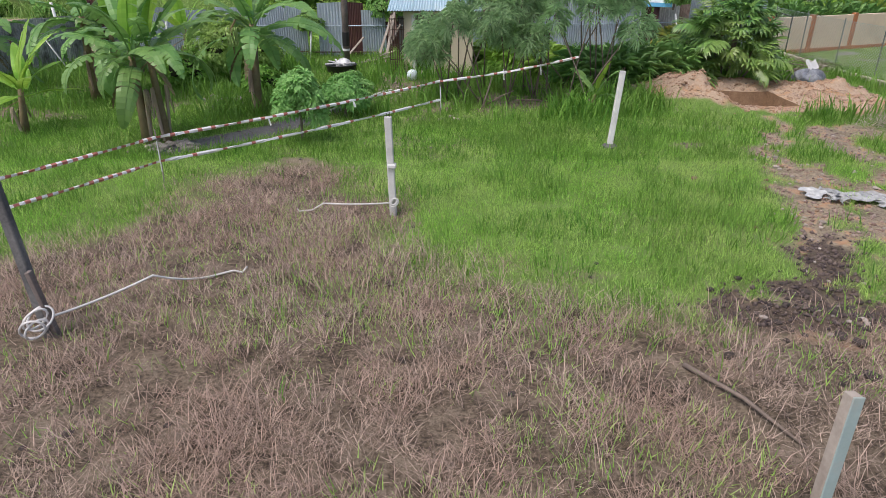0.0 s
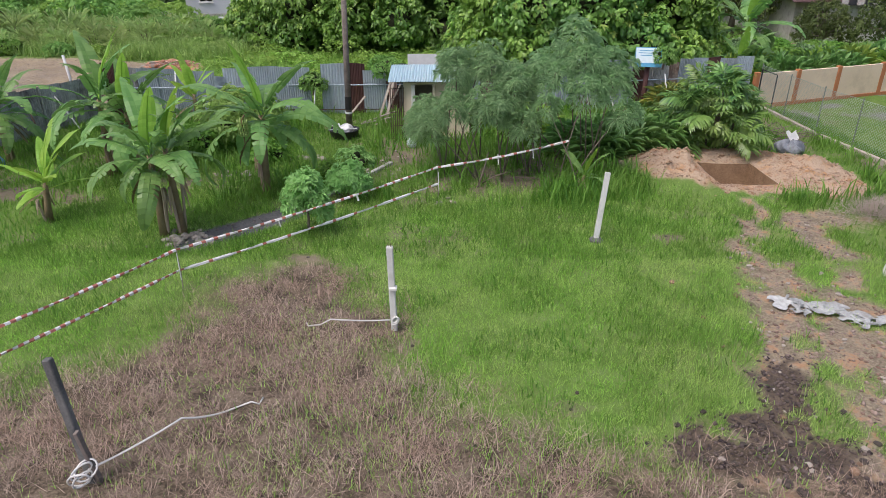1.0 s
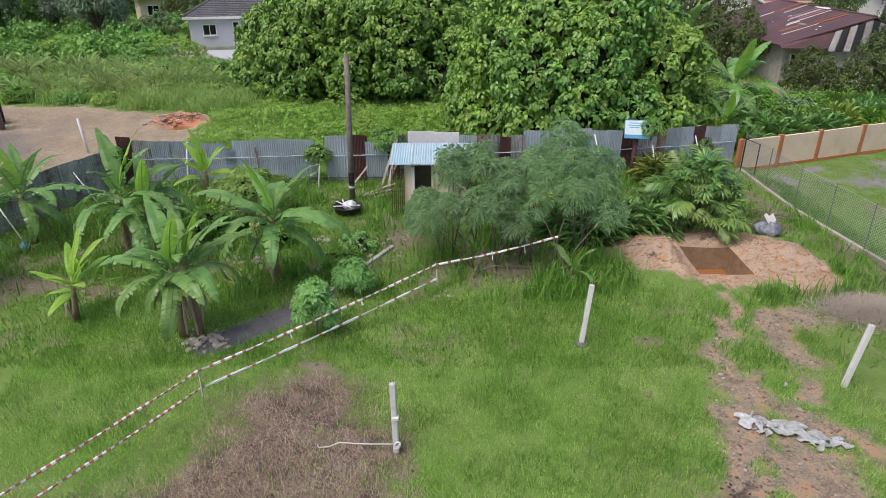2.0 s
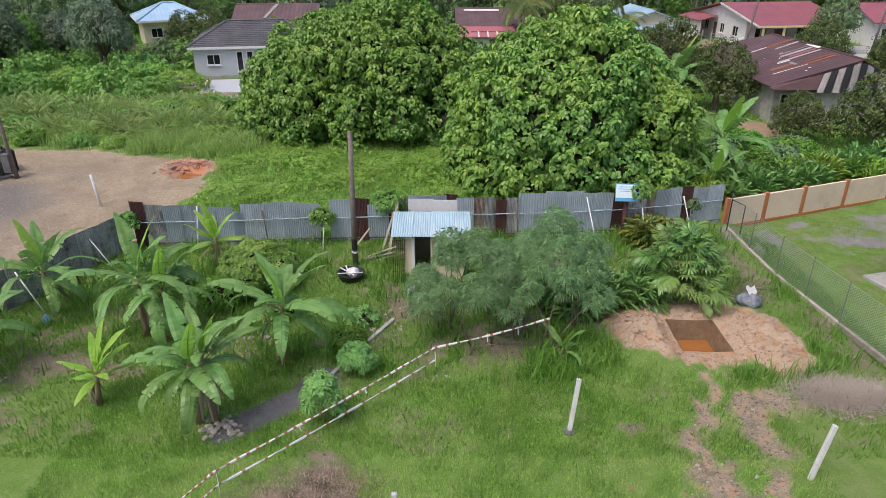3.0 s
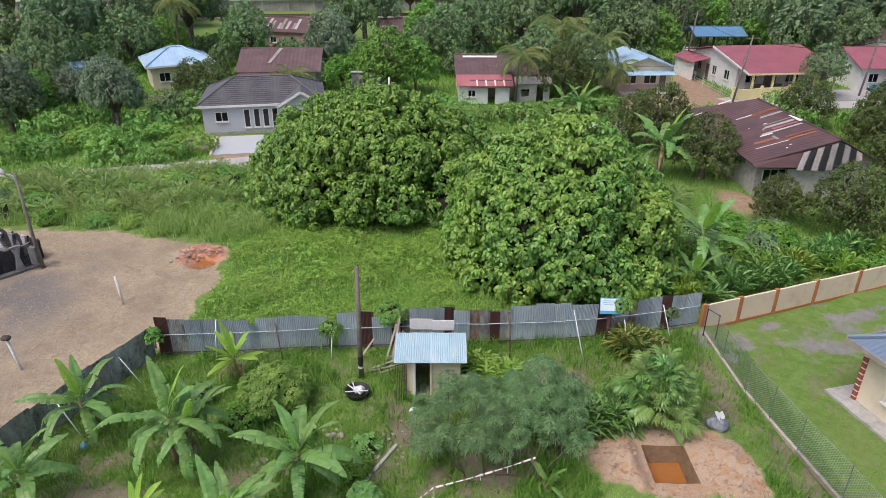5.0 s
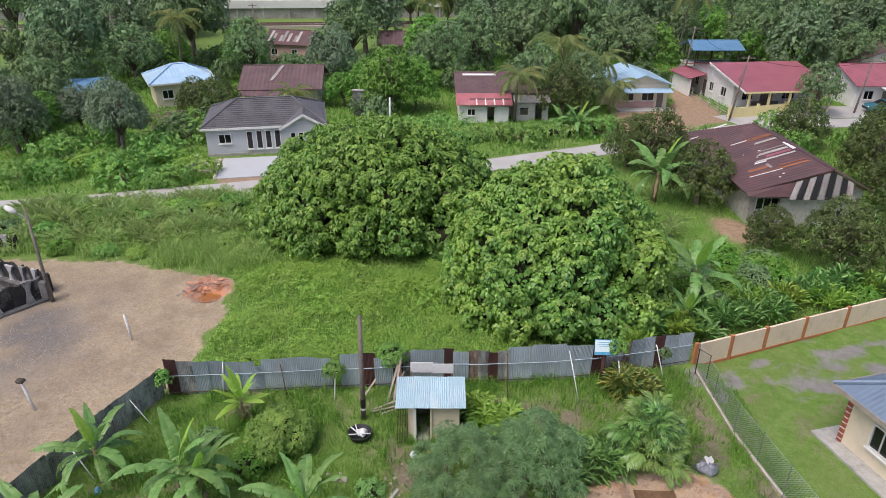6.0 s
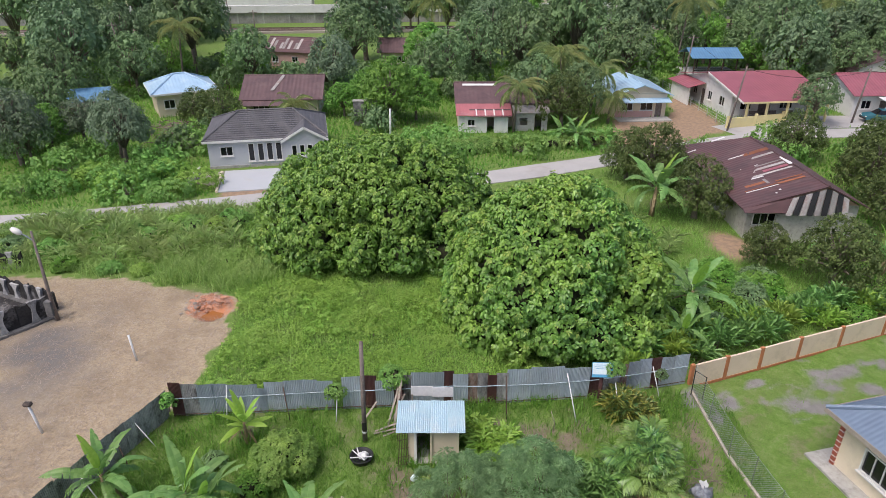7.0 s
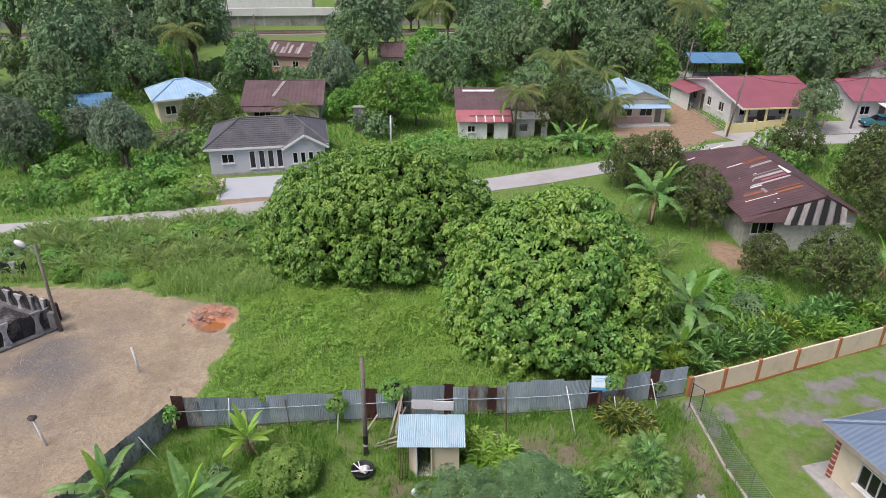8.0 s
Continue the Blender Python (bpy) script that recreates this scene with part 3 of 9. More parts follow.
def relief(x, y):
    """The height of the ground at the places x, y."""
    h = 0.05 * (fbm(x, y, 0.5, 5) - 0.5) + 0.03 * (fbm(x, y, 3.0, 6) - 0.5)
    n = fbm(x, y, 1.6, 12)
    lump = fbm(x, y, 4.0, 13) - 0.5
    m = spot(x, y, 8.3, 18.1, 3.2, 2.1, 1.0) * 0.12 + spot(x, y, 6.45, 18.3, 1.4, 1.15, 1.5) * 0.44 + spot(x, y, 8.0, 19.9, 1.9, 0.7, 1.5) * 0.14
    m = m + spot(x, y, 10.6, 17.8, 1.1, 1.4, 1.5) * 0.34 + spot(x, y, 7.1, 17.2, 0.9, 0.7, 1.4) * 0.15
    away = np.hypot(np.maximum(np.maximum(PIT[0] - x, x - PIT[1]), 0), np.maximum(np.maximum(PIT[2] - y, y - PIT[3]), 0))
    m = m * (1 - 0.85 * np.clip(1.25 - away / 0.55, 0, 1))
    h = h + m * (0.95 + 1.1 * (n - 0.5)) + np.clip(m * 3, 0, 1) * 0.26 * lump
    h = h + spot(x, y, -14.05, 35.0, 1.35, 1.35, 1.3) * (0.42 + 0.6 * (n - 0.5)) - spot(x, y, -13.8, 34.3, 0.75, 0.62, 1.0) * 0.75
    h = h + spot(x, y, 4.7, 6.6, 1.3, 1.0, 1.2) * (n - 0.5) * 0.5
    h = h + spot(x, y, 11.5, 14.9, 1.3, 0.8, 1.4) * 0.18
    h = h + np.clip((y - 27.5) / 4, 0, 1) * np.clip((52 - y) / 10, 0, 1) * np.clip((x + 13) / 3, 0, 1) * 0.35 * (fbm(x, y, 0.3, 8) - 0.35)
    h = h - along(x, y, TRACK_A, 0.25, 0.4) * 0.05 - along(x, y, TRACK_B, 0.25, 0.4) * 0.05
    h = h - 0.27 * np.clip((x - 13.15) / 0.9, 0, 1) * np.clip((29.9 + 0.385 * (x - 12.85) - y) / 2, 0, 1) * np.clip((60 - x) / 10, 0, 1)
    dx = np.minimum(x - PIT[0], PIT[1] - x)
    dy = np.minimum(y - PIT[2], PIT[3] - y)
    d = np.clip(np.minimum(dx, dy) / 0.09, 0, 1)
    return h * (1 - d) + d * (-1.15 + 0.08 * n)


def spaced(stops):
    """Grid lines from (start, step) pairs, each step used up to the next start."""
    out = []
    for (a, s), (b, _) in zip(stops, stops[1:]):
        out += list(np.arange(a, b - 1e-6, s))
    return out


gx = sorted(set(np.round(spaced([(-900, 150), (-300, 40), (-100, 8), (-44, 1.6), (-28, 0.5), (-15, 0.16), (14, 0.4), (28, 1.4), (56, 8), (120, 40), (300, 150), (900, 150)]) + [900, PIT[0], PIT[0] + 0.09, PIT[0] + 0.14, PIT[1] - 0.14, PIT[1] - 0.09, PIT[1], PIT[0] - 0.05, PIT[1] + 0.05], 3)))
gy = sorted(set(np.round(spaced([(-400, 80), (-80, 15), (-20, 3), (0, 0.5), (2, 0.14), (21, 0.3), (40, 0.8), (60, 1.6), (100, 8), (200, 40), (400, 200), (2000, 200)]) + [2000, PIT[2], PIT[2] + 0.09, PIT[2] + 0.14, PIT[3] - 0.14, PIT[3] - 0.09, PIT[3], PIT[2] - 0.05, PIT[3] + 0.05], 3)))
GX, GY = np.meshgrid(np.array(gx), np.array(gy))
GZ = relief(GX, GY)
nx, ny = len(gx), len(gy)
gid = np.arange(nx * ny).reshape(ny, nx)
quads = np.stack([gid[:-1, :-1], gid[:-1, 1:], gid[1:, 1:], gid[1:, :-1]], -1).reshape(-1, 4)
gtris = np.concatenate([quads[:, [0, 1, 2]], quads[:, [0, 2, 3]]])


def ground_material():
    m, nt, b = node_material("ground_earth_and_turf")
    g = nt.nodes.new("ShaderNodeNewGeometry").outputs["Position"]
    big, mid, fine = noise_node(nt, 0.35, 6, g), noise_node(nt, 2.2, 6, g, 0.7), noise_node(nt, 22, 5, g, 0.7)
    detail = math_node(nt, "ADD", math_node(nt, "MULTIPLY", mid, 0.5), math_node(nt, "MULTIPLY", fine, 0.5))

    def two(a, c, lo=0.38, hi=0.62, src=detail):
        return mix_node(nt, ramp_node(nt, src, lo, hi), a, c)

    col = two((0.085, 0.165, 0.03), (0.20, 0.31, 0.065))
    col = mix_node(nt, math_node(nt, "MULTIPLY", ramp_node(nt, big, 0.45, 0.65), 0.5), col, (0.19, 0.225, 0.08))

    def layer(prev, key, paint, k=2.2):
        a = nt.nodes.new("ShaderNodeAttribute")
        a.attribute_name = key
        f = math_node(nt, "ADD", math_node(nt, "MULTIPLY", a.outputs["Fac"], k), math_node(nt, "MULTIPLY", math_node(nt, "SUBTRACT", detail, 0.5), 2.4))
        f = math_node(nt, "SUBTRACT", f, 0.5 * k - 0.5, True)
        return mix_node(nt, f, prev, paint)

    col = layer(col, "zone_straw", two((0.06, 0.047, 0.034), (0.33, 0.255, 0.175), 0.42, 0.66))
    col = layer(col, "zone_bare", two((0.155, 0.13, 0.09), (0.275, 0.228, 0.155)), 1.6)
    grain = two(two((0.39, 0.305, 0.20), (0.60, 0.485, 0.325), 0.35, 0.6), (0.37, 0.29, 0.19), 0.45, 0.65, big)
    grain = mix_node(nt, math_node(nt, "MULTIPLY", ramp_node(nt, noise_node(nt, 6.5, 6, g, 0.8), 0.4, 0.62), 0.55), grain, (0.19, 0.145, 0.095))
    col = layer(col, "zone_sand", mix_node(nt, math_node(nt, "MULTIPLY", ramp_node(nt, mid, 0.5, 0.7), 0.5), grain, (0.50, 0.42, 0.30)), 3)
    col = layer(col, "zone_ash", two((0.15, 0.142, 0.135), (0.22, 0.205, 0.19)), 1.0)
    col = layer(col, "zone_yard", two((0.38, 0.26, 0.165), (0.27, 0.20, 0.14), 0.4, 0.6, mid))
    col = layer(col, "zone_dirt", two(two((0.15, 0.12, 0.085), (0.42, 0.35, 0.245)), (0.42, 0.25, 0.145), 0.52, 0.64, mid), 1.5)
    col = layer(col, "zone_mud", two((0.06, 0.048, 0.038), (0.17, 0.13, 0.095)))
    col = layer(col, "zone_gravel", two((0.10, 0.10, 0.105), (0.19, 0.185, 0.18)))
    col = layer(col, "zone_slate", two((0.19, 0.18, 0.165), (0.28, 0.27, 0.255)), 2.0)
    col = layer(col, "zone_clay", two(two((0.48, 0.27, 0.125), (0.48, 0.365, 0.26), 0.37, 0.53, mid), (0.35, 0.25, 0.17), 0.45, 0.7, fine), 3)
    col = layer(col, "zone_spoil", two((0.52, 0.23, 0.12), (0.48, 0.33, 0.24), 0.45, 0.65, mid), 3)
    col = layer(col, "zone_damp", two((0.13, 0.078, 0.044), (0.22, 0.14, 0.082)), 3)
    nt.links.new(col, b.inputs["Base Color"])
    b.inputs["Roughness"].default_value = 0.95
    b.inputs["Specular IOR Level"].default_value = 0.15
    bump_node(nt, detail, 0.06, 0.8, b)
    return m


ground = thing("ground", kind="structure", label="uneven grassy ground with dry straw, bare sand and clay", category="ground",
               data=np_mesh("ground", np.stack([GX, GY, GZ], -1).reshape(-1, 3), gtris, ground_material(), True))
GZONES = zones(GX, GY)
for key in ("straw", "sand", "dirt", "mud", "clay", "gravel", "bare", "slate", "yard", "ash", "damp", "spoil"):
    at = ground.data.attributes.new("zone_" + key, "FLOAT", "POINT")
    at.data.foreach_set("value", np.ascontiguousarray(GZONES[key].ravel(), np.float32))


def gz(x, y):
    return float(relief(np.array([x], float), np.array([y], float))[0])


# road: a thin slab along the line
def strip(line, half, z0, z1):
    s = Shape()
    pts = [Vector((*p, 0)) for p in line]
    fine = []
    for a, b in zip(pts, pts[1:]):
        n = max(1, int((b - a).length / 3))
        fine += [a.lerp(b, i / n) for i in range(n)]
    fine.append(pts[-1])
    for _ in range(6):
        fine = [fine[0]] + [(fine[i - 1] + fine[i] * 2 + fine[i + 1]) / 4 for i in range(1, len(fine) - 1)] + [fine[-1]]
    vs, fs = [], []
    for i, p in enumerate(fine):
        d = (fine[min(i + 1, len(fine) - 1)] - fine[max(i - 1, 0)]).normalized()
        w = Vector((-d.y, d.x, 0)) * half * (1 + 0.05 * math.sin(i * 1.7))
        vs += [(*(p + w).xy, z0), (*(p + w).xy, z1), (*(p - w).xy, z1), (*(p - w).xy, z0)]
        if i:
            k = 4 * (i - 1)
            fs += [(k + j, k + 4 + j, k + 5 + j, k + 1 + j) for j in range(3)]
    return s.add(vs, fs)


thing("road", kind="structure", label="narrow pale concrete village road", category="road", data=strip(ROAD, 1.62, -0.15, 0.07).mesh("road", M["asphalt"]))
thing("driveway", kind="structure", label="grey concrete apron before the road", category="pavement",
      data=strip([(33, 74.2), (44, 79.2), (58, 79.6)], 2.6, -0.15, 0.055).mesh("driveway", M["asphalt"]))

water = Shape().add([(PIT[0] + 0.1, PIT[2] + 0.1, -0.70), (PIT[1] - 0.1, PIT[2] + 0.1, -0.70), (PIT[1] - 0.1, PIT[3] - 0.1, -0.70), (PIT[0] + 0.1, PIT[3] - 0.1, -0.70)], [(0, 1, 2, 3)])
muddy, mnt, mb = node_material("muddy_water")
mnt.links.new(mix_node(mnt, noise_node(mnt, 2.0, 4, coord_out(mnt)), (0.30, 0.115, 0.03), (0.38, 0.16, 0.05)), mb.inputs["Base Color"])
mb.inputs["Roughness"].default_value = 0.08
thing("water", kind="structure", label="orange muddy water in a dug pit", category="water", data=water.mesh("water", muddy))

# ---------------------------------------------------------------- blades, leaves and stuff
rng = np.random.default_rng(7)


def scatter(n, x0, x1, y0, y1):
    return rng.uniform(x0, x1, n), rng.uniform(y0, y1, n)


def blades(x, y, z, h, w, bend, az=None):
    """One bent blade for each place: five vertices, three triangles."""
    n = len(x)
    az = rng.uniform(0, 2 * np.pi, n) if az is None else az
    tw = az + np.pi / 2 + rng.normal(0, 0.5, n)
    dx, dy = np.cos(az), np.sin(az)
    sx, sy = np.cos(tw) * w / 2, np.sin(tw) * w / 2
    lean = h * bend
    b = np.stack([x, y, z], -1)
    mid = b + np.stack([dx * lean * 0.35, dy * lean * 0.35, h * 0.6], -1)
    tip = b + np.stack([dx * lean, dy * lean, h * np.sqrt(np.clip(1 - 0.5 * bend ** 2, 0.02, 1))], -1)
    s = np.stack([sx, sy, 0 * sx], -1)
    v = np.stack([b - s, b + s, mid - 0.8 * s, mid + 0.8 * s, tip], 1).reshape(-1, 3)
    t = np.array([[0, 1, 3], [0, 3, 2], [2, 3, 4]])
    return v, (t[None] + 5 * np.arange(n)[:, None, None]).reshape(-1, 3)


def spears(x, y, z, h, w, bend):
    """One straight blade for each place: a single triangle."""
    n = len(x)
    az = rng.uniform(0, 2 * np.pi, n)
    tw = az + np.pi / 2 + rng.normal(0, 0.6, n)
    s = np.stack([np.cos(tw) * w / 2, np.sin(tw) * w / 2, 0 * w], -1)
    b = np.stack([x, y, z], -1)
    tip = b + np.stack([np.cos(az) * h * bend, np.sin(az) * h * bend, h * np.sqrt(np.clip(1 - bend ** 2, 0.0, 1))], -1)
    v = np.stack([b - s, b + s, tip], 1).reshape(-1, 3)
    return v, np.arange(3 * n).reshape(-1, 3)


def turf(name, label, mat, x, y, keep, hmin, hmax, wmin, wmax, bend, curved=False, cat="grass", least=0.15):
    k = rng.uniform(0, 1, len(x)) < keep
    x, y = x[k], y[k]
    n = len(x)
    z = relief(x, y) - 0.01
    h, w, b = rng.uniform(hmin, hmax, n), rng.uniform(wmin, wmax, n), rng.uniform(least, bend, n)
    h = h * (0.6 + 0.8 * fbm(x, y, 0.6, 50))
    v, t = (blades if curved else spears)(x, y, z, h, w, b)
    return thing(name, kind="stuff", label=label, category=cat, data=np_mesh(name, v, t, mat))


def hard(z):
    """How much the ground is bare at each place."""
    t = np.maximum.reduce([z["sand"], z["dirt"], z["mud"] * 0.9, z["clay"], z["gravel"], 0.75 * z["bare"], 0.7 * z["slate"], z["road"], z["yard"]])
    return np.clip(1.25 * t, 0, 1)


def green_keep(x, y):
    z = zones(x, y)
    pitarea = spot(x, y, 8.4, 18.1, 3.1, 2.0)
    return np.clip(1 - hard(z) - 0.93 * np.clip(z["straw"] * 1.3 - 0.1, 0, 1) - pitarea, 0, 1) * (0.35 + 0.65 * np.clip((fbm(x, y, 0.8, 61) - 0.25) * 3, 0, 1))


x, y = scatter(330000, -9.5, 9.5, 5.0, 17.5)
turf("lawn_grass", "short bright green grass on the paddock", M["grass"], x, y, green_keep(x, y), 0.05, 0.17, 0.006, 0.015, 0.92)
x, y = scatter(60000, -9.5, 9.5, 5.0, 17.5)
turf("lawn_tufts", "longer tufts in the paddock grass", M["weed"], x, y, green_keep(x, y) * np.clip((fbm(x, y, 1.3, 95) - 0.46) * 8, 0, 1), 0.14, 0.32, 0.008, 0.018, 1.1, True)
x, y = scatter(190000, -15.5, 14.5, 12.5, 26.5)
turf("yard_grass", "green grass and weeds among the plants", M["weed"], x, y, green_keep(x, y) * np.where(y < 17, 0.5, 1.0), 0.10, 0.30, 0.014, 0.035, 0.8)
x, y = scatter(44000, -15, 13, 15.5, 26.8)
keep = green_keep(x, y) * np.clip((fbm(x, y, 0.6, 91) - 0.42) * 6, 0, 1)
turf("tall_weeds", "taller clumps of rough weeds", M["weed"], x, y, keep, 0.3, 0.7, 0.02, 0.045, 1.1, True)
x, y = scatter(95000, 12.9, 34, 10, 34)
turf("neighbour_lawn_grass", "patchy short lawn of the neighbouring house", M["neighbour"], x, y, green_keep(x, y) * np.clip((fbm(x, y, 0.9, 62) - 0.2) * 3, 0.15, 1), 0.05, 0.13, 0.018, 0.035, 0.98, least=0.6)

# dry straw, lying and standing
x, y = scatter(270000, -8.5, 8.5, 1.6, 12.2)
z = zones(x, y)
mat_of = np.clip((fbm(x, y, 2.4, 71) - 0.42) * 7, 0.06, 1)
turf("dry_straw", "matted dry brown straw of sprayed grass", M["straw"], x, y, np.clip(z["straw"] * 1.2, 0, 1) * (1 - 0.8 * z["mud"]) * mat_of, 0.06, 0.30, 0.004, 0.011, 0.995, False, "straw", 0.70)
x, y = scatter(60000, -8.5, 8.5, 1.6, 12.2)
z = zones(x, y)
turf("bent_straw", "bent dry stalks standing in the straw", M["straw"], x, y, np.clip(z["straw"] * 1.1, 0, 1) * np.clip((fbm(x, y, 2.2, 72) - 0.4) * 5, 0, 1), 0.10, 0.34, 0.004, 0.009, 1.38, True, "straw", 0.7)
x, y = scatter(52000, -7, 8, 2.0, 11.5)
z = zones(x, y)
turf("green_shoots", "new green shoots growing through the straw", M["grass"], x, y, z["straw"] * np.clip((fbm(x, y, 0.9, 73) - 0.47 + 0.06 * np.clip(y - 5.4, 0, 1)) * 9, 0, 1) * np.clip(1.25 - 0.5 * np.abs(x - 1.0) / 2.5, 0.08, 1), 0.06, 0.2, 0.008, 0.016, 0.8)

# the field behind the fence and beyond
FIELD = [(-12.2, 27.2), (-11.9, 33), (-12.9, 36.6), (-16, 38), (-21, 39.6), (-30, 40), (-30, 47), (-18, 50.5), (4, 56.5), (18, 62.6), (30, 68), (30, 36), (13.5, 29), (10, 27.6), (-2, 26.4)]
x, y = scatter(300000, -32, 32, 26.2, 64)
z = zones(x, y)
near = np.clip(1.6 - (y - 26) / 22, 0.25, 1)
turf("field_grass", "lush rough grass of the overgrown field", M["meadow"], x, y, inside(x, y, FIELD, 0.4) * (1 - hard(z)) * near, 0.16, 0.62, 0.02, 0.042, 0.95)
x, y = scatter(60000, -34, -6, 36.5, 52)
z = zones(x, y)
REEDS = [(-36, 39.6), (-27, 39.7), (-20.5, 38.9), (-16, 37), (-13.0, 36.8), (-9, 40.5), (-11, 48), (-18.5, 50.0), (-25, 47.6), (-36, 45)]
turf("tall_reeds", "tall pale yellow-green grass at the edge of the sand", M["reed"], x, y, inside(x + 2 * (fbm(x, y, 0.4, 2) - .5), y, REEDS, 1.2) * (1 - z["road"]) * np.clip((fbm(x, y, 0.35, 14) - 0.30) * 5, 0.05, 1), 0.25, 1.15, 0.02, 0.05, 1.38, True)
x, y = scatter(70000, -36, -11.5, 43.5, 52.5)
edge = along(x, y + 1.5 * (fbm(x, y, 0.5, 44) - 0.5), [(px, py - 3.7) for px, py in ROAD[1:6]], 1.9, 0.8)
turf("roadside_reeds", "tall pale reeds on the verge of the road", M["reed"], x, y, edge * (1 - zones(x, y)["road"]) * np.clip((fbm(x, y, 0.6, 45) - 0.28) * 4, 0.1, 1), 0.45, 1.15, 0.025, 0.055, 0.6)
x, y = scatter(46000, -12.8, 5.5, 26.6, 41)
keep = inside(x, y, FIELD, 0.4) * (1 - hard(zones(x, y))) * np.clip((fbm(x, y, 0.45, 15) - 0.38) * 5, 0.12, 1)
k = rng.uniform(0, 1, len(x)) < keep
x, y = x[k], y[k]
n = len(x) * 4
px, py = np.repeat(x, 4) + rng.normal(0, 0.08, n), np.repeat(y, 4) + rng.normal(0, 0.08, n)
pz = relief(px, py) + np.repeat(rng.uniform(0.05, 0.36, len(x)) * (0.1 + 2.4 * np.clip(fbm(x, y, 0.7, 16) - 0.25, 0, 1)), 4)
a, tilt = rng.uniform(0, 6.28, n), rng.uniform(-0.5, 0.8, n)
ln = rng.uniform(0.035, 0.08, n)
d = np.stack([np.cos(a) * np.cos(tilt), np.sin(a) * np.cos(tilt), -np.sin(tilt)], -1) * ln[:, None]
s = np.stack([-np.sin(a), np.cos(a), rng.normal(0, 0.3, n)], -1) * ln[:, None] * 0.62
p = np.stack([px, py, pz], -1)
thing("field_cover", kind="stuff", label="even lime-green creeping cover on the field", category="ground cover",
      data=np_mesh("field_cover", np.stack([p - d, p + s, p + d, p - s], 1).reshape(-1, 3), (np.array([[0, 1, 2], [0, 2, 3]])[None] + 4 * np.arange(n)[:, None, None]).reshape(-1, 3), M["lime"]))
x, y = scatter(110000, -60, 62, 46, 118)
z = zones(x, y)
turf("verge_grass", "rough grass along the road and between houses", M["weed"], x, y, (1 - hard(z)) * np.where(inside(x, y, FIELD, 0.4) > 0.5, 0, 1), 0.25, 0.6, 0.08, 0.16, 0.8)

# crumbs of clay, gravel and mud, too small to pick apart
def crumbs(name, label, mat, x, y, size, cat):
    n = len(x)
    base = np.array([[1, 0, 0], [-1, 0, 0], [0, 1, 0], [0, -1, 0], [0, 0, 0.8], [0, 0, -0.5]], float)
    faces = np.array([[0, 2, 4], [2, 1, 4], [1, 3, 4], [3, 0, 4], [2, 0, 5], [1, 2, 5], [3, 1, 5], [0, 3, 5]])
    a = rng.uniform(0, 6.28, n)
    v = base[None] * size[:, None, None] * rng.uniform(0.6, 1.4, (n, 6, 1))
    c, s_ = np.cos(a)[:, None], np.sin(a)[:, None]
    v = np.stack([v[..., 0] * c - v[..., 1] * s_, v[..., 0] * s_ + v[..., 1] * c, v[..., 2]], -1)
    v = v + np.stack([x, y, relief(x, y) + 0.15 * size], -1)[:, None]
    return thing(name, kind="stuff", label=label, category=cat, data=np_mesh(name, v.reshape(-1, 3), (faces[None] + 6 * np.arange(n)[:, None, None]).reshape(-1, 3), mat))


def crumb_material(name, a, b_col, c_col):
    return leaf_material(name, a, b_col, c_col, 0.95, 0.0, 0.8, 0.1)


x, y = scatter(16000, 5, 12, 15.8, 20.2)
k = (zones(x, y)["clay"] > 0.5) & ~((x > PIT[0] - 0.05) & (x < PIT[1] + 0.05) & (y > PIT[2] - 0.05) & (y < PIT[3] + 0.05))
crumbs("clay_crumbs", "crumbly orange and tan clay", crumb_material("clay_crumb", (0.34, 0.235, 0.15), (0.54, 0.42, 0.30), (0.48, 0.25, 0.11)), x[k], y[k], 0.008 + 0.036 * rng.uniform(0, 1, k.sum()) ** 5, "clay")
x, y = scatter(15000, 3.5, 9.6, 5.2, 15.6)
zz = zones(x, y)
k = (zz["dirt"] > rng.uniform(0.3, 0.9, len(x))) & (zz["mud"] < 0.3)
crumbs("track_gravel", "loose gravel and clods on the dirt track", crumb_material("track_crumb", (0.17, 0.125, 0.095), (0.46, 0.38, 0.29), (0.38, 0.23, 0.14)), x[k], y[k], 0.008 + 0.042 * rng.uniform(0, 1, k.sum()) ** 6, "gravel")
x, y = scatter(9000, 3.0, 6.6, 5.0, 9.0)
k = zones(x, y)["mud"] > rng.uniform(0.1, 0.7, len(x))
crumbs("mud_crumbs", "churned dark mud", crumb_material("mud_crumb", (0.06, 0.048, 0.038), (0.20, 0.155, 0.115), (0.11, 0.085, 0.062)), x[k], y[k], 0.008 + 0.04 * rng.uniform(0, 1, k.sum()) ** 4, "mud")
x, y = scatter(9000, -15, 13, 12.5, 26)
zz = zones(x, y)
k = np.maximum(zz["bare"], zz["gravel"]) > rng.uniform(0.4, 1.0, len(x))
crumbs("bare_soil_grit", "grit and small clods on bare earth", crumb_material("grit_crumb", (0.12, 0.10, 0.08), (0.28, 0.24, 0.19), (0.2, 0.17, 0.14)), x[k], y[k], 0.012 + 0.04 * rng.uniform(0, 1, k.sum()) ** 3, "grit")
x, y = scatter(26000, -30, -12, 18, 39)
k = zones(x, y)["sand"] > 0.6
x, y = x[k], y[k]
v, t = spears(x, y, relief(x, y) + 0.01, rng.uniform(0.12, 0.55, len(x)), rng.uniform(0.012, 0.03, len(x)), rng.uniform(0.95, 0.999, len(x)))
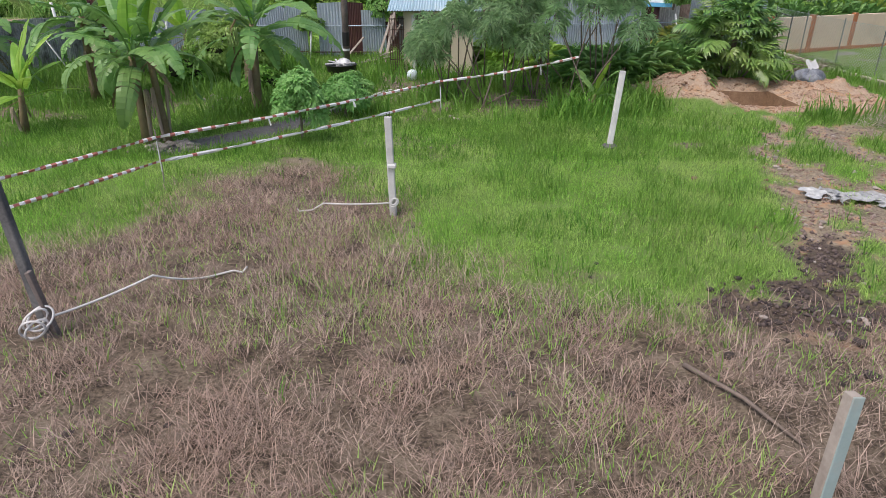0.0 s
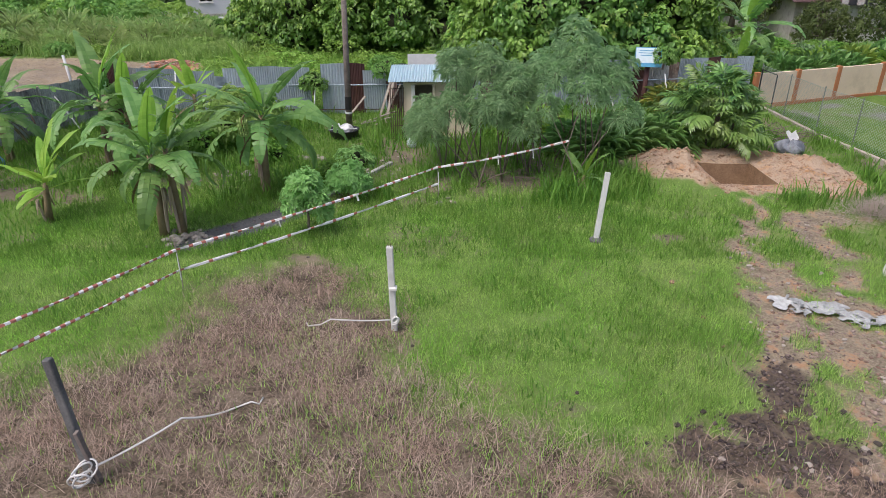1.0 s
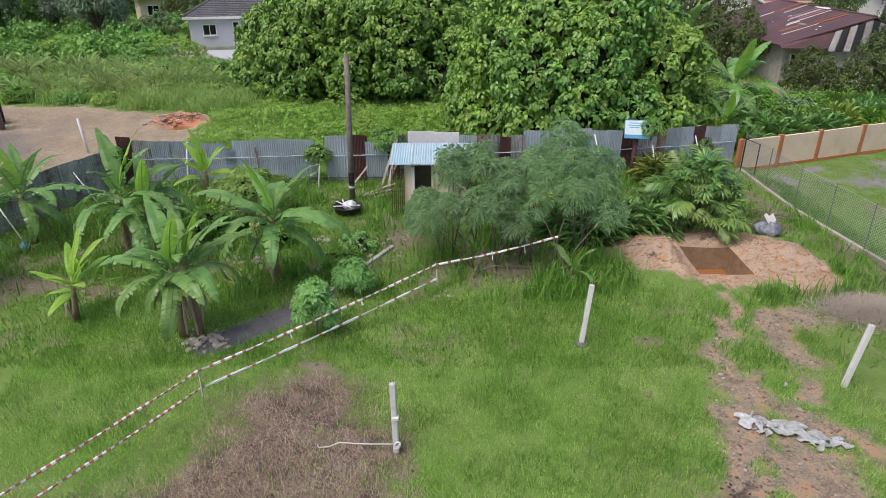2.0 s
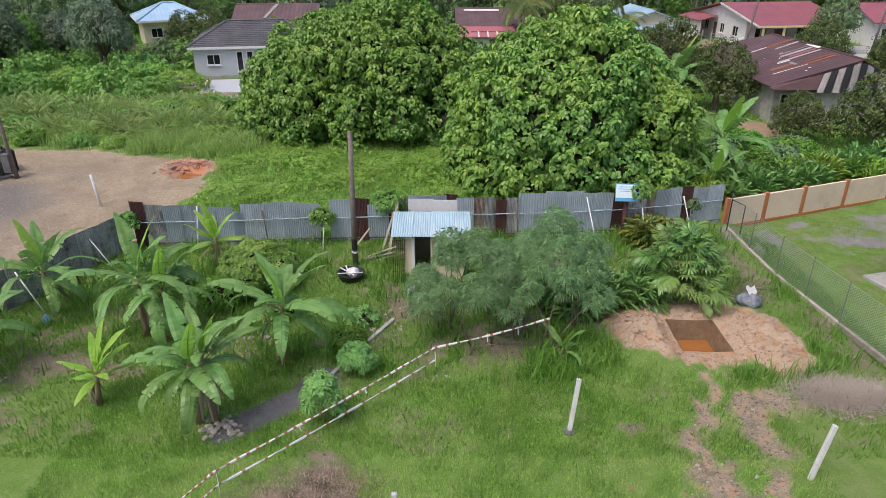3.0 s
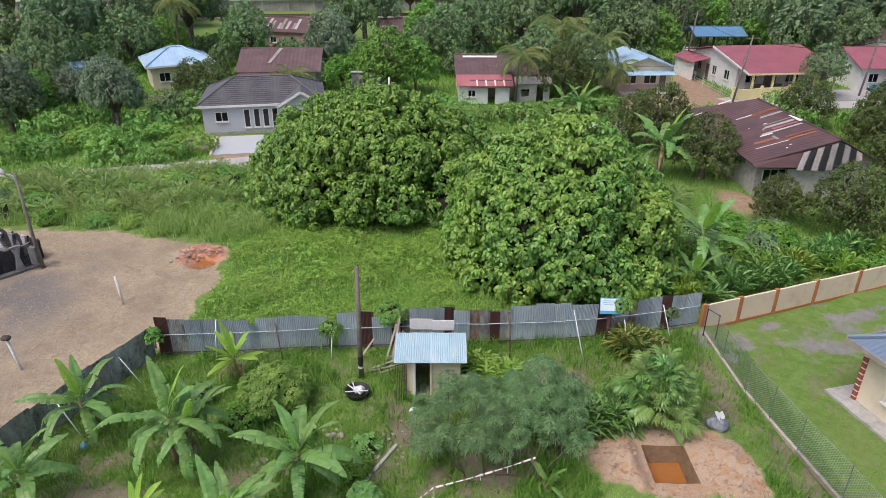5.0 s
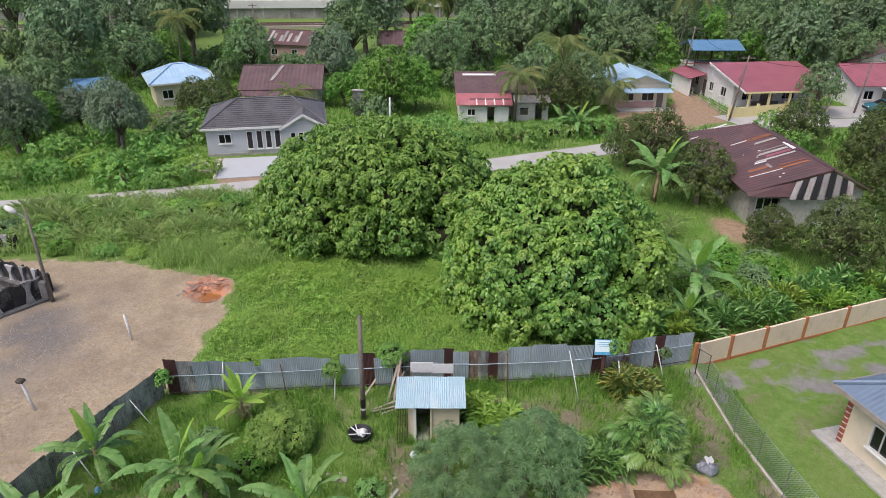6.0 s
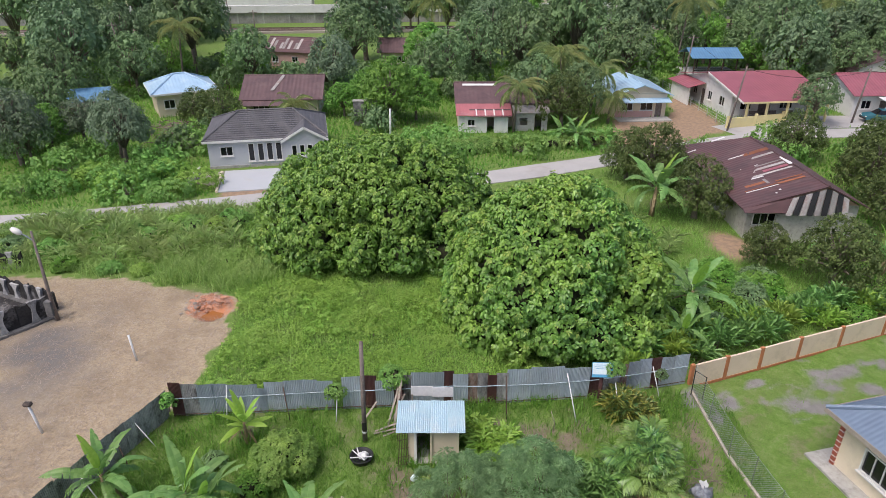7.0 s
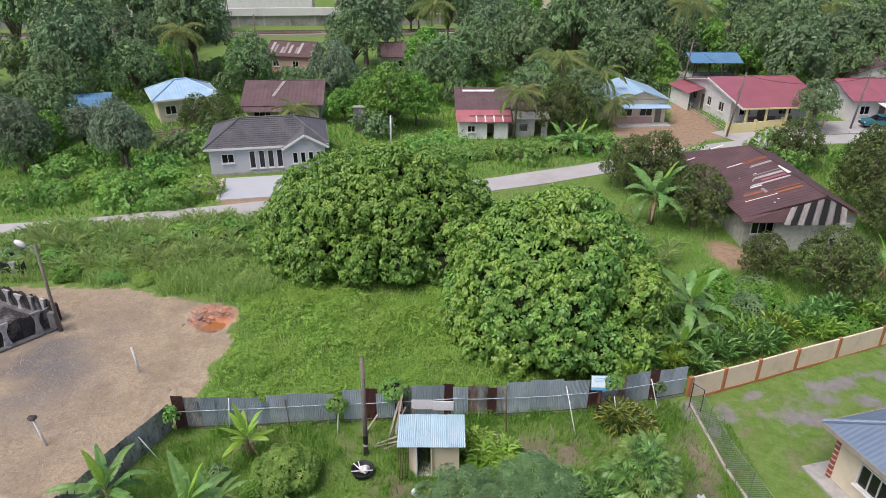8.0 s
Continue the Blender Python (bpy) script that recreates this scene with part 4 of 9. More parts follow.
thing("sand_litter", kind="stuff", label="dry grass litter strewn over the sand", category="straw", data=np_mesh("sand_litter", v, t, leaf_material("sand_straw", (0.22, 0.175, 0.125), (0.56, 0.47, 0.34), (0.34, 0.28, 0.20), 0.9, 0.1, 0.5, 0.2)))
x, y = -14.0 + rng.normal(0, 0.55, 5000), 35.3 + rng.normal(0, 0.5, 5000)
k = (np.hypot((x + 13.8) / 0.75, (y - 34.3) / 0.6) > 1) & (np.hypot((x + 14.05) / 1.4, (y - 35.0) / 1.4) < 1)
x, y = x[k], y[k]
crumbs("spoil_crumbs", "crumbly red clay of a small spoil heap", crumb_material("spoil_crumb", (0.42, 0.20, 0.11), (0.58, 0.34, 0.22), (0.55, 0.46, 0.38)), x, y, 0.012 + 0.06 * rng.uniform(0, 1, len(x)) ** 6, "clay")
puddle = Shape().add([(-13.8 + 0.72 * math.cos(a), 34.3 + 0.6 * math.sin(a), -0.1) for a in [i * math.pi / 9 for i in range(18)]], [tuple(range(18))])
thing("water", kind="structure", label="orange puddle beside a small spoil heap", category="water", data=puddle.mesh("puddle", muddy))


# ---------------------------------------------------------------- plants
def unit(v):
    return v / np.maximum(np.linalg.norm(v, axis=-1, keepdims=True), 1e-9)


def rosettes(cen, nor, per, L, W, spread, droop, seed):
    """Leaves in a rosette round each centre: four vertices and two triangles a leaf, folded along the rib."""
    r = np.random.default_rng(seed)
    n = len(cen)
    a = r.normal(size=(n, 3))
    u = unit(np.cross(nor, a))
    v = np.cross(nor, u)
    ang = (np.arange(per)[None] / per * 2 * np.pi + r.uniform(0, 6.28, (n, 1)) + r.normal(0, 0.25, (n, per)))[..., None]
    out = np.cos(ang) * u[:, None] + np.sin(ang) * v[:, None]
    sp = spread + r.normal(0, 0.22, (n, per, 1))
    d = unit(out * np.sin(sp) + nor[:, None] * np.cos(sp))
    ln = L * r.uniform(0.7, 1.15, (n, per, 1))
    base = cen[:, None] + d * ln * 0.08
    side = unit(np.cross(d, nor[:, None] + 0.25 * r.normal(size=(n, per, 3)))) * W * ln / L / 2
    down = np.zeros((n, per, 3))
    down[..., 2] = -1
    mid = base + d * ln * 0.5 + down * ln * droop * 0.22
    tip = base + d * ln * 0.85 + down * ln * droop * 0.8
    up = unit(np.cross(side, d)) * W * 0.12
    vs = np.stack([base, mid + side + up, mid - side + up, tip], 2).reshape(-1, 3)
    k = 4 * np.arange(n * per)[:, None, None]
    return vs, (k + np.array([[0, 1, 3], [0, 3, 2]])[None]).reshape(-1, 3)


def domes(cen, nor, per, rad, L, W, seed, hang=0.55):
    """Broad leaves shingled over a small dome at each centre, tips hanging outwards: six vertices and four triangles a leaf."""
    r = np.random.default_rng(seed)
    n = len(cen)
    size = r.uniform(0.75, 1.25, (n, 1, 1))
    e = unit(nor[:, None] * 0.9 + r.normal(0, 0.62, (n, per, 3)))
    p = cen[:, None] + e * rad * size * r.uniform(0.72, 1.05, (n, per, 1))
    lean = unit(e + np.array([0, 0, 0.45]) + r.normal(0, 0.28, (n, per, 3)))
    d = (e - nor[:, None] * np.sum(e * nor[:, None], -1, keepdims=True)) * 1.2 + np.array([0, 0, -hang]) + r.normal(0, 0.3, (n, per, 3))
    d = unit(d - lean * np.sum(d * lean, -1, keepdims=True))
    ln = L * r.uniform(0.7, 1.2, (n, per, 1))
    side = np.cross(d, lean) * (W / L / 2) * ln
    fold = lean * ln * 0.07
    vs = np.stack([p - d * ln * 0.42, p - d * ln * 0.2 + side * 0.92 + fold, p - d * ln * 0.2 - side * 0.92 + fold,
                   p + d * ln * 0.2 + side * 0.85 + fold, p + d * ln * 0.2 - side * 0.85 + fold, p + d * ln * 0.56 - lean * ln * 0.16], 2).reshape(-1, 3)
    k = 6 * np.arange(n * per)[:, None, None]
    return vs, (k + np.array([[0, 1, 3], [0, 3, 5], [0, 5, 4], [0, 4, 2]])[None]).reshape(-1, 3)


def blob_points(blobs, n, seed, low=-0.75, depth=(0.8, 1.04), squash=1.0):
    """Places over the outside of a heap of lumps, and the way outwards there."""
    r = np.random.default_rng(seed)
    B = np.array(blobs, float)
    pick = r.choice(len(B), n * 3, p=B[:, 3] ** 2 / np.sum(B[:, 3] ** 2))
    d = unit(r.normal(size=(n * 3, 3)))
    d = d[:, :] * np.array([1, 1, squash])
    b = B[pick]
    lump = 0.85 + 0.3 * vnoise(d[:, 0] * 2.6 + 7 * pick, d[:, 1] * 2.6 + d[:, 2] * 3.1, seed)
    p = b[:, :3] + d * b[:, 3:4] * (r.uniform(*depth, (n * 3, 1)) * lump[:, None])
    ok = d[:, 2] > low
    for k in range(len(B)):
        ok &= (pick == k) | (np.linalg.norm((p - B[k, :3]) / np.array([1, 1, squash]), axis=1) > 0.86 * B[k, 3])
    p, d = p[ok][:n], unit(d[ok][:n])
    return p, d


def thinned(p, d, cell):
    """One of the places for each cell of a grid, so that they lie evenly."""
    _, k = np.unique(np.floor(p / cell).astype(int), axis=0, return_index=True)
    return p[k], d[k]


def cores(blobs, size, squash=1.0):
    """Rough inner masses for twigs and leaves, well inside the outer leaves, coloured dark to paint shade into the
    gaps.
    """
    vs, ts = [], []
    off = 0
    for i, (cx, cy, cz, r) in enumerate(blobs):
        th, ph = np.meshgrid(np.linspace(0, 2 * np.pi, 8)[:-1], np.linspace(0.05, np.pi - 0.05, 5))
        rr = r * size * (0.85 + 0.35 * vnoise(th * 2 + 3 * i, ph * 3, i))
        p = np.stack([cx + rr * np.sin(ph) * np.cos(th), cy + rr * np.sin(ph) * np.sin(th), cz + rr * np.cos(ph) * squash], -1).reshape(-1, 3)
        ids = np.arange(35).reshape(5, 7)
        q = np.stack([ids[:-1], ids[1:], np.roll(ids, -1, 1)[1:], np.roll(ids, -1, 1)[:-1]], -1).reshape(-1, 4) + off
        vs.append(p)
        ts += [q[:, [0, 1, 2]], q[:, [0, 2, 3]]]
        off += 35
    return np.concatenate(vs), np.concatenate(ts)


def merge(*sets):
    vs, ts, off = [], [], 0
    for v, t in sets:
        vs.append(v)
        ts.append(t + off)
        off += len(v)
    return np.concatenate(vs), np.concatenate(ts)


def crown_mesh(name, blobs, n, per, L, W, spread, droop, mat, seed, core=0.72, low=-0.75, squash=1.0):
    c, d = blob_points(blobs, n, seed, low, squash=squash)
    d = unit(d + np.array([0, 0, 0.35]))
    sets = [rosettes(c, d, per, L, W, spread, droop, seed + 1)]
    inner = 0
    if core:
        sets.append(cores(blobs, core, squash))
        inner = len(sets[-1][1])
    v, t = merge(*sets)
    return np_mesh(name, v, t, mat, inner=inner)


def trunk_shape(blobs, r0, seed, fork=0.4):
    """A tapered trunk with a limb to each lump of the crown."""
    rr = random.Random(seed)
    s = Shape()
    top = max(b[2] for b in blobs)
    fz = top * fork
    s.tube([(0, 0, -0.2), (0, 0, 0.05), (rr.uniform(-.1, .1), rr.uniform(-.1, .1), fz * 0.5), (0, 0, fz)], [r0 * 1.5, r0 * 1.15, r0 * 0.9, r0 * 0.75], 9)
    for b in blobs:
        m = Vector((b[0] * 0.45, b[1] * 0.45, fz + (b[2] - fz) * 0.6))
        s.tube([(0, 0, fz * 0.85), m, b[:3]], [r0 * 0.55, r0 * 0.35, r0 * 0.1], 6)
    return s


def tree(name, loc, blobs, crown, label, r0=0.18, seed=1, group="", fork=0.4, cat="tree", rz=0, scale=1.0):
    t = thing(name, loc, label, cat, group, rz=rz)
    t.scale = (scale,) * 3
    part("trunk", trunk_shape(blobs, r0, seed, fork), M["bark"], t, "", True)
    piece("crown", crown, t)
    return t


def heap(seed, R, H, count, r0, r1, flat=0.75, base=0.2):
    """A domed heap of lumps of radius r0 to r1 inside a crown of radius R and height H."""
    r = random.Random(seed)
    out = []
    for i in range(count):
        a = i * 2.4 + r.uniform(-0.4, 0.4)
        q = math.sqrt((i + 0.5) / count)
        rad = r.uniform(r0, r1)
        dist = q * max(0.1, R - rad * 0.8)
        top = base * H + (H * (1 - base) - rad) * (1 - flat * q * q) + r.uniform(-0.2, 0.2) * rad
        out.append((dist * math.cos(a), dist * math.sin(a), max(rad * 0.7, top), rad))
    return out


# the two great round trees behind the fence
def big_tree(loc, R, H, mat, seed, label, aspect=1.0):
    blobs = heap(seed, R, H, 30, 1.3, 2.0, 0.62, 0.12)
    blobs += [((R - 0.9) * math.cos(a) * 0.97, (R - 0.9) * math.sin(a) * 0.97, 1.5 + 0.5 * math.sin(3 * a), 1.35) for a in [i * 2 * math.pi / 15 for i in range(15)]]
    blobs += [(0, 0, H * 0.42, R * 0.68)]
    blobs = [(x * aspect, y, z, r) for x, y, z, r in blobs]
    c, d = thinned(*blob_points(blobs, 9000, seed, -0.6, (0.86, 1.12)), 0.68)
    d = unit(d + np.array([0, 0, 0.55]))
    c2, d2 = thinned(*blob_points(blobs, 6000, seed + 40, -0.8, (0.72, 0.84)), 0.6)
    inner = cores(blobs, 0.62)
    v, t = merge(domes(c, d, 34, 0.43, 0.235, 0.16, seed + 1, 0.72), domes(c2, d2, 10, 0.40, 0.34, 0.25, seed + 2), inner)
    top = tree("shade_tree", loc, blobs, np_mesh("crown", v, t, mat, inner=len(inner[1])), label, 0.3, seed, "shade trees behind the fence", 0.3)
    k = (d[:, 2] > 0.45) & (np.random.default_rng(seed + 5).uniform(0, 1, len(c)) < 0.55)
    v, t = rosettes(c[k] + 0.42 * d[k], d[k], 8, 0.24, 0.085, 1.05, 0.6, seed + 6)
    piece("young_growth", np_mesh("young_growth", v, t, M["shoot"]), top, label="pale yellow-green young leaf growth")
    return top


big_tree((6.9, 34.5, 0), 6.25, 7.9, M["tree_b"], 11, "dense round tree with broad yellow-green leaves behind the fence")
big_tree((-4.6, 44.0, 0), 6.0, 7.8, M["tree_a"], 12, "wide dense tree with drooping mid-green leaves", 1.48)


# banana plants
def banana_leaf(length, width, arch, torn, seed, mat, name="leaf"):
    """A blade on an arching rib, torn crosswise into strips on both sides. Grows along +x from the origin."""
    r = random.Random(seed)
    s = Shape()
    n = 18
    pts = []
    a = 0.72
    x = z = 0.0
    stalk = 0.22 * length
    step = (length + stalk) / n
    for i in range(n + 1):
        pts.append(Vector((x, 0, z)))
        a -= arch / n * (0.5 + 1.2 * i / n)
        x += math.cos(a) * step
        z += math.sin(a) * step
    s.tube(pts, [0.022 * (1 - 0.85 * i / n) + 0.003 for i in range(n + 1)], 5)
    first = 3
    for side in (1, -1):
        wave = r.uniform(0, 6)
        for i in range(first, n):
            u0, u1 = (i - first) / (n - first), (i + 1 - first) / (n - first)
            w0 = width / 2 * math.sin(math.pi * min(1, 0.12 + 0.88 * u0) ** 0.8) ** 0.6
            w1 = width / 2 * math.sin(math.pi * min(0.995, 0.12 + 0.88 * u1) ** 0.8) ** 0.6
            drop = 0.22 + 0.12 * math.sin(wave + 0.55 * i) + r.uniform(-.02, .02)
            drop2 = 0.22 + 0.12 * math.sin(wave + 0.55 * (i + 1))
            tear = r.uniform(0.25, 0.6) if r.random() < torn else 0.0
            if tear:
                drop += r.uniform(0.0, 0.25)
                drop2 = drop
            p, q = pts[i], pts[i + 1]
            t = (q - p).normalized()
            up = Vector((-t.z, 0, t.x))
            q2 = p.lerp(q, 1 - tear)

            def edge(c, w, k, dr):
                return c + Vector((0, side * w * k, 0)) + up * (0.25 * w * k) - Vector((0, 0, 1)) * dr * 1.5 * w * k * k + t * 0.12 * w * k

            vs = [p, q, edge(p, w0, .55, drop), edge(q.lerp(q2, .4), w1, .55, drop2), edge(p, w0, 1, drop), edge(q2, w1, 1, drop2)]
            s.add(vs, [(0, 1, 3, 2), (2, 3, 5, 4)] if side > 0 else [(0, 2, 3, 1), (2, 4, 5, 3)])
    return s.mesh(name, mat, False)


BLEAF = [banana_leaf(2.1, 0.52, 0.85 + 0.29 * i, 0.16 + 0.08 * (i % 3), 40 + i, M["banana"]) for i in range(6)]
BLEAF_DEAD = [banana_leaf(1.6, 0.22, 0.6 + 0.3 * i, 0.5, 80 + i, M["banana_stem"]) for i in range(2)]
BLEAF_NEW = [banana_leaf(1.5, 0.40, 0.5 + 0.3 * i, 0.03, 60 + i, M["banana_new"]) for i in range(2)]


def banana(loc, height, size, count, seed, label, young=1, fresh=False, group="banana plants"):
    r = random.Random(seed)
    t = thing("banana_plant", (loc[0], loc[1], gz(*loc) - 0.03), label, "banana plant", group)
    lx, ly = r.uniform(-.12, .12), r.uniform(-.12, .12)
    s = Shape().tube([(0, 0, -0.1), (lx * .3, ly * .3, height * .3), (lx, ly, height)], [0.13 * size, 0.10 * size, 0.06 * size], 10)
    part("stem", s, M["banana_stem"], t, "", True)
    for k in range(2):
        a = r.uniform(0, 6.28)
        b = Shape().tube([(0.1 * math.cos(a), 0.1 * math.sin(a), 0.1), (0.2 * math.cos(a), 0.2 * math.sin(a), height * 0.6), (0.3 * math.cos(a), 0.3 * math.sin(a), height * 0.3)], [0.03, 0.04, 0.01], 5)
        part("dry_sheath", b, M["straw"], t)
    count += 4
    for k in range(count):
        a = k * 137.5 + r.uniform(-20, 20)
        q = k / max(1, count - 1)
        me = BLEAF_NEW[k % 2] if fresh else BLEAF[min(5, int(q * 5.9))]
        piece("leaf", me, t, (lx, ly, height - 0.05 - 0.25 * q), (r.uniform(-20, 20), -28 + 58 * q + r.uniform(-10, 10), a), scale=(size * 0.78 * r.uniform(.85, 1.1),) * 3)
    for k in range(2):
        piece("dead_leaf", BLEAF_DEAD[k], t, (lx, ly, height - 0.3), (r.uniform(-10, 10), 62 + 10 * k, r.uniform(0, 360)), scale=(size * 0.6,) * 3, label="brown dead leaf hanging down")
    for k in range(young):
        piece("young_leaf", BLEAF_NEW[k % 2], t, (lx, ly, height), (r.uniform(-10, 10), -38 + 10 * k, r.uniform(0, 360)), scale=(size * .95,) * 3, label="upright yellow-green new leaf")
    return t


banana((-6.35, 13.9), 1.95, 1.0, 7, 101, "banana plant with broad torn green leaves")
banana((-5.95, 13.95), 2.05, 0.9, 6, 102, "slender banana plant with a shaggy brown stem")
banana((-4.62, 16.4), 2.2, 1.2, 11, 103, "large banana plant with arching tattered leaves")
bunch = thing("banana_bunch", (-4.95, 16.2, gz(-4.95, 16.2) + 2.0), "hanging bunch of small green bananas on the large plant", "banana bunch")
part("stalk", Shape().tube([(0.28, 0.15, 0.22), (0.12, 0.05, 0.3), (0.0, 0.0, 0.1), (0.0, 0.0, -0.5)], [0.03, 0.03, 0.025, 0.012], 6), M["banana_stem"], bunch)
FINGER = Shape().tube([(0.03, 0, 0), (0.09, 0, 0.0), (0.12, 0, 0.05), (0.125, 0, 0.11)], [0.014, 0.022, 0.021, 0.007], 6).mesh("banana", leaf_material("green_banana_skin", (0.30, 0.44, 0.12), (0.40, 0.54, 0.17), (0.42, 0.52, 0.16), 0.45, 0.0, 2.0), True)
for k in range(44):
    piece("banana", FINGER, bunch, (0, 0, 0.0 - 0.1 * (k // 11)), (0, 0, 32.7 * k + 9 * (k // 11)))
banana((-9.4, 14.6), 1.1, 0.85, 6, 104, "young banana plant with bright upright leaves", 2, True)
banana((-9.5, 18.2), 2.2, 1.2, 9, 105, "tall banana plant with a pale new leaf")
banana((-8.7, 17.9), 1.9, 1.05, 8, 106, "banana plant crowded against a taller one")
banana((-13.4, 15.9), 1.7, 1.1, 9, 107, "banana plant beside bare earth")
banana((-13.2, 19.5), 1.7, 1.1, 10, 108, "banana plant by the weathered sheet fence")
banana((-8.6, 23.15), 1.3, 0.95, 6, 109, "young banana plant with bright upright leaves", 2, True)
banana((3.75, 16.85), 0.45, 0.55, 2, 110, "small banana sucker with two broad leaves", 1)
banana((17.2, 49.6), 2.6, 1.9, 10, 111, "banana plant among dark trees")
banana((14.6, 33.0), 2.4, 1.5, 7, 112, "tall banana plant with split pale leaves")
banana((13.6, 30.6), 1.2, 1.0, 6, 113, "banana plant hidden among undergrowth")
banana((30.0, 39.5), 1.6, 1.4, 8, 114, "banana plant beside the boundary")
banana((14.4, 68.6), 1.6, 1.4, 9, 115, "banana plant by the road")
banana((13.0, 69.4), 1.4, 1.2, 8, 116, "banana plant by the road")
banana((27.2, 41.5), 1.2, 1.0, 7, 117, "banana plant before a rusty house")


# feathery shrub with drooping narrow leaflets
def feather_shrub(loc, blobs, n, seed, label, stems):
    t = thing("feathery_shrub", (*loc, gz(*loc)), label, "shrub", "feathery shrubs by the shed")
    s = Shape()
    for n_, b in enumerate(blobs):
        k = min(stems, key=lambda q: (q[0] - b[0]) ** 2 + (q[1] - b[1]) ** 2)
        kx, ky = k[0] + 0.35 * math.sin(2.1 * n_), k[1] + 0.3 * math.cos(3.3 * n_)
        s.tube([(kx, ky, -0.1), ((kx * 1.6 + b[0]) / 2.6, (ky * 1.6 + b[1]) / 2.6, b[2] * 0.45), (b[0], b[1], b[2] + b[3] * 0.5)], [0.024, 0.018, 0.008], 6)
    part("stem", s, M["twig"], t, "thin leaning pale stems", True)
    c, d = blob_points(blobs, n, seed, -0.65, (0.55, 1.1))
    v, tr = rosettes(c, unit(d + np.array([0, 0, 0.35])), 16, 0.26, 0.018, 1.15, 0.55, seed + 5)
    piece("foliage", np_mesh("foliage", v, tr, M["feather"]), t)
    return t


def puffs(seed, count, x0, x1, y0, y1, z0, z1):
    """Round leafy heads over an uneven dome."""
    q = random.Random(seed)
    out = []
    for k in range(count):
        u, v = (0.5 + k * 0.7549) % 1, (0.5 + k * 0.5698) % 1
        e = max(0.0, 1 - (2 * u - 1) ** 2) * max(0.0, 1 - 0.7 * (2 * v - 1) ** 2)
        out.append((x0 + (x1 - x0) * u, y0 + (y1 - y0) * v, z0 + (z1 - z0) * (0.15 + 0.85 * e) * q.uniform(0.78, 1.06), q.uniform(0.36, 0.58)))
    return out


feather_shrub((1.3, 18.2), puffs(1, 16, -1.85, 1.5, -1.2, 1.8, 0.9, 3.6), 900, 201, "tall shrub with drooping narrow grey-green leaflets", [(-0.5, -0.5), (0.4, -0.4), (-0.9, 0.3), (0.7, 0.9), (-0.4, 1.2)])
feather_shrub((3.6, 16.95), puffs(2, 18, -1.8, 1.9, 0.1, 3.2, 1.2, 3.6), 930, 202, "feathery shrub on a leaning trunk beside a clay mound", [(-0.1, 0.2), (-0.8, 1.2), (0.6, 1.6), (0.2, 2.6)])


# clumping palm with wide leaflets
def palm_frond(seed, L=1.15, leaflets=9, W=0.085, mat="palm", lift=0.9):
    r = random.Random(seed)
    s = Shape()
    pts, a, x, z = [], lift, 0.0, 0.0
    for i in range(11):
        pts.append(Vector((x, 0, z)))
        a -= 0.16
        x += math.cos(a) * L / 10
        z += math.sin(a) * L / 10
    s.tube(pts, [0.014 * (1 - 0.08 * i) for i in range(11)], 4)
    for i in range(leaflets):
        k = 4 + 6 * i / (leaflets - 1)
        p = pts[int(k)].lerp(pts[min(10, int(k) + 1)], k - int(k))
        ln = 0.42 * (0.75 + 0.5 * math.sin(math.pi * (i + 1.5) / (leaflets + 2))) * r.uniform(.9, 1.1)
        for side in (1, -1):
            sw = 0.55 + 0.75 * (1 - i / leaflets)
            d = Vector((math.cos(sw), side * math.sin(sw), -0.15 + r.uniform(-.12, .12))).normalized()
            w = d.cross(Vector((0, 0, 1))).normalized() * W / 2
            m1, m2 = p + d * ln * 0.4 + Vector((0, 0, 0.02)), p + d * ln * 0.75 - Vector((0, 0, 0.04))
            tip = p + d * ln - Vector((0, 0, 0.14))
            s.add([p, m1 + w, m1 - w, m2 + w * .9, m2 - w * .9, tip], [(0, 1, 2), (1, 3, 4, 2), (3, 5, 4)])
    return s.mesh("frond", M[mat])


def fan_frond(seed, stalk=0.55, fingers=11, ln=0.46, W=0.075):
    """A leaf stalk that ends in a drooping fan of pleated fingers."""
    r = random.Random(seed)
    s = Shape()
    pts, a, x, z = [], 0.85, 0.0, 0.0
    for i in range(7):
        pts.append(Vector((x, 0, z)))
        a -= 0.15
        x += math.cos(a) * stalk / 6
        z += math.sin(a) * stalk / 6
    s.tube(pts, 0.011, 4)
    p = pts[-1]
    for i in range(fingers):
        q = (i / (fingers - 1) - 0.5) * 3.5
        el = ln * (1 - 0.22 * abs(q) / 1.75) * r.uniform(.88, 1.1)
        d = Vector((math.cos(q), math.sin(q), 0.12 + r.uniform(-.08, .08))).normalized()
        w = d.cross(Vector((0, 0, 1))).normalized() * W / 2
        b0, m1, m2 = p + d * 0.04, p + d * el * 0.45, p + d * el * 0.78 - Vector((0, 0, 0.05))
        tip = p + d * el * 0.97 - Vector((0, 0, 0.15))
        rib = Vector((0, 0, 0.018))
        s.add([b0, m1 + w, m1 + rib, m1 - w, m2 + w * .85, m2 + rib, m2 - w * .85, tip], [(0, 1, 2), (0, 2, 3), (1, 4, 5, 2), (2, 5, 6, 3), (4, 7, 5), (5, 7, 6)])
    return s.mesh("frond", M["palm"])


FROND = [fan_frond(300 + i, 0.55, 9, 0.48, 0.095) for i in range(4)] + [palm_frond(310 + i, 1.0, 11, 0.062, "palm", 1.05) for i in range(2)]


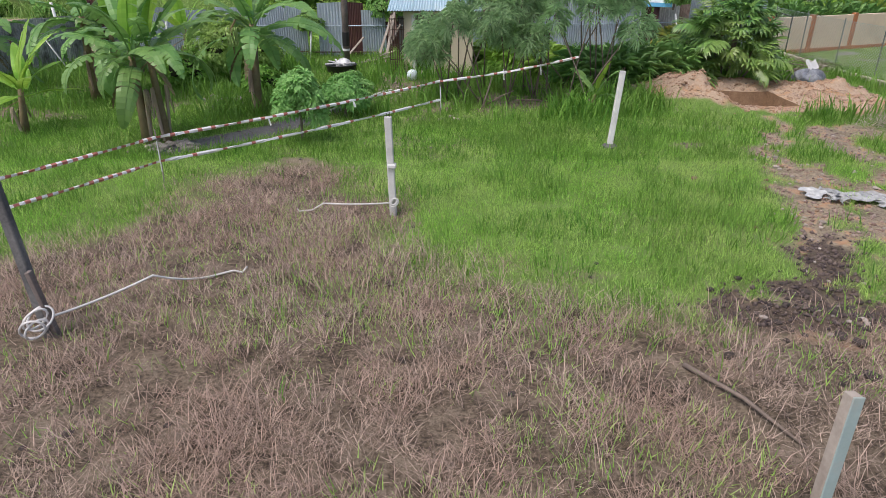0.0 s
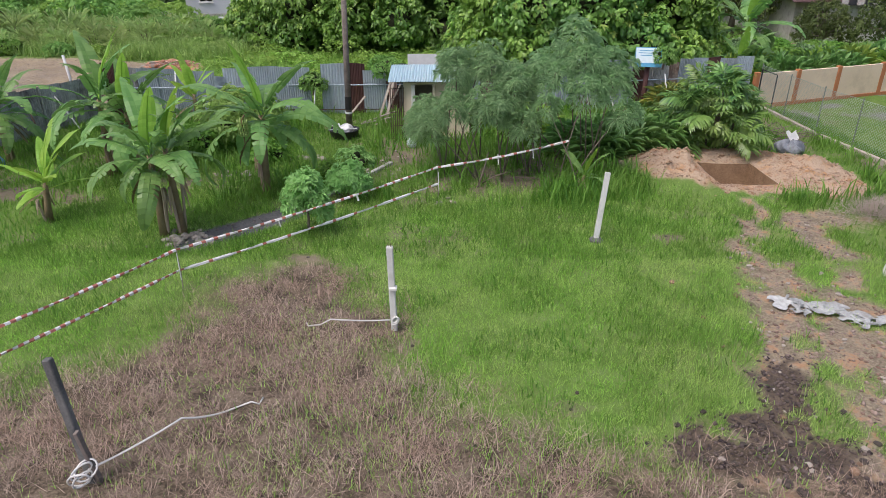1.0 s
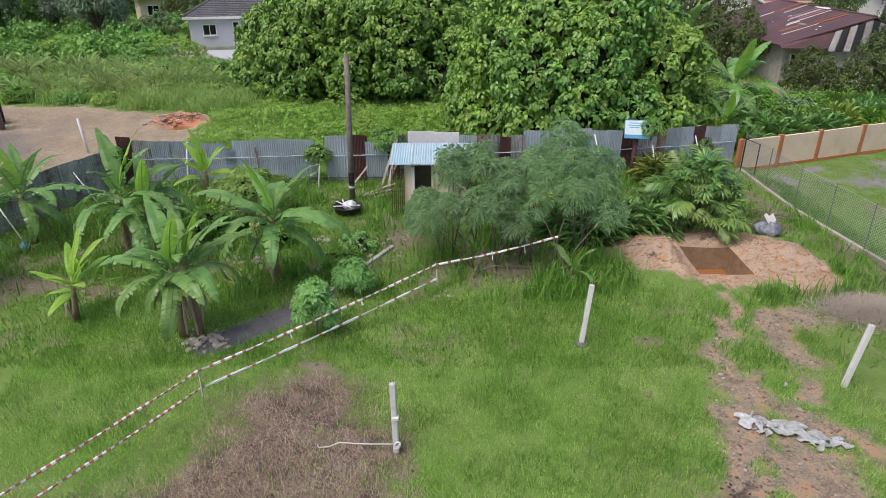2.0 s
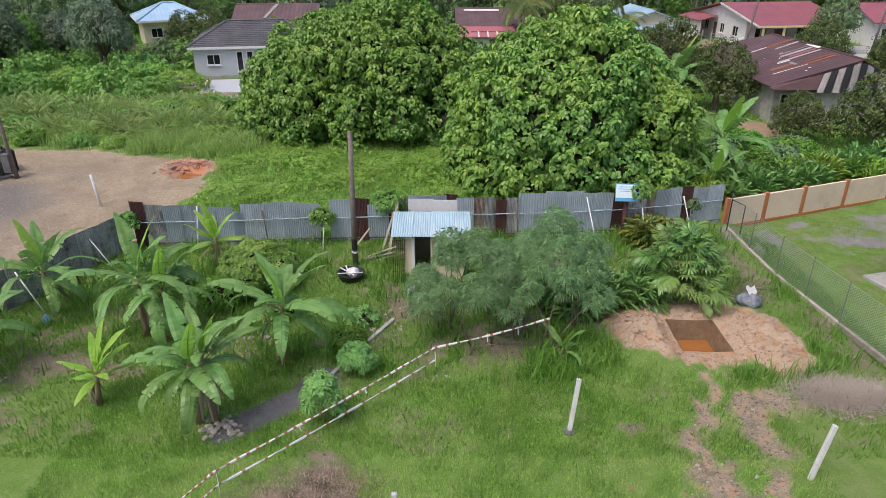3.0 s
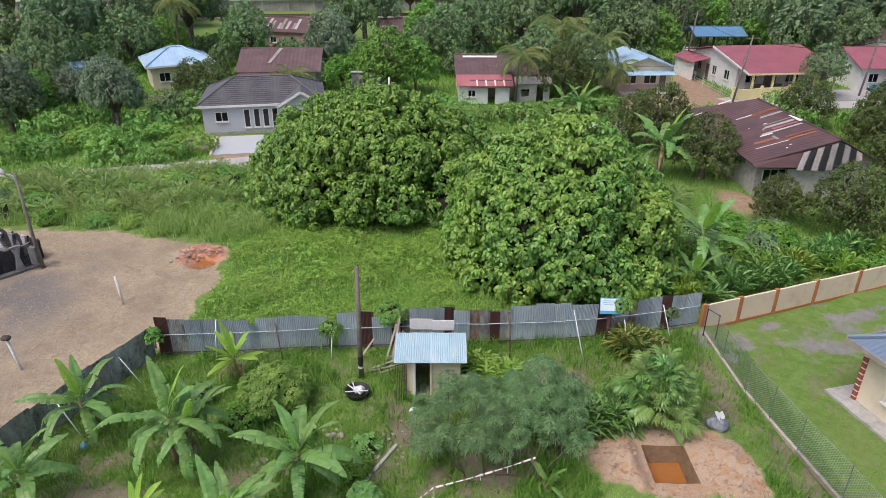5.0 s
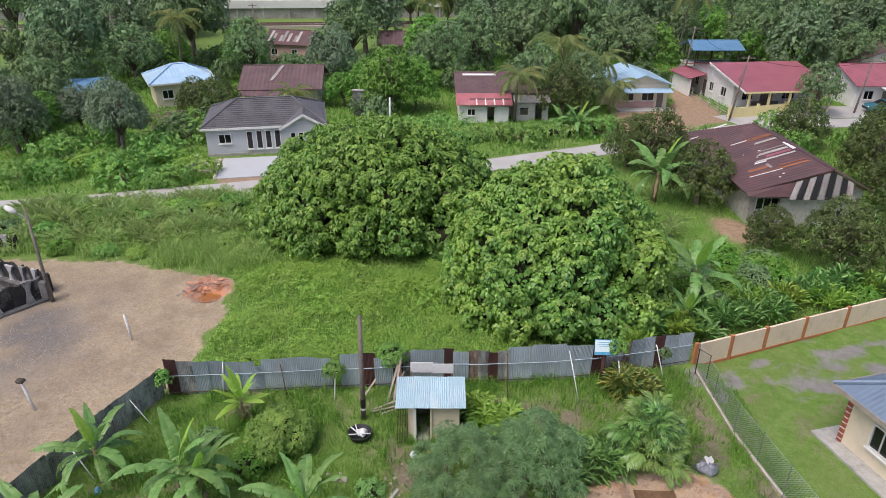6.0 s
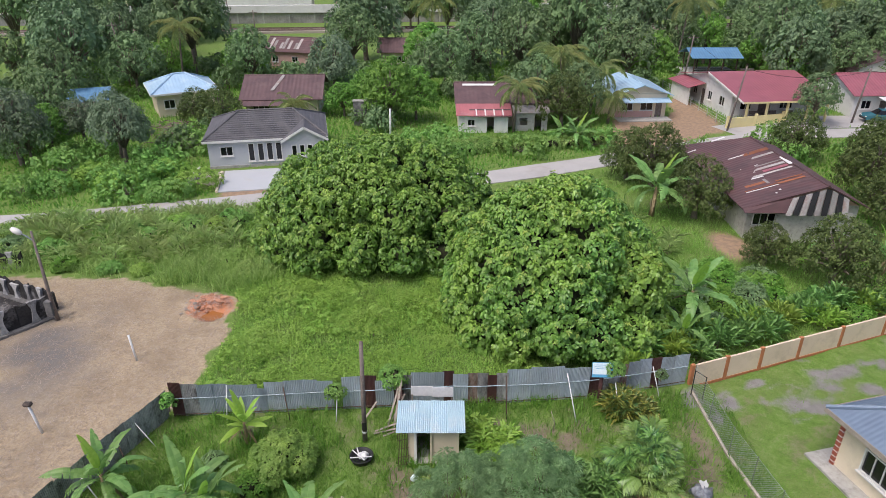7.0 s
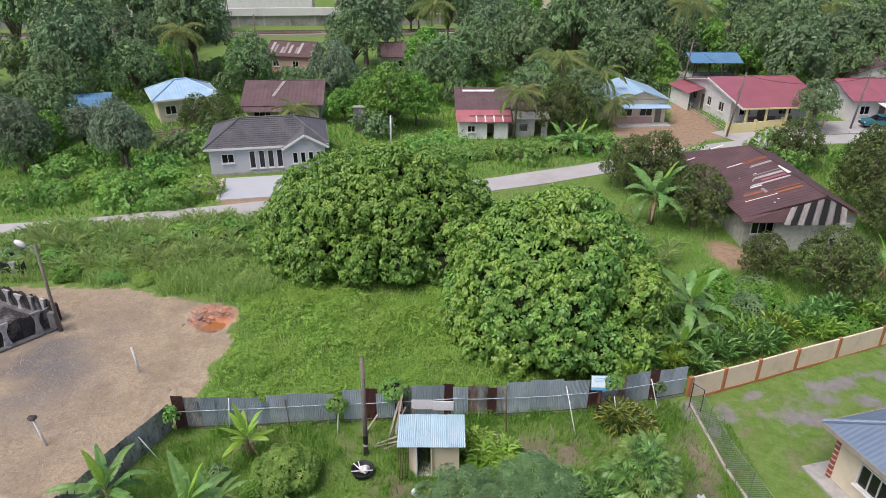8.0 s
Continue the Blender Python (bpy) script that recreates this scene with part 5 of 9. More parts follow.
def clump_palm(loc, count, R, H, seed, label):
    r = random.Random(seed)
    t = thing("clump_palm", (*loc, gz(*loc)), label, "palm")
    st = Shape()
    heads = []
    for k in range(13):
        a, q = k * 2.4, math.sqrt((k + 0.5) / 13)
        h = H * (1 - 0.7 * q * q) * r.uniform(0.85, 1.0) - 0.5
        hd = Vector((R * 0.6 * q * math.cos(a), R * 0.6 * q * math.sin(a), max(0.35, h)))
        heads.append(hd)
        st.tube([(hd.x * 0.5, hd.y * 0.5, -0.1), (hd.x * 0.8, hd.y * 0.8, hd.z * 0.5), hd], [0.035, 0.03, 0.022], 6)
    part("stem", st, M["bark"], t, "", True)
    for k in range(count):
        hd = heads[k % 13]
        a = math.degrees(math.atan2(hd.y, hd.x)) + r.uniform(-130, 130)
        piece("frond", FROND[k % 6], t, hd, (r.uniform(-25, 25), r.uniform(-55, 35), a), scale=(r.uniform(.75, 1.05),) * 3)
    return t


clump_palm((8.65, 20.85), 215, 2.05, 2.75, 31, "dense clump palm with wide pleated green leaflets")


# lance-leaved clumps
def lance_clump(name, loc, R, count, L, W, mat, seed, label, cat="shrub", group="", spread=0.75):
    r = np.random.default_rng(seed)
    n = count
    a, q = r.uniform(0, 6.28, n), np.sqrt(r.uniform(0, 1, n)) * R * 0.7
    t = thing(name, (*loc, gz(*loc)), label, cat, group)
    cen = np.stack([q * np.cos(a), q * np.sin(a), r.uniform(0.1, 0.75, n) * L * 1.1 * (1.15 - 0.5 * q / R)], -1)
    nor = unit(np.stack([0.5 * np.cos(a) * q / R, 0.5 * np.sin(a) * q / R, np.ones(n)], -1))
    v, tr = rosettes(cen, nor, 7, L, W, spread, 0.45, seed)
    piece("foliage", np_mesh("foliage", v, tr, M[mat]), t)
    s = Shape()
    for k in range(min(14, n)):
        s.tube([(0.6 * cen[k][0], 0.6 * cen[k][1], -0.05), tuple(cen[k])], [0.02, 0.012], 5)
    part("stem", s, M["twig"], t)
    return t


for k, (px, py, pr) in enumerate([(4.9, 19.4, 0.85), (5.9, 19.9, 0.95), (6.9, 20.3, 0.9), (4.3, 20.3, 0.8), (5.4, 20.8, 0.9)]):
    lance_clump("sword_leaf_clump", (px, py), pr * 1.15, 105, 0.92, 0.095, "sword", 400 + k, "dark glossy sword-leaved clump beside the clay mound", "shrub", "sword-leaved clumps")
for k, (px, py, pr) in enumerate([(2.2, 22.7, 0.8), (2.9, 22.9, 0.8), (1.8, 23.6, 0.7), (3.2, 21.9, 0.7)]):
    lance_clump("ginger_clump", (px, py), pr, 95, 0.82, 0.12, "ginger", 420 + k, "yellow-green ginger plants beside the shed", "shrub", "ginger plants")
lance_clump("croton_bush", (8.9, 25.4), 1.0, 200, 0.95, 0.10, "croton", 430, "croton bush with dark and yellow leaves by the fence", spread=0.6)
lance_clump("croton_bush", (9.75, 25.2), 0.8, 90, 0.75, 0.09, "croton", 431, "small yellow croton bush by the fence", spread=0.6)
for k in range(20):
    px, py = 10.0 + 0.85 * k + 0.6 * math.sin(k * 5), 28.2 + 0.32 * k + 1.6 * abs(math.sin(k * 2.3))
    lance_clump("heliconia_clump", (px, py), 1.1, 46, 1.15, 0.13, "sword" if k % 3 else "ginger", 440 + k, "dark heliconia undergrowth behind the wall", "undergrowth", "heliconia behind the wall", 0.42)


# cassava and leafy bushes
def bush(name, loc, R, H, n, L, W, mat, seed, label, per=6, cat="shrub", group="", core=0.42, droop=0.4, z0=None):
    blobs = heap(seed, R, H, 9, 0.34 * R, 0.5 * R, 0.6, 0.1)
    t = thing(name, (*loc, gz(*loc) if z0 is None else z0), label, cat, group)
    piece("foliage", crown_mesh("foliage", blobs, n, per, L, W, 1.15, droop, M[mat], seed, core, -0.7), t)
    part("stem", Shape().tube([(0, 0, -0.1), (0.03, 0.02, H * 0.3), (0, 0, H * 0.6)], [0.04, 0.03, 0.015], 6), M["twig"], t)
    return t


bush("cassava_bush", (-3.05, 13.95), 0.55, 1.6, 420, 0.17, 0.05, "cassava", 501, "bright green cassava bush beside a gravel patch", 8, group="cassava bushes", core=0)
bush("cassava_bush", (-2.4, 16.1), 0.55, 1.1, 320, 0.16, 0.05, "cassava", 502, "low bright cassava bush beside the tape", 8, group="cassava bushes", core=0)
bush("leafy_bush", (-2.9, 17.6), 0.6, 0.6, 150, 0.2, 0.07, "weed", 503, "low rough green bush in the grass")
bush("leafy_bush", (-2.6, 18.9), 0.6, 0.6, 150, 0.2, 0.07, "cassava", 504, "low bright leafy bush in the grass")
bush("fruit_bush", (-6.6, 21.4), 1.45, 1.9, 1500, 0.15, 0.055, "fruit", 505, "dense yellow-green fruit bush before the zinc fence", 7, core=0.3)
bush("leafy_bush", (-7.6, 20.2), 0.9, 1.0, 260, 0.2, 0.08, "weed", 506, "rough green bush in the grass")
bush("leafy_bush", (-9.6, 21.6), 0.5, 0.9, 150, 0.16, 0.06, "tree_mid", 507, "small round dark bush in the grass")
bush("leafy_bush", (-5.3, 19.4), 0.6, 0.7, 150, 0.2, 0.08, "weed", 508, "low rough green bush in the grass")
bush("leafy_bush", (-11.2, 26.6), 0.9, 0.7, 420, 0.13, 0.08, "lime", 509, "bright creeper heap behind the fence")
bush("leafy_bush", (-9.3, 26.5), 0.9, 0.6, 360, 0.14, 0.08, "lime", 510, "low creeper heap behind the fence")
bush("fence_creeper", (-2.15, 25.9), 0.75, 0.75, 300, 0.14, 0.07, "creeper", 511, "bushy creeper on top of the zinc fence", cat="creeper", z0=1.45)
bush("fence_creeper", (-4.9, 25.35), 0.5, 0.8, 200, 0.14, 0.07, "creeper", 512, "bushy creeper hanging on the zinc fence", cat="creeper", z0=0.85)
bush("fence_creeper", (8.55, 26.05), 0.5, 0.8, 200, 0.14, 0.06, "creeper", 513, "creeper beside the blue sign", cat="creeper", z0=1.7)
bush("fence_creeper", (-12.55, 24.5), 0.4, 1.0, 170, 0.12, 0.06, "creeper", 514, "creeper hanging at the fence corner", cat="creeper", z0=0.8)
bush("fence_creeper", (11.1, 26.75), 0.3, 0.6, 100, 0.12, 0.06, "tree_mid", 515, "small creeper on a fence stake", cat="creeper", z0=0.9)
# creeping cover in the field
for k in range(16):
    px, py = -10.5 + 1.45 * k * 0.9 + 1.2 * math.sin(k * 3.1), 29.5 + 4.5 * abs(math.sin(k * 1.9)) + (2 if k % 3 else 0)
    if px > 1.5:
        continue
    bush("field_creeper", (px, py), 1.5, 0.28, 120, 0.15, 0.09, "lime", 520 + k, "low mat of leafy creeper in the field", cat="creeper", group="creeper mats", core=0)
for k in range(14):
    px, py = -34 + 1.75 * k, 51.5 + 0.35 * k + 2.5 * abs(math.sin(k * 2.1)) + (3 if k < 6 else 0)
    if -21.5 < px < -14:
        continue
    bush("bank_bush", (px, py), 2.1, 0.7, 620, 0.21, 0.10, "lime" if k % 2 else "creeper", 540 + k, "bright leafy scrub on the road bank", group="bank scrub", core=0)
for k in range(16):
    px, py = -3.0 + 1.3 * k, 63.5 + 0.38 * k + 2.2 * abs(math.sin(k * 1.7))
    bush("roadside_bush", (px, py), 1.6, 1.2, 260, 0.34, 0.10, "reed" if k % 2 else "creeper", 560 + k, "rough green roadside scrub", group="roadside scrub", core=0.42)
for k in range(12):
    px, py = 12.8 + 0.75 * k + math.sin(4 * k), 33.0 + 0.55 * k + 1.5 * math.sin(2.2 * k)
    bush("undergrowth_bush", (px, py), 1.3, 1.1, 200, 0.34, 0.13, "weed" if k % 2 else "tree_mid", 580 + k, "tangled undergrowth bush behind the wall", group="undergrowth", core=0.42)


# wild cane and bushes on the edge of the sandy lot and under the great trees
q = random.Random(90)
for k in range(64):
    u, v = (0.37 + k * 0.7549) % 1, (0.21 + k * 0.5698) % 1
    px, py = -32 + 21.5 * u, 40.6 + 5.6 * v + 2.8 * max(0, u - 0.35)
    if px > -17:
        py = max(py, 43.4)
    lance_clump("cane_clump", (px, py), 0.9, 11, q.uniform(0.9, 1.4) + (0.5 if px < -23 and py > 43 else 0), 0.06, "cane", 900 + k, "arching wild cane with pale feathery tips", "cane", "wild cane", q.uniform(0.42, 0.62))
for k in range(46):
    u, v = (0.61 + k * 0.7549) % 1, (0.43 + k * 0.5698) % 1
    px = -33 + 20 * u
    lance_clump("cane_clump", (px, 44.6 + 2.4 * v + 0.17 * (px + 33)), 0.9, 12, q.uniform(0.9, 1.25), 0.055, "cane", 1100 + k, "arching wild cane with pale feathery tips", "cane", "wild cane", q.uniform(0.36, 0.55))
for k, (px, py, R, H, mt) in enumerate([(-18.6, 45.6, 1.3, 1.7, "creeper"), (-17.0, 45.8, 1.2, 1.5, "lime"), (-15.3, 46.6, 1.3, 1.5, "creeper"), (-21.5, 44.4, 1.0, 1.2, "creeper"), (-24.6, 43.6, 1.1, 1.3, "weed"), (-13.6, 45.4, 1.2, 1.5, "weed"), (-12.4, 43.2, 0.8, 0.9, "creeper"), (-22.4, 39.8, 0.8, 0.7, "creeper"), (-20.2, 39.6, 0.7, 0.6, "lime"), (-27.5, 42.2, 1.2, 1.3, "creeper"), (-30.5, 42.6, 1.3, 1.4, "tree_mid"), (-25.6, 40.2, 0.9, 0.9, "weed"), (-13.0, 39.6, 0.9, 0.7, "reed"), (-14.6, 41.4, 1.0, 0.8, "reed"), (-11.6, 41.0, 0.8, 0.7, "reed"), (-29.0, 44.4, 1.2, 1.3, "creeper"), (-26.4, 45.6, 1.1, 1.2, "lime"), (-23.2, 45.2, 1.2, 1.4, "creeper"), (-20.0, 46.8, 1.1, 1.3, "lime"), (-31.8, 45.0, 1.2, 1.3, "weed"), (-16.2, 47.6, 1.2, 1.4, "creeper"), (-18.0, 43.6, 0.9, 0.9, "lime")]):
    bush("edge_bush", (px, py), R, H, 420, 0.19, 0.10, mt, 980 + k, "rough leafy bush among the cane", group="bushes among the cane", core=0.42)
for k, (px, py) in enumerate([(15.4, 43.6), (16.2, 42.6), (14.8, 45.4), (17.0, 44.0), (13.9, 47.5), (12.5, 49.6), (15.6, 48.4)]):
    lance_clump("cane_clump", (px, py), 0.7, 13, 1.3, 0.055, "cane", 1000 + k, "arching wild cane with pale feathery tips", "cane", "wild cane", 0.55)
for k, (px, py, R, H, mt) in enumerate([(16.6, 38.0, 1.2, 0.9, "creeper"), (18.4, 39.6, 1.0, 0.7, "weed"), (17.4, 36.4, 1.2, 0.9, "weed"), (19.6, 37.6, 1.2, 0.8, "creeper"), (15.2, 40.6, 1.0, 0.8, "weed"), (20.8, 36.2, 1.1, 0.8, "weed"), (22.6, 34.6, 1.2, 0.8, "creeper"), (24.8, 33.6, 1.2, 0.8, "weed"), (13.6, 42.6, 1.0, 0.8, "creeper"), (10.6, 46.6, 1.2, 0.8, "creeper"), (8.4, 47.8, 1.2, 0.7, "weed")]):
    bush("undergrowth_bush", (px, py), R, H, 330, 0.20, 0.10, mt, 1020 + k, "low tangled bush in the rough grass", group="undergrowth", core=0.42)


# trees farther off: a few crowns, each used several times
def tufts(cen, nor, per, rad, L, W, seed):
    """Leaves over a small dome at each centre, hanging outwards: four vertices and two triangles a leaf."""
    r = np.random.default_rng(seed)
    n = len(cen)
    e = unit(nor[:, None] * 0.8 + r.normal(0, 0.7, (n, per, 3)))
    p = cen[:, None] + e * rad * r.uniform(0.6, 1.2, (n, 1, 1)) * r.uniform(0.6, 1.1, (n, per, 1))
    lean = unit(e + np.array([0, 0, 0.5]) + r.normal(0, 0.4, (n, per, 3)))
    d = e + np.array([0, 0, -0.8]) + r.normal(0, 0.5, (n, per, 3))
    d = unit(d - lean * np.sum(d * lean, -1, keepdims=True))
    ln = L * r.uniform(0.6, 1.25, (n, per, 1))
    side = np.cross(d, lean) * (W / L / 2) * ln
    vs = np.stack([p - d * ln * 0.45, p + side, p - side, p + d * ln * 0.55 - lean * ln * 0.15], 2).reshape(-1, 3)
    k = 4 * np.arange(n * per)[:, None, None]
    return vs, (k + np.array([[0, 1, 3], [0, 3, 2]])[None]).reshape(-1, 3)


def stock(seed, R, H, mat, n, L, W, count=11, flat=0.6, base=0.3, per=10, rad=0.5):
    blobs = heap(seed, R, H, count, 0.2 * R, 0.42 * R, flat, base)
    c, d = blob_points(blobs, n, seed, -0.8, (0.8, 1.12))
    c2, d2 = blob_points(blobs, n // 3, seed + 9, -0.9, (0.4, 0.7))
    inner = tufts(c2, d2, 5, 1.2 * rad, 2.2 * L, 2.2 * W, seed + 2)
    v, t = merge(tufts(c, d, per, rad, L, W, seed + 1), inner)
    return blobs, np_mesh("crown", v, t, mat)


STOCK = {
    "dark": stock(601, 2.6, 4.6, M["tree_dark"], 480, 0.155, 0.09, 24, 0.7, 0.12, 17, 0.31),
    "mid": stock(602, 3.8, 8.5, M["tree_mid"], 260, 0.34, 0.20, 26, 0.6, 0.2, 13, 0.5),
    "tall": stock(603, 3.6, 12.0, M["tree_mid"], 220, 0.44, 0.25, 28, 0.5, 0.22, 12, 0.62),
    "light": stock(604, 3.6, 7.6, M["tree_light"], 380, 0.30, 0.19, 24, 0.6, 0.1, 14, 0.44),
    "loose": stock(605, 2.6, 7.0, M["loose"], 300, 0.32, 0.12, 26, 0.5, 0.12, 13, 0.5),
    "deep": stock(606, 4.4, 10.5, M["forest"], 230, 0.47, 0.27, 28, 0.6, 0.2, 12, 0.68),
    "scrub": stock(607, 2.4, 1.3, M["creeper"], 90, 0.26, 0.17, 11, 0.5, 0.05, 9, 0.34),
    "thicket": stock(608, 2.2, 2.6, M["tree_mid"], 90, 0.32, 0.19, 11, 0.6, 0.05, 9, 0.42),
}
TREE_LABEL = {"dark": "compact dark green fruit tree", "mid": "broad green village tree", "tall": "tall forest tree with a high crown",
              "light": "bright light-green leafy tree", "loose": "open grey-green tree with fine leaves", "deep": "deep green spreading forest tree", "scrub": "bright leafy scrub beside the houses", "thicket": "dull green thicket of bushes"}
TREES = [
    ("dark", 20.6, 49.3, 1.1), ("dark", 22.6, 41.0, 0.70), ("dark", 25.7, 37.9, 1.05), ("dark", 19.2, 56.6, 1.15), ("dark", 17.4, 58.6, 1.0),
    ("loose", -30.6, 61.8, 1.0), ("loose", -32.4, 64.5, 0.9), ("thicket", -27.0, 66.5, 1.0), ("light", -6.0, 78.0, 1.0), ("light", -3.0, 79.0, 0.75), ("loose", -14.6, 91.0, 1.3), ("mid", 0.5, 95.0, 1.0), ("mid", -2.0, 92.0, 0.8),
    ("mid", -27.0, 96.0, 1.0), ("light", -30.0, 103.0, 0.9), ("deep", -40.5, 112.0, 1.35), ("tall", -38.0, 104.0, 1.3), ("deep", -13.0, 118.0, 1.4), ("mid", -14.0, 108.0, 1.15), ("mid", -42.0, 92.0, 1.0),
    ("light", -40.0, 99.0, 0.9), ("mid", -48.0, 84.0, 0.9), ("mid", 27.0, 98.0, 1.1), ("light", 30.5, 99.0, 1.1), ("mid", 24.0, 101.0, 1.0), ("mid", 11.5, 79.5, 0.85), ("dark", 14.0, 76.0, 1.3), ("mid", 16.6, 79.0, 0.8),
    ("dark", 36.0, 64.8, 1.05), ("dark", 40.5, 59.5, 1.1), ("mid", 43.5, 57.0, 0.75), ("mid", 44.2, 77.4, 0.72), ("light", 47.5, 93.0, 0.9), ("dark", 37.0, 53.0, 1.3), ("dark", 35.0, 47.0, 1.2), ("mid", 38.0, 47.0, 0.8),
    ("loose", -41.0, 62.0, 1.0), ("mid", -45.0, 66.0, 0.8), ("loose", -38.0, 68.5, 0.8), ("mid", -50, 72, 0.9), ("light", -12.0, 81.0, 0.6), ("light", -9.0, 83.5, 0.7), ("dark", -25.5, 75.5, 1.0), ("dark", -28.5, 76.5, 0.9),
    ("mid", 5.0, 100.0, 1.1), ("mid", 12.0, 103.0, 1.2), ("tall", 18.0, 110.0, 1.0), ("deep", 8.0, 112.0, 1.1),
]
tr_rng = random.Random(77)
for k in range(14):
    TREES.append((("deep", "tall", "mid", "deep")[k % 4], -49 - 26 * ((k * 0.7549) % 1), 90 + 58 * ((k * 0.5698) % 1), tr_rng.uniform(0.9, 1.2)))
TREES += [("mid", 40.0, 115.0, 1.0), ("light", 45.0, 116.5, 1.0), ("mid", 50.0, 113.0, 1.0), ("deep", 42.5, 121.0, 1.1)]
for k in range(6):
    TREES.append((("mid", "light", "loose")[k % 3], -40 - 14 * ((k * 0.7549) % 1), 62 + 16 * ((k * 0.5698) % 1), tr_rng.uniform(0.6, 0.85)))
for k in range(70):
    q = k / 70
    px, py = -62 + 165 * ((k * 0.7549) % 1), 104 + 64 * ((k * 0.5698) % 1) + tr_rng.uniform(-4, 4)
    if px < -8 and py > 122 and px > -52 or -0.31 < px / py < -0.13:
        continue
    if 34 < px < 50 and py < 112 or -34 < px < -16 and py < 124 or px < -8 and py < 112:
        continue
    TREES.append((("tall", "deep", "mid", "tall", "mid", "light")[k % 6 if k % 7 else 1], px, py, tr_rng.uniform(0.9, 1.35)))
for k in range(22):
    px, py = 48 + 34 * ((k * 0.7549) % 1), 92 + 22 * ((k * 0.5698) % 1)
    TREES.append((("deep", "mid", "mid", "light", "tall")[k % 5], px, py, tr_rng.uniform(0.8, 1.1)))
def clear(px, py, gap=1.5):
    """Whether a bush at that place stays off road, yards, houses and forecourts."""
    for hx0, hx1, hy0, hy1 in ((-23.5, -9, 54, 71), (-39, -26, 77, 91), (-46, -37, 77, 85), (-25, -13, 77.5, 90), (1, 13, 72, 86), (19, 30, 66, 91), (30, 62, 70, 97), (21, 34, 42, 59), (-31, -20, 110, 120), (36, 47, 99, 109), (-11, 0, 111, 119), (-30, 14, 26, 40), (-14, 6, 36, 51)):
        if hx0 - gap < px < hx1 + gap and hy0 - gap < py < hy1 + gap:
            return False
    return along(np.array([px]), np.array([py]), ROAD, 3.6, 0.1)[0] < 0.5


for k in range(250):
    px, py = -60 + 120 * ((k * 0.7549) % 1), 51 + 66 * ((k * 0.5698 + 0.13) % 1)
    if not clear(px, py) or (py < 58 and px > -12 and px < 30):
        continue
    TREES.append(("scrub" if (py < 72 or k % 4 == 0) else "thicket", px, py, tr_rng.uniform(0.75, 1.35)))
TREES = [q for q in TREES if abs(q[1]) < 0.7 * q[2] + 6]
STOCK_TREE = {}
for k, (kind_of, px, py, sc) in enumerate(TREES):
    blobs, me = STOCK[kind_of]
    if kind_of not in STOCK_TREE:
        STOCK_TREE[kind_of] = tree("village_tree" if kind_of not in ("scrub", "thicket") else kind_of, (px, py, 0), blobs, me, TREE_LABEL[kind_of], 0.22 if kind_of not in ("scrub", "thicket") else 0.05, 700 + k, "village trees" if kind_of not in ("scrub", "thicket") else "village scrub", 0.35, "tree" if kind_of not in ("scrub", "thicket") else "shrub", 40 * k, sc)
    else:
        src = STOCK_TREE[kind_of]
        keep_scale = tuple(src.scale)
        src.scale = (sc,) * 3
        c = copy_thing(src, pose(px, py, 0, 0, 0, (k * 77) % 360))
        c.scale = (sc * tr_rng.uniform(.9, 1.1), sc * tr_rng.uniform(.9, 1.1), sc * tr_rng.uniform(.9, 1.12))
        src.scale = keep_scale


# coconut palms
def coco_frond(seed):
    s = Shape()
    r = random.Random(seed)
    pts, a, x, z = [], 0.75, 0.0, 0.0
    for i in range(13):
        pts.append(Vector((x, 0, z)))
        a -= 0.15
        x += math.cos(a) * 0.32
        z += math.sin(a) * 0.32
    s.tube(pts, [0.04 * (1 - 0.07 * i) for i in range(13)], 4)
    for i in range(26):
        k = 2 + 9.9 * i / 25
        p = pts[int(k)].lerp(pts[min(12, int(k) + 1)], k - int(k))
        ln = 0.85 * (0.5 + 0.6 * math.sin(math.pi * (i + 3) / 31))
        for side in (1, -1):
            d = Vector((0.45, side * 0.75, -0.45 + r.uniform(-.2, .2))).normalized()
            tip = p + d * ln - Vector((0, 0, 0.2))
            w = Vector((0.05, 0, 0))
            m = p + d * ln * 0.5
            s.add([p, m + w, m - w, tip], [(0, 1, 3), (0, 3, 2)])
    return s.mesh("frond", M["coconut"])


COCO = [coco_frond(800 + i) for i in range(3)]


def coconut(loc, h, lean, seed, sc=1.0):
    r = random.Random(seed)
    t = thing("coconut_palm", (*loc, 0), "coconut palm with yellowing drooping fronds", "palm", "coconut palms")
    top = Vector((lean, lean * 0.3, h))
    part("trunk", Shape().tube([(0, 0, -0.2), (lean * 0.2, 0, h * 0.35), (lean * 0.55, 0, h * 0.7), top], [0.2, 0.15, 0.12, 0.1], 8), M["bark"], t, "", True)
    for k in range(17):
        piece("frond", COCO[k % 3], t, top, (r.uniform(-20, 20), -30 + 70 * (k / 16) + r.uniform(-8, 8), k * 137.5), scale=(sc * r.uniform(.85, 1.1),) * 3)
    return t


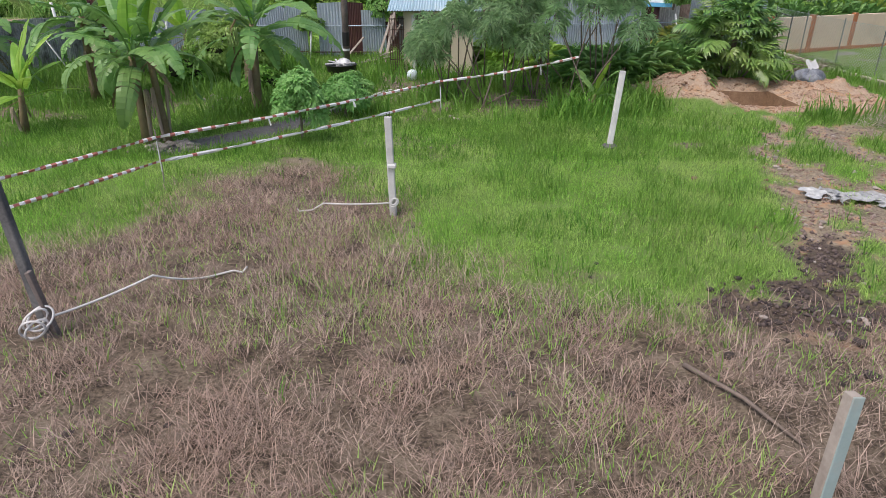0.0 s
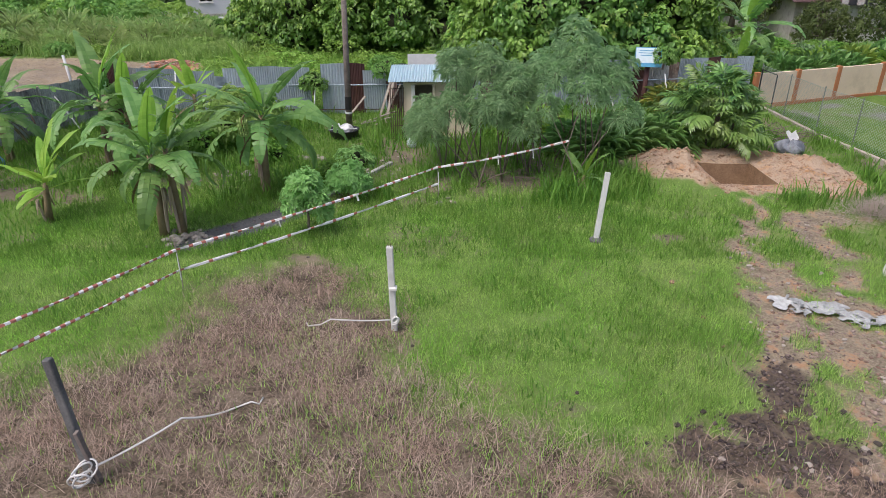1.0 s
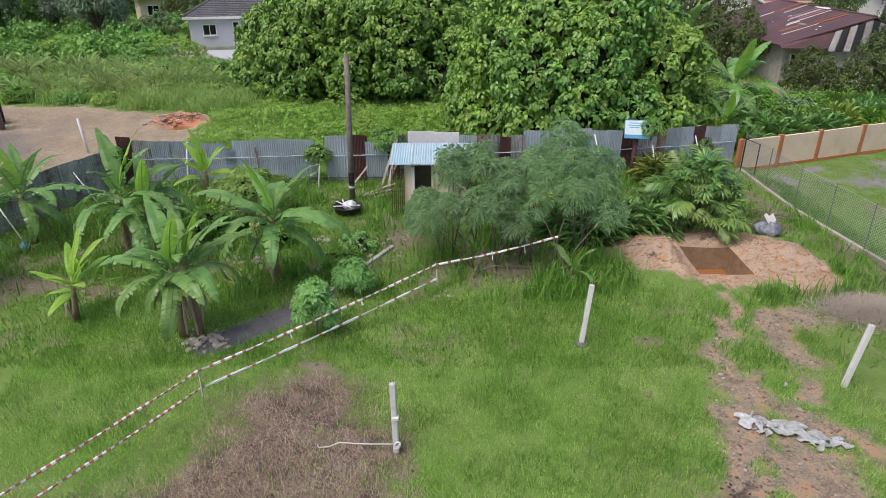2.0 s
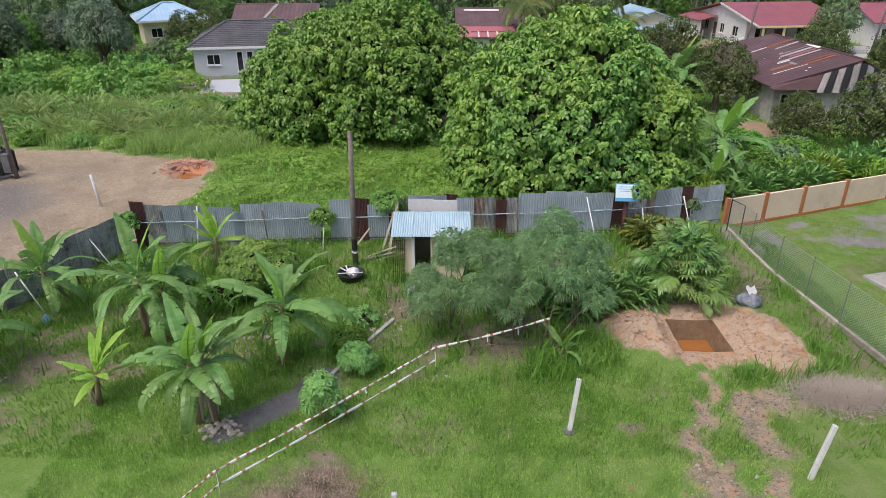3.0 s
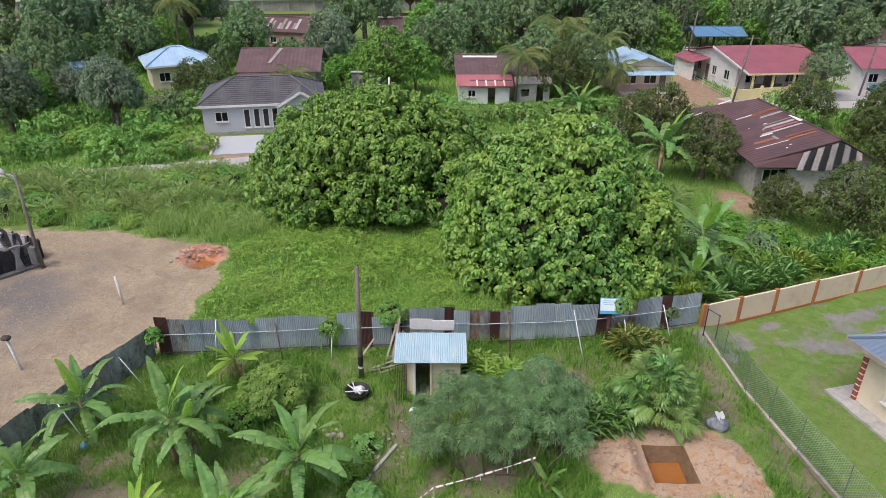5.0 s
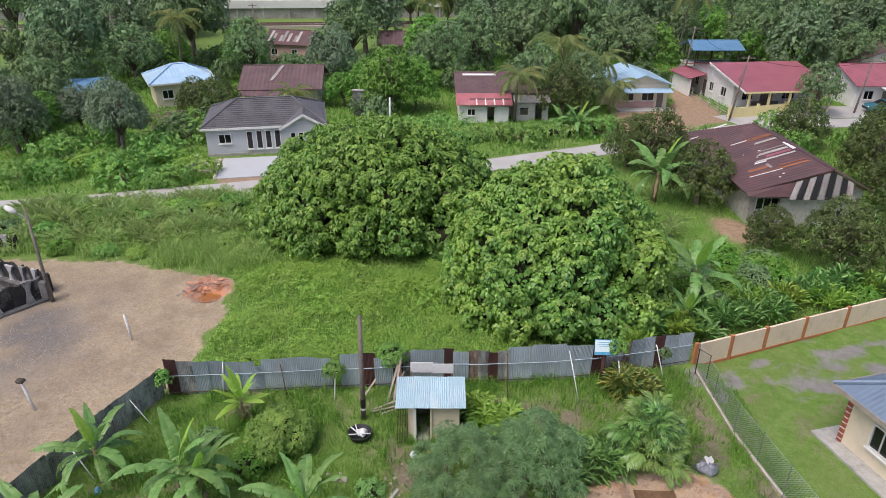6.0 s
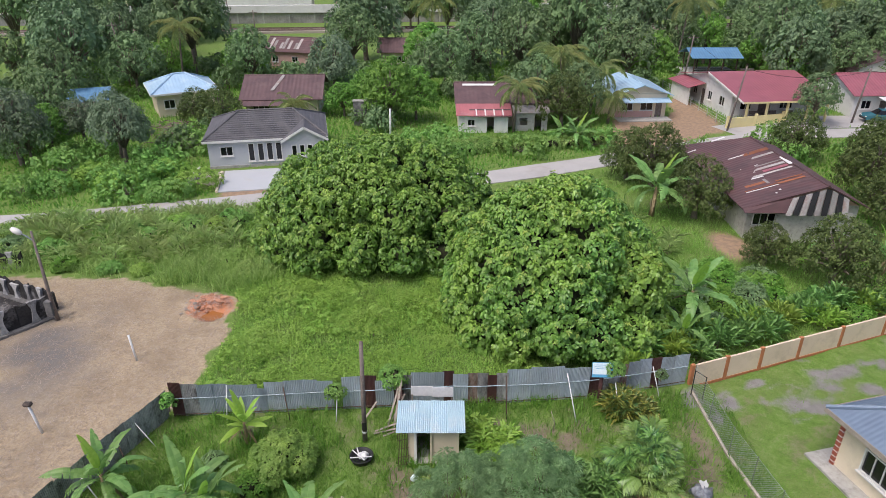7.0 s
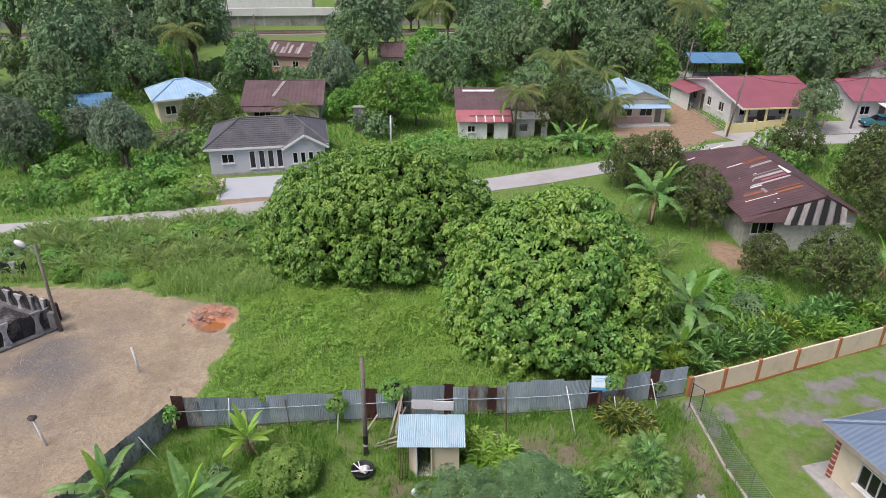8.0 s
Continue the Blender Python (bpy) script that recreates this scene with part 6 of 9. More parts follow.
coconut((8.3, 74.0), 5.2, 0.4, 1, 0.85)
coconut((15.5, 85.0), 7.0, -0.6, 2, 1.15)
coconut((18.6, 82.0), 5.6, 0.7, 3, 0.95)
coconut((37.5, 108.0), 11.0, 0.8, 4, 1.15)
coconut((20.0, 78.0), 3.2, 0.3, 5, 0.8)
coconut((24.0, 122.0), 9.0, 0.3, 6, 1.15)
coconut((-2.0, 128.0), 9.0, 0.3, 7, 1.3)
coconut((64.0, 116.0), 10.0, 0.5, 8, 1.1)
coconut((-17.6, 76.5), 2.6, 0.4, 9, 0.75)
coconut((-37.0, 96.0), 8.5, 0.5, 10, 1.0)


# ---------------------------------------------------------------- fences and walls of the yard
def sheet_mesh(w, h, waves, depth, mat, seed, name="sheet"):
    """A corrugated sheet, bent a little, standing on its lower edge."""
    r = random.Random(seed)
    n = waves * 4
    bow, cut = r.uniform(-.03, .03), r.uniform(-.04, .04)
    vs, fs = [], []
    for j in range(4):
        for i in range(n + 1):
            x = (i / n - 0.5) * w
            zz = j / 3 * (h + (cut * (i / n - 0.5) if j == 3 else 0))
            y = depth * math.sin(i * math.pi / 2) + bow * math.sin(math.pi * j / 3)
            vs.append((x, y, zz))
    for j in range(3):
        for i in range(n):
            k = j * (n + 1) + i
            fs.append((k, k + 1, k + n + 2, k + n + 1))
    back = len(vs)
    vs += [(x, y + 0.004, zz) for x, y, zz in vs]
    fs += [tuple(reversed([i + back for i in q])) for q in fs]
    return Shape().add(vs, fs).mesh(name, mat)


SHEETS = {}
for key, mat in (("zinc", "zinc"), ("old", "zinc_old"), ("rust", "zinc_rust"), ("stripe", "zinc_stripe")):
    SHEETS[key] = [sheet_mesh(0.84, 1.0, 10, 0.011, M[mat], 900 + i) for i in range(3)]


def sheet_fence(name, label, line, plan, seed):
    """Sheets side by side along a line; plan: runs that end so many metres along it, with height and kind, or no height for a gap."""
    r = random.Random(seed)
    t = thing(name, kind="structure", label=label, category="fence")
    pts = [Vector((*p, 0)) for p in line]
    seg = [(a, b, (b - a).length) for a, b in zip(pts, pts[1:])]

    def at(d):
        for a, b, n in seg:
            if d <= n + 1e-6 or (a, b, n) == seg[-1]:
                return a.lerp(b, min(1.0, d / n)), math.degrees(math.atan2(b.y - a.y, b.x - a.x))
            d -= n

    d, k = 0.0, 0
    for end, h, key in plan:
        count = max(1, round((end - d) / 0.78))
        w = (end - d) / count
        for i in range(count if h else 0):
            p, ang = at(d + w * (i + 0.5))
            hh = h + r.uniform(-.035, .035)
            piece("sheet", SHEETS[key][k % 3], t, (p.x, p.y + (k % 2) * 0.012, -0.06), (r.uniform(-2.0, 2.0), r.uniform(-0.9, 0.9), ang), scale=((w + 0.05) / 0.84, 1, hh + 0.06))
            k += 1
        d = end
    for zz in (0.18, 1.12):
        for a, b, n in seg:
            u = (b - a).normalized()
            o = Vector((u.y, -u.x, 0)) * 0.055
            part("rail", Shape().tube([a + o + Vector((0, 0, zz)), (a + b) / 2 + o + Vector((0, 0, zz - 0.03)), b + o + Vector((0, 0, zz + 0.02))], 0.022, 6), M["rail_pipe"] if zz > 1 else M["rust_metal"], t)
    return t


BACK = [(-12.6, 24.95), (-5.0, 25.5), (0.8, 25.95), (3.4, 26.02), (7.4, 26.4), (12.72, 27.62)]
sheet_fence("fence_back", "patched fence of grey corrugated zinc sheets with rusty ones", BACK, [
    (0.5, 2.05, "rust"), (1.25, 1.85, "old"), (2.6, 1.8, "zinc"), (4.05, 1.7, "zinc"), (4.4, 1.45, "zinc"), (5.3, 1.75, "zinc"), (7.6, 1.82, "zinc"), (8.05, 0, ""), (9.1, 1.9, "zinc"), (9.65, 1.92, "rust"), (10.5, 1.65, "zinc"), (10.95, 1.2, "rust"), (11.35, 1.85, "old"),
    (12.9, 2.02, "zinc"), (13.4, 2.0, "rust"), (14.1, 1.85, "zinc"), (14.6, 1.85, "stripe"), (15.1, 1.8, "old"), (15.5, 1.75, "rust"), (16.05, 1.82, "old"), (17.2, 2.0, "zinc"), (18.85, 2.02, "zinc"), (20.1, 1.92, "zinc"), (20.5, 1.7, "rust"),
    (20.85, 1.45, "rust"), (21.75, 1.75, "old"), (22.2, 1.7, "stripe"), (23.5, 1.85, "zinc"), (24.0, 1.9, "rust"), (25.5, 1.85, "zinc")], 21)
SIDE = [(-12.85, 24.9), (-14.0, 22.0), (-15.05, 19.4), (-16.3, 15.8), (-17.6, 12.0)]
sheet_fence("fence_side", "leaning fence of weathered dark zinc sheets", SIDE, [(1.6, 1.55, "old"), (4.0, 1.6, "old"), (6.0, 1.5, "old"), (9.0, 1.55, "old"), (11.2, 1.45, "old"), (13.7, 1.5, "old")], 22)

for k, (a, b, mt) in enumerate([((-10.05, 24.75, -0.1), (-9.95, 25.15, 1.75), "pvc"), ((-7.0, 24.6, -0.1), (-7.35, 25.35, 1.5), "rust_metal"), ((-4.82, 24.62, -0.1), (-4.78, 25.2, 1.15), "pvc"),
                                ((6.62, 24.6, -0.1), (6.25, 26.0, 1.85), "pvc"), ((11.1, 26.35, -0.1), (10.7, 26.95, 1.55), "pvc"), ((8.7, 24.85, -0.1), (8.55, 25.7, 1.5), "pvc"), ((3.3, 24.8, -0.1), (3.3, 25.85, 1.8), "rust_metal"),
                                ((-12.65, 22.9, -0.1), (-13.5, 23.1, 1.2), "pvc"), ((-13.35, 21.6, -0.1), (-14.0, 22.2, 1.1), "rust_metal"), ((-13.6, 19.6, -0.1), (-14.6, 20.1, 1.3), "pvc"), ((-14.6, 17.0, -0.1), (-15.6, 17.6, 1.1), "pvc")]):
    a, b = Vector(a), Vector(b)
    thing("fence_stake", a, "slanting pipe stake propping the zinc fence" if mt == "pvc" else "thin rusty stake against the zinc fence", "stake", "fence stakes",
          data=Shape().tube([(0, 0, 0), (b - a) / 2, b - a], 0.026, 8).mesh("fence_stake", M[mt], True))
thing("garden_stick", (5.4, 24.0, -0.05), "thin bare stick in the ground", "stick", data=Shape().tube([(0, 0, 0), (0.04, 0, 0.5), (-0.15, 0.1, 1.15)], [0.02, 0.018, 0.012], 6).mesh("garden_stick", M["plank"], True))

# cream boundary wall with orange pilasters
WALL = [(12.98, 27.6), (15.05, 28.36), (17.2, 29.16), (19.74, 30.15), (22.6, 31.23), (25.8, 32.45), (29.07, 33.7), (32.37, 34.95), (35.67, 36.25), (38.97, 37.55), (44.2, 39.55), (50.2, 41.85), (58.2, 44.95)]
wall = thing("wall_boundary", kind="structure", label="cream rendered boundary wall with orange pilasters and coping", category="wall")
for k, (p, q) in enumerate(zip(WALL, WALL[1:])):
    a, b = Vector((*p, 0)), Vector((*q, 0))
    L, tf = (b - a).length, Matrix.Translation((a + b) / 2) @ Matrix.Rotation(math.atan2(b.y - a.y, b.x - a.x), 4, "Z")
    part("panel", Shape().box(0, 0, 0.39, L - 0.23, 0.11, 1.54, tf, 0, 0.008), M["wall_cream"], wall)
    part("plinth", Shape().box(0, -0.012, -0.22, L - 0.24, 0.15, 0.24, tf, 0, 0.008), M["wall_orange"], wall)
for p in WALL:
    part("pilaster", Shape().box(0, 0, 0.405, 0.22, 0.17, 1.63, Matrix.Translation((*p, 0)) @ Matrix.Rotation(0.36, 4, "Z"), 0, 0.012), M["wall_orange"], wall)

# chain-link fence with its kerb
CHAIN = [(12.85, 26.95), (12.95, 22.4), (13.45, 18.8), (13.8, 16.4), (14.2, 13.2), (14.6, 9.5)]
chain = thing("chain_link_fence", kind="structure", label="grey chain-link fence on a low concrete kerb", category="fence")
for p, q in zip(CHAIN, CHAIN[1:]):
    a, b = Vector((*p, 0)), Vector((*q, 0))
    L = (b - a).length
    u = (b - a) / L
    tf = Matrix.Translation((a + b) / 2) @ Matrix.Rotation(math.atan2(u.y, u.x), 4, "Z")
    part("kerb", Shape().box(0, 0, 0.01, L - 0.02, 0.14, 0.22, tf, 0, 0.015), M["stone"], chain)
    s = Shape()
    n = int(L / 0.11)
    for i in range(-int(1.45 / 0.11), n + 1):
        for sg in (1, -1):
            lo, hi = i * 0.11, i * 0.11 + 1.45
            z0, z1 = 0.16, 1.61
            if lo < 0:
                z0, lo = z0 - lo, 0
            if hi > L:
                z1, hi = z1 - (hi - L), L
            if hi - lo < 0.02:
                continue
            x0, x1 = (lo, hi) if sg > 0 else (L - lo, L - hi)
            w = 0.0075
            s.add([a + u * x0 + Vector((0, 0, z0 - w)), a + u * x1 + Vector((0, 0, z1 - w)), a + u * x1 + Vector((0, 0, z1 + w)), a + u * x0 + Vector((0, 0, z0 + w))], [(0, 1, 2, 3)])
    part("mesh_wire", s, M["wire"], chain)
    part("top_wire", Shape().tube([a + Vector((0, 0, 1.61)), b + Vector((0, 0, 1.61))], 0.006, 5), M["wire"], chain)
    m = max(1, round(L / 2.4))
    for i in range(m):
        c = a.lerp(b, i / m)
        part("post", Shape().tube([(c.x, c.y, -0.3), (c.x, c.y, 1.68)], 0.02, 8), M["wire_post"], chain)
gate = thing("gate_frame", (12.75, 26.7, 0), "thin dark metal gate frame against the wall", "gate")
part("bar", Shape().tube([(0, 0, -0.1), (0, 0, 1.5)], 0.025, 6).tube([(0.45, -0.35, -0.1), (0.45, -0.35, 1.35)], 0.025, 6), M["dark_metal"], gate)
part("top_bar", Shape().tube([(0, 0, 1.48), (0.45, -0.35, 1.33)], 0.02, 6), M["dark_metal"], gate)


# ---------------------------------------------------------------- posts, ropes and tape of the paddock
def paddock_post(loc, top, w, label, mat="post", cap=True):
    x, y = loc
    t = thing("paddock_post", (x, y, 0), label, "post", "paddock posts")
    d = Vector(top) - Vector((x, y, 0))
    tf = Vector((0, 0, 1)).rotation_difference(d).to_matrix().to_4x4()
    L = d.length
    part("shaft", Shape().box(0, 0, L / 2 - 0.15, w, w, L + 0.3, tf, 0, 0.012), M[mat], t)
    if cap:
        s = Shape().tube([(w * 0.2, 0, L), (w * 0.22, 0, L + 0.07)], 0.006, 5, tf=tf)
        part("steel_bar", s.tube([(-w * 0.2, 0.01, L), (-w * 0.2, 0.01, L + 0.05)], 0.006, 5, tf=tf), M["rust_metal"], t, "rusty rod end")
    return t


p0 = paddock_post((-4.32, 6.2), (-4.55, 6.35, 1.74), 0.10, "grey leaning post with a rope knot low on it", "concrete_dark", False)
part("plank", Shape().box(0.10, -0.02, 0.35, 0.05, 0.08, 0.9, Matrix.Rotation(radians(-9), 4, "Y"), 0, 0.006), M["pole"], p0, "dark board tied to the post")
p1 = paddock_post((-0.79, 9.8), (-0.83, 9.86, 1.55), 0.11, "whitish concrete post with a rope tied round it")
part("collar", Shape().box(0, 0, 0.80, 0.135, 0.135, 0.06, None, 0, 0.01), M["post"], p1)
p2 = paddock_post((3.49, 13.5), (3.66, 13.72, 1.55), 0.11, "whitish leaning concrete post in the grass")
part("footing", Shape().lathe([(0.17, -0.05), (0.16, 0.05), (0.10, 0.09), (0.0, 0.09)], 10), M["concrete_dark"], p2)
paddock_post((9.02, 11.86), (9.33, 12.0, 1.5), 0.11, "whitish leaning concrete post by the dirt track")
p5 = thing("paddock_post", (2.66, 3.5, 0), "cut timber post with a pale green painted side", "post", "paddock posts")
green = surface("pale_green_paint", (0.36, 0.47, 0.44), (0.28, 0.36, 0.33), 0.75, 0, 25, 3, 0.6, 0.002, (0.42, 0.38, 0.32), 0.5)
P5 = Vector((0, 0, 1)).rotation_difference(Vector((0.10, 0.12, 1.18))).to_matrix().to_4x4() @ Matrix.Rotation(radians(8), 4, "Z")
part("shaft", Shape().box(0, 0, 0.45, 0.085, 0.085, 1.5, P5, 0, 0.006), M["plank"], p5)
part("painted_face", Shape().box(0.003, -0.0505, 0.47, 0.088, 0.014, 1.46, P5, 0, 0.003), green, p5, "pale green painted board")


def sag(a, b, drop, n=10):
    a, b = Vector(a), Vector(b)
    return [a.lerp(b, i / n) - Vector((0, 0, drop * 4 * (i / n) * (1 - i / n))) for i in range(n + 1)]


def loops(c, seed, r0=0.12, count=3):
    r = random.Random(seed)
    s = Shape()
    for k in range(count):
        n = Vector((r.uniform(-1, 1), -0.9, r.uniform(-.4, .8))).normalized()
        u = n.orthogonal().normalized()
        w = n.cross(u)
        cc = Vector(c) + Vector((r.uniform(-.07, .07), -0.07 - 0.02 * k, r.uniform(-.08, .08)))
        rr = r0 * r.uniform(.6, 1.15)
        s.tube([cc + (u * math.cos(q) * rr + w * math.sin(q) * rr * 0.7) for q in [i * 0.42 for i in range(16)]], 0.013, 6)
    return s


rope = thing("tether_rope", (0, 0, 0), "thick white tether rope knotted round the grey post", "rope")
part("knot", loops((-4.34, 6.16, 0.22), 5, 0.15, 4), M["rope"], rope, "", True)
part("cord", Shape().tube(sag((-4.30, 6.13, 0.26), (-3.45, 7.0, 0.34), 0.03) + sag((-3.45, 7.0, 0.34), (-2.95, 7.6, 0.03), 0.05)[1:] + [Vector((-2.75, 7.75, 0.025)), Vector((-2.62, 7.7, 0.025)), Vector((-2.6, 7.85, 0.025))], 0.014, 7), M["rope"], rope, "", True)
rope = thing("tether_rope", (0, 0, 0), "white tether rope looped round the whitish post", "rope")
part("knot", loops((-0.72, 9.78, 0.2), 8, 0.09, 3), M["rope"], rope, "", True)
part("cord", Shape().tube(sag((-0.85, 9.76, 0.2), (-1.9, 9.85, 0.16), 0.02) + [Vector((-2.1, 9.88, 0.03)), Vector((-2.3, 9.85, 0.025)), Vector((-2.35, 9.95, 0.025))], 0.013, 7), M["rope"], rope, "", True)


def tape_strand(a, b, drop, seed, red=0, width=0.05):
    """Barrier tape: a twisting flat band, every so many lengths of it red."""
    r = random.Random(seed)
    n = max(3, int((Vector(b) - Vector(a)).length / 0.085))
    pts = sag(a, b, drop, n)
    s = Shape()
    u = (Vector(b) - Vector(a)).normalized()
    side = u.cross(Vector((0, 0, 1))).normalized() if abs(u.z) < 0.99 else Vector((1, 0, 0))
    top = side.cross(u)
    ph = r.uniform(0, 6)
    vs = []
    for i, p in enumerate(pts):
        q = ph + i * 0.33
        q = 0.9 * math.sin(q) + 0.3 * math.sin(2.7 * q)
        o = (top * math.cos(q) + side * math.sin(q)) * width / 2
        w = (side * math.cos(q) - top * math.sin(q)) * width / 3
        vs += [p - o, p + w, p + o, p - w]
    for i in range(n):
        k = 4 * i
        for c in range(4):
            s.add([vs[k + c], vs[k + (c + 1) % 4], vs[k + 4 + (c + 1) % 4], vs[k + 4 + c]], [(0, 1, 2, 3)], 1 if (red and i % red == 0) else 0)
    return s


tape = thing("barrier_tape", (0, 0, 0), "red and white barrier tape in two strands on thin sticks", "barrier tape")
S0, S1, S2, S3 = (-7.6, 6.6), (-4.98, 11.2), (-0.08, 16.14), (3.4, 17.1)
for k, (a, b, z0, z1, drop) in enumerate([(S0, S1, 1.02, 0.86, 0.05), (S1, S2, 0.86, 0.88, 0.05), (S2, S3, 0.88, 1.3, 0.06), (S0, S1, 0.56, 0.43, 0.04), (S1, S2, 0.43, 0.43, 0.05)]):
    part("strand", tape_strand((*a, z0), (*b, z1), drop, 40 + k, (2, 3, 4, 2, 7)[k], 0.066), [M["tape_white"], M["tape_red"]], tape)
for p, zz in ((S0, 1.15), (S1, 1.0), (S2, 0.95)):
    stick = thing("tape_stick", (*p, -0.1), "thin stick holding the barrier tape", "stick", "tape sticks")
    part("rod", Shape().tube([(0, 0, 0), (0.02, 0.01, zz * 0.5), (0, 0.02, zz + 0.1)], 0.012, 6), M["plank"], stick)
    part("knot", tape_strand((0.015, -0.02, zz * 0.9), (0.03, -0.05, 0.35), 0.0, 5, 0, 0.03), M["tape_white"], stick, "loose white tape end")
for k, (u, zz) in enumerate(((0.32, 0.83), (0.62, 0.85))):
    p = Vector((*S1, 0)).lerp(Vector((*S2, 0)), u)
    part("tail", tape_strand((p.x, p.y, zz), (p.x + 0.05, p.y - 0.03, zz - 0.16), 0, 60 + k, 0, 0.05), M["tape_white"], tape)
for k, u in enumerate((0.45, 0.72)):
    p = Vector((*S2, 0.95)).lerp(Vector((*S3, 1.25)), u)
    part("tail", tape_strand(p, (p.x + 0.02, p.y - 0.03, p.z - 0.26), 0, 70 + k, 0, 0.04), M["tape_white"], tape)

# ---------------------------------------------------------------- shed, pole, sign and clutter of the yard
shed = thing("shed", (0, 0, 0), "small plank shed with a pale blue corrugated roof", "shed")


def wall_shape(L, H, T, openings, tf=None):
    """A wall along x from the origin, of thickness T, with openings (x, z, width, height) through it."""
    s = Shape()
    xs = sorted({0.0, L} | {o[0] for o in openings} | {o[0] + o[2] for o in openings})
    for x0, x1 in zip(xs, xs[1:]):
        holes = sorted((o[1], o[1] + o[3]) for o in openings if o[0] <= x0 + 1e-6 and o[0] + o[2] >= x1 - 1e-6)
        z = 0.0
        for a, b in holes + [(H, H)]:
            if a - z > 1e-4:
                s.box((x0 + x1) / 2, T / 2, (z + a) / 2, x1 - x0, T, a - z, tf)
            z = b
    return s.weld()


part("front_wall", wall_shape(2.2, 1.95, 0.08, [(0.35, 0.0, 0.62, 1.85)], Matrix.Translation((-1.25, 21.95, -0.02))), M["cream_paint"], shed)
part("side_wall", wall_shape(1.5, 1.95, 0.08, [], Matrix.Translation((-1.17, 22.03, -0.02)) @ Matrix.Rotation(radians(90), 4, "Z")), M["plank"], shed)
part("side_wall", wall_shape(1.5, 1.95, 0.08, [], Matrix.Translation((0.95, 22.03, -0.02)) @ Matrix.Rotation(radians(90), 4, "Z")), M["plank"], shed)
part("back_wall", wall_shape(2.2, 2.05, 0.08, [], Matrix.Translation((-1.25, 23.53, -0.02))), M["plank"], shed)
part("floor_slab", Shape().box(-0.15, 22.75, 0.02, 2.3, 1.7, 0.14, None, 0, 0.02), M["concrete"], shed)
part("door_post", Shape().box(-0.93, 21.90, 0.9, 0.12, 0.12, 1.85, None, 0, 0.012), M["white_paint"], shed)
part("door_post", Shape().box(-0.25, 21.90, 0.9, 0.08, 0.12, 1.85, None, 0, 0.012), M["cream_paint"], shed)
for k in range(4):
    ww = 0.78
    me = sheet_mesh(ww, 1.85, 9, 0.016, M["roof_light_blue"], 950 + k, "roof_sheet")
    piece("roof_sheet", me, shed, (-1.34 + 0.72 * k, 21.62, 1.98 + 0.005 * (k % 2)), (-82.5, 0, 0))
part("purlin", Shape().box(-0.28, 21.8, 1.955, 2.7, 0.05, 0.05).box(-0.28, 23.3, 2.14, 2.7, 0.05, 0.05), M["plank"], shed)
board = thing("white_board", (-0.25, 23.75, 0), "white boards stacked behind the shed roof", "board")
part("panel", Shape().box(-0.45, 0.15, 2.25, 1.0, 0.04, 0.5, Matrix.Rotation(radians(-6), 4, "X"), 0, 0.008), M["white_bag"], board)
part("panel", Shape().box(0.5, 0.10, 2.24, 0.95, 0.04, 0.48, Matrix.Rotation(radians(-5), 4, "X"), 0, 0.008), M["white_bag"], board)
part("support", Shape().box(-0.9, 0.35, 1.0, 0.06, 0.06, 2.1).box(0.9, 0.35, 1.0, 0.06, 0.06, 2.1), M["plank"], board)

lattice_gate = thing("iron_gate", (-1.62, 21.7, 0), "rusty iron lattice gate leaning by the shed", "gate")
for k in range(7):
    part("bar", Shape().tube([(0.07 * k - 0.05, 0.02 * k, 0), (0.07 * k - 0.05, 0.02 * k + 0.1, 1.75)], 0.013, 5), M["rust_metal"], lattice_gate)
for zz in (0.08, 0.5, 0.95, 1.4, 1.72):
    part("crossbar", Shape().tube([(-0.07, 0.06 * zz, zz), (0.40, 0.13 + 0.06 * zz, zz)], 0.012, 5), M["rust_metal"], lattice_gate)
for k, (a, b) in enumerate([((-2.9, 23.9, 0.06), (-1.7, 24.15, 0.42)), ((-2.95, 23.75, 0.05), (-1.65, 23.9, 0.30)), ((-2.5, 23.6, 0.05), (-1.4, 24.1, 0.16)), ((-2.35, 24.3, 0.0), (-1.85, 25.3, 1.5)), ((-2.05, 24.2, 0.0), (-1.7, 25.4, 1.9)), ((-2.2, 24.6, 0), (-1.55, 25.2, 1.2)), ((-3.6, 24.5, 0), (-2.9, 25.2, 0.75))]):
    a, b = Vector(a), Vector(b)
    d = b - a
    tf = d.to_track_quat("X", "Z").to_matrix().to_4x4()
    thing("timber_plank", a, "loose weathered plank leaning beside the shed", "plank", "loose planks", data=Shape().box(d.length / 2, 0, 0, d.length, 0.10, 0.03, tf, 0, 0.005).mesh("timber_plank", M["plank"]))
cloth = thing("hanging_cloth", (-1.85, 25.3, 0), "faded pink cloth hung on the fence", "cloth",
              data=Shape().grid(lambda u, v: (0.28 * (u - .5) * (1.2 - v * .5), 0.1 + 0.03 * math.sin(9 * u + v), 0.75 + 1.15 * v), 6, 5).mesh("hanging_cloth", M["pink_paint"]))
cs = cloth.modifiers.new("thickness", "SOLIDIFY")
cs.thickness = 0.012

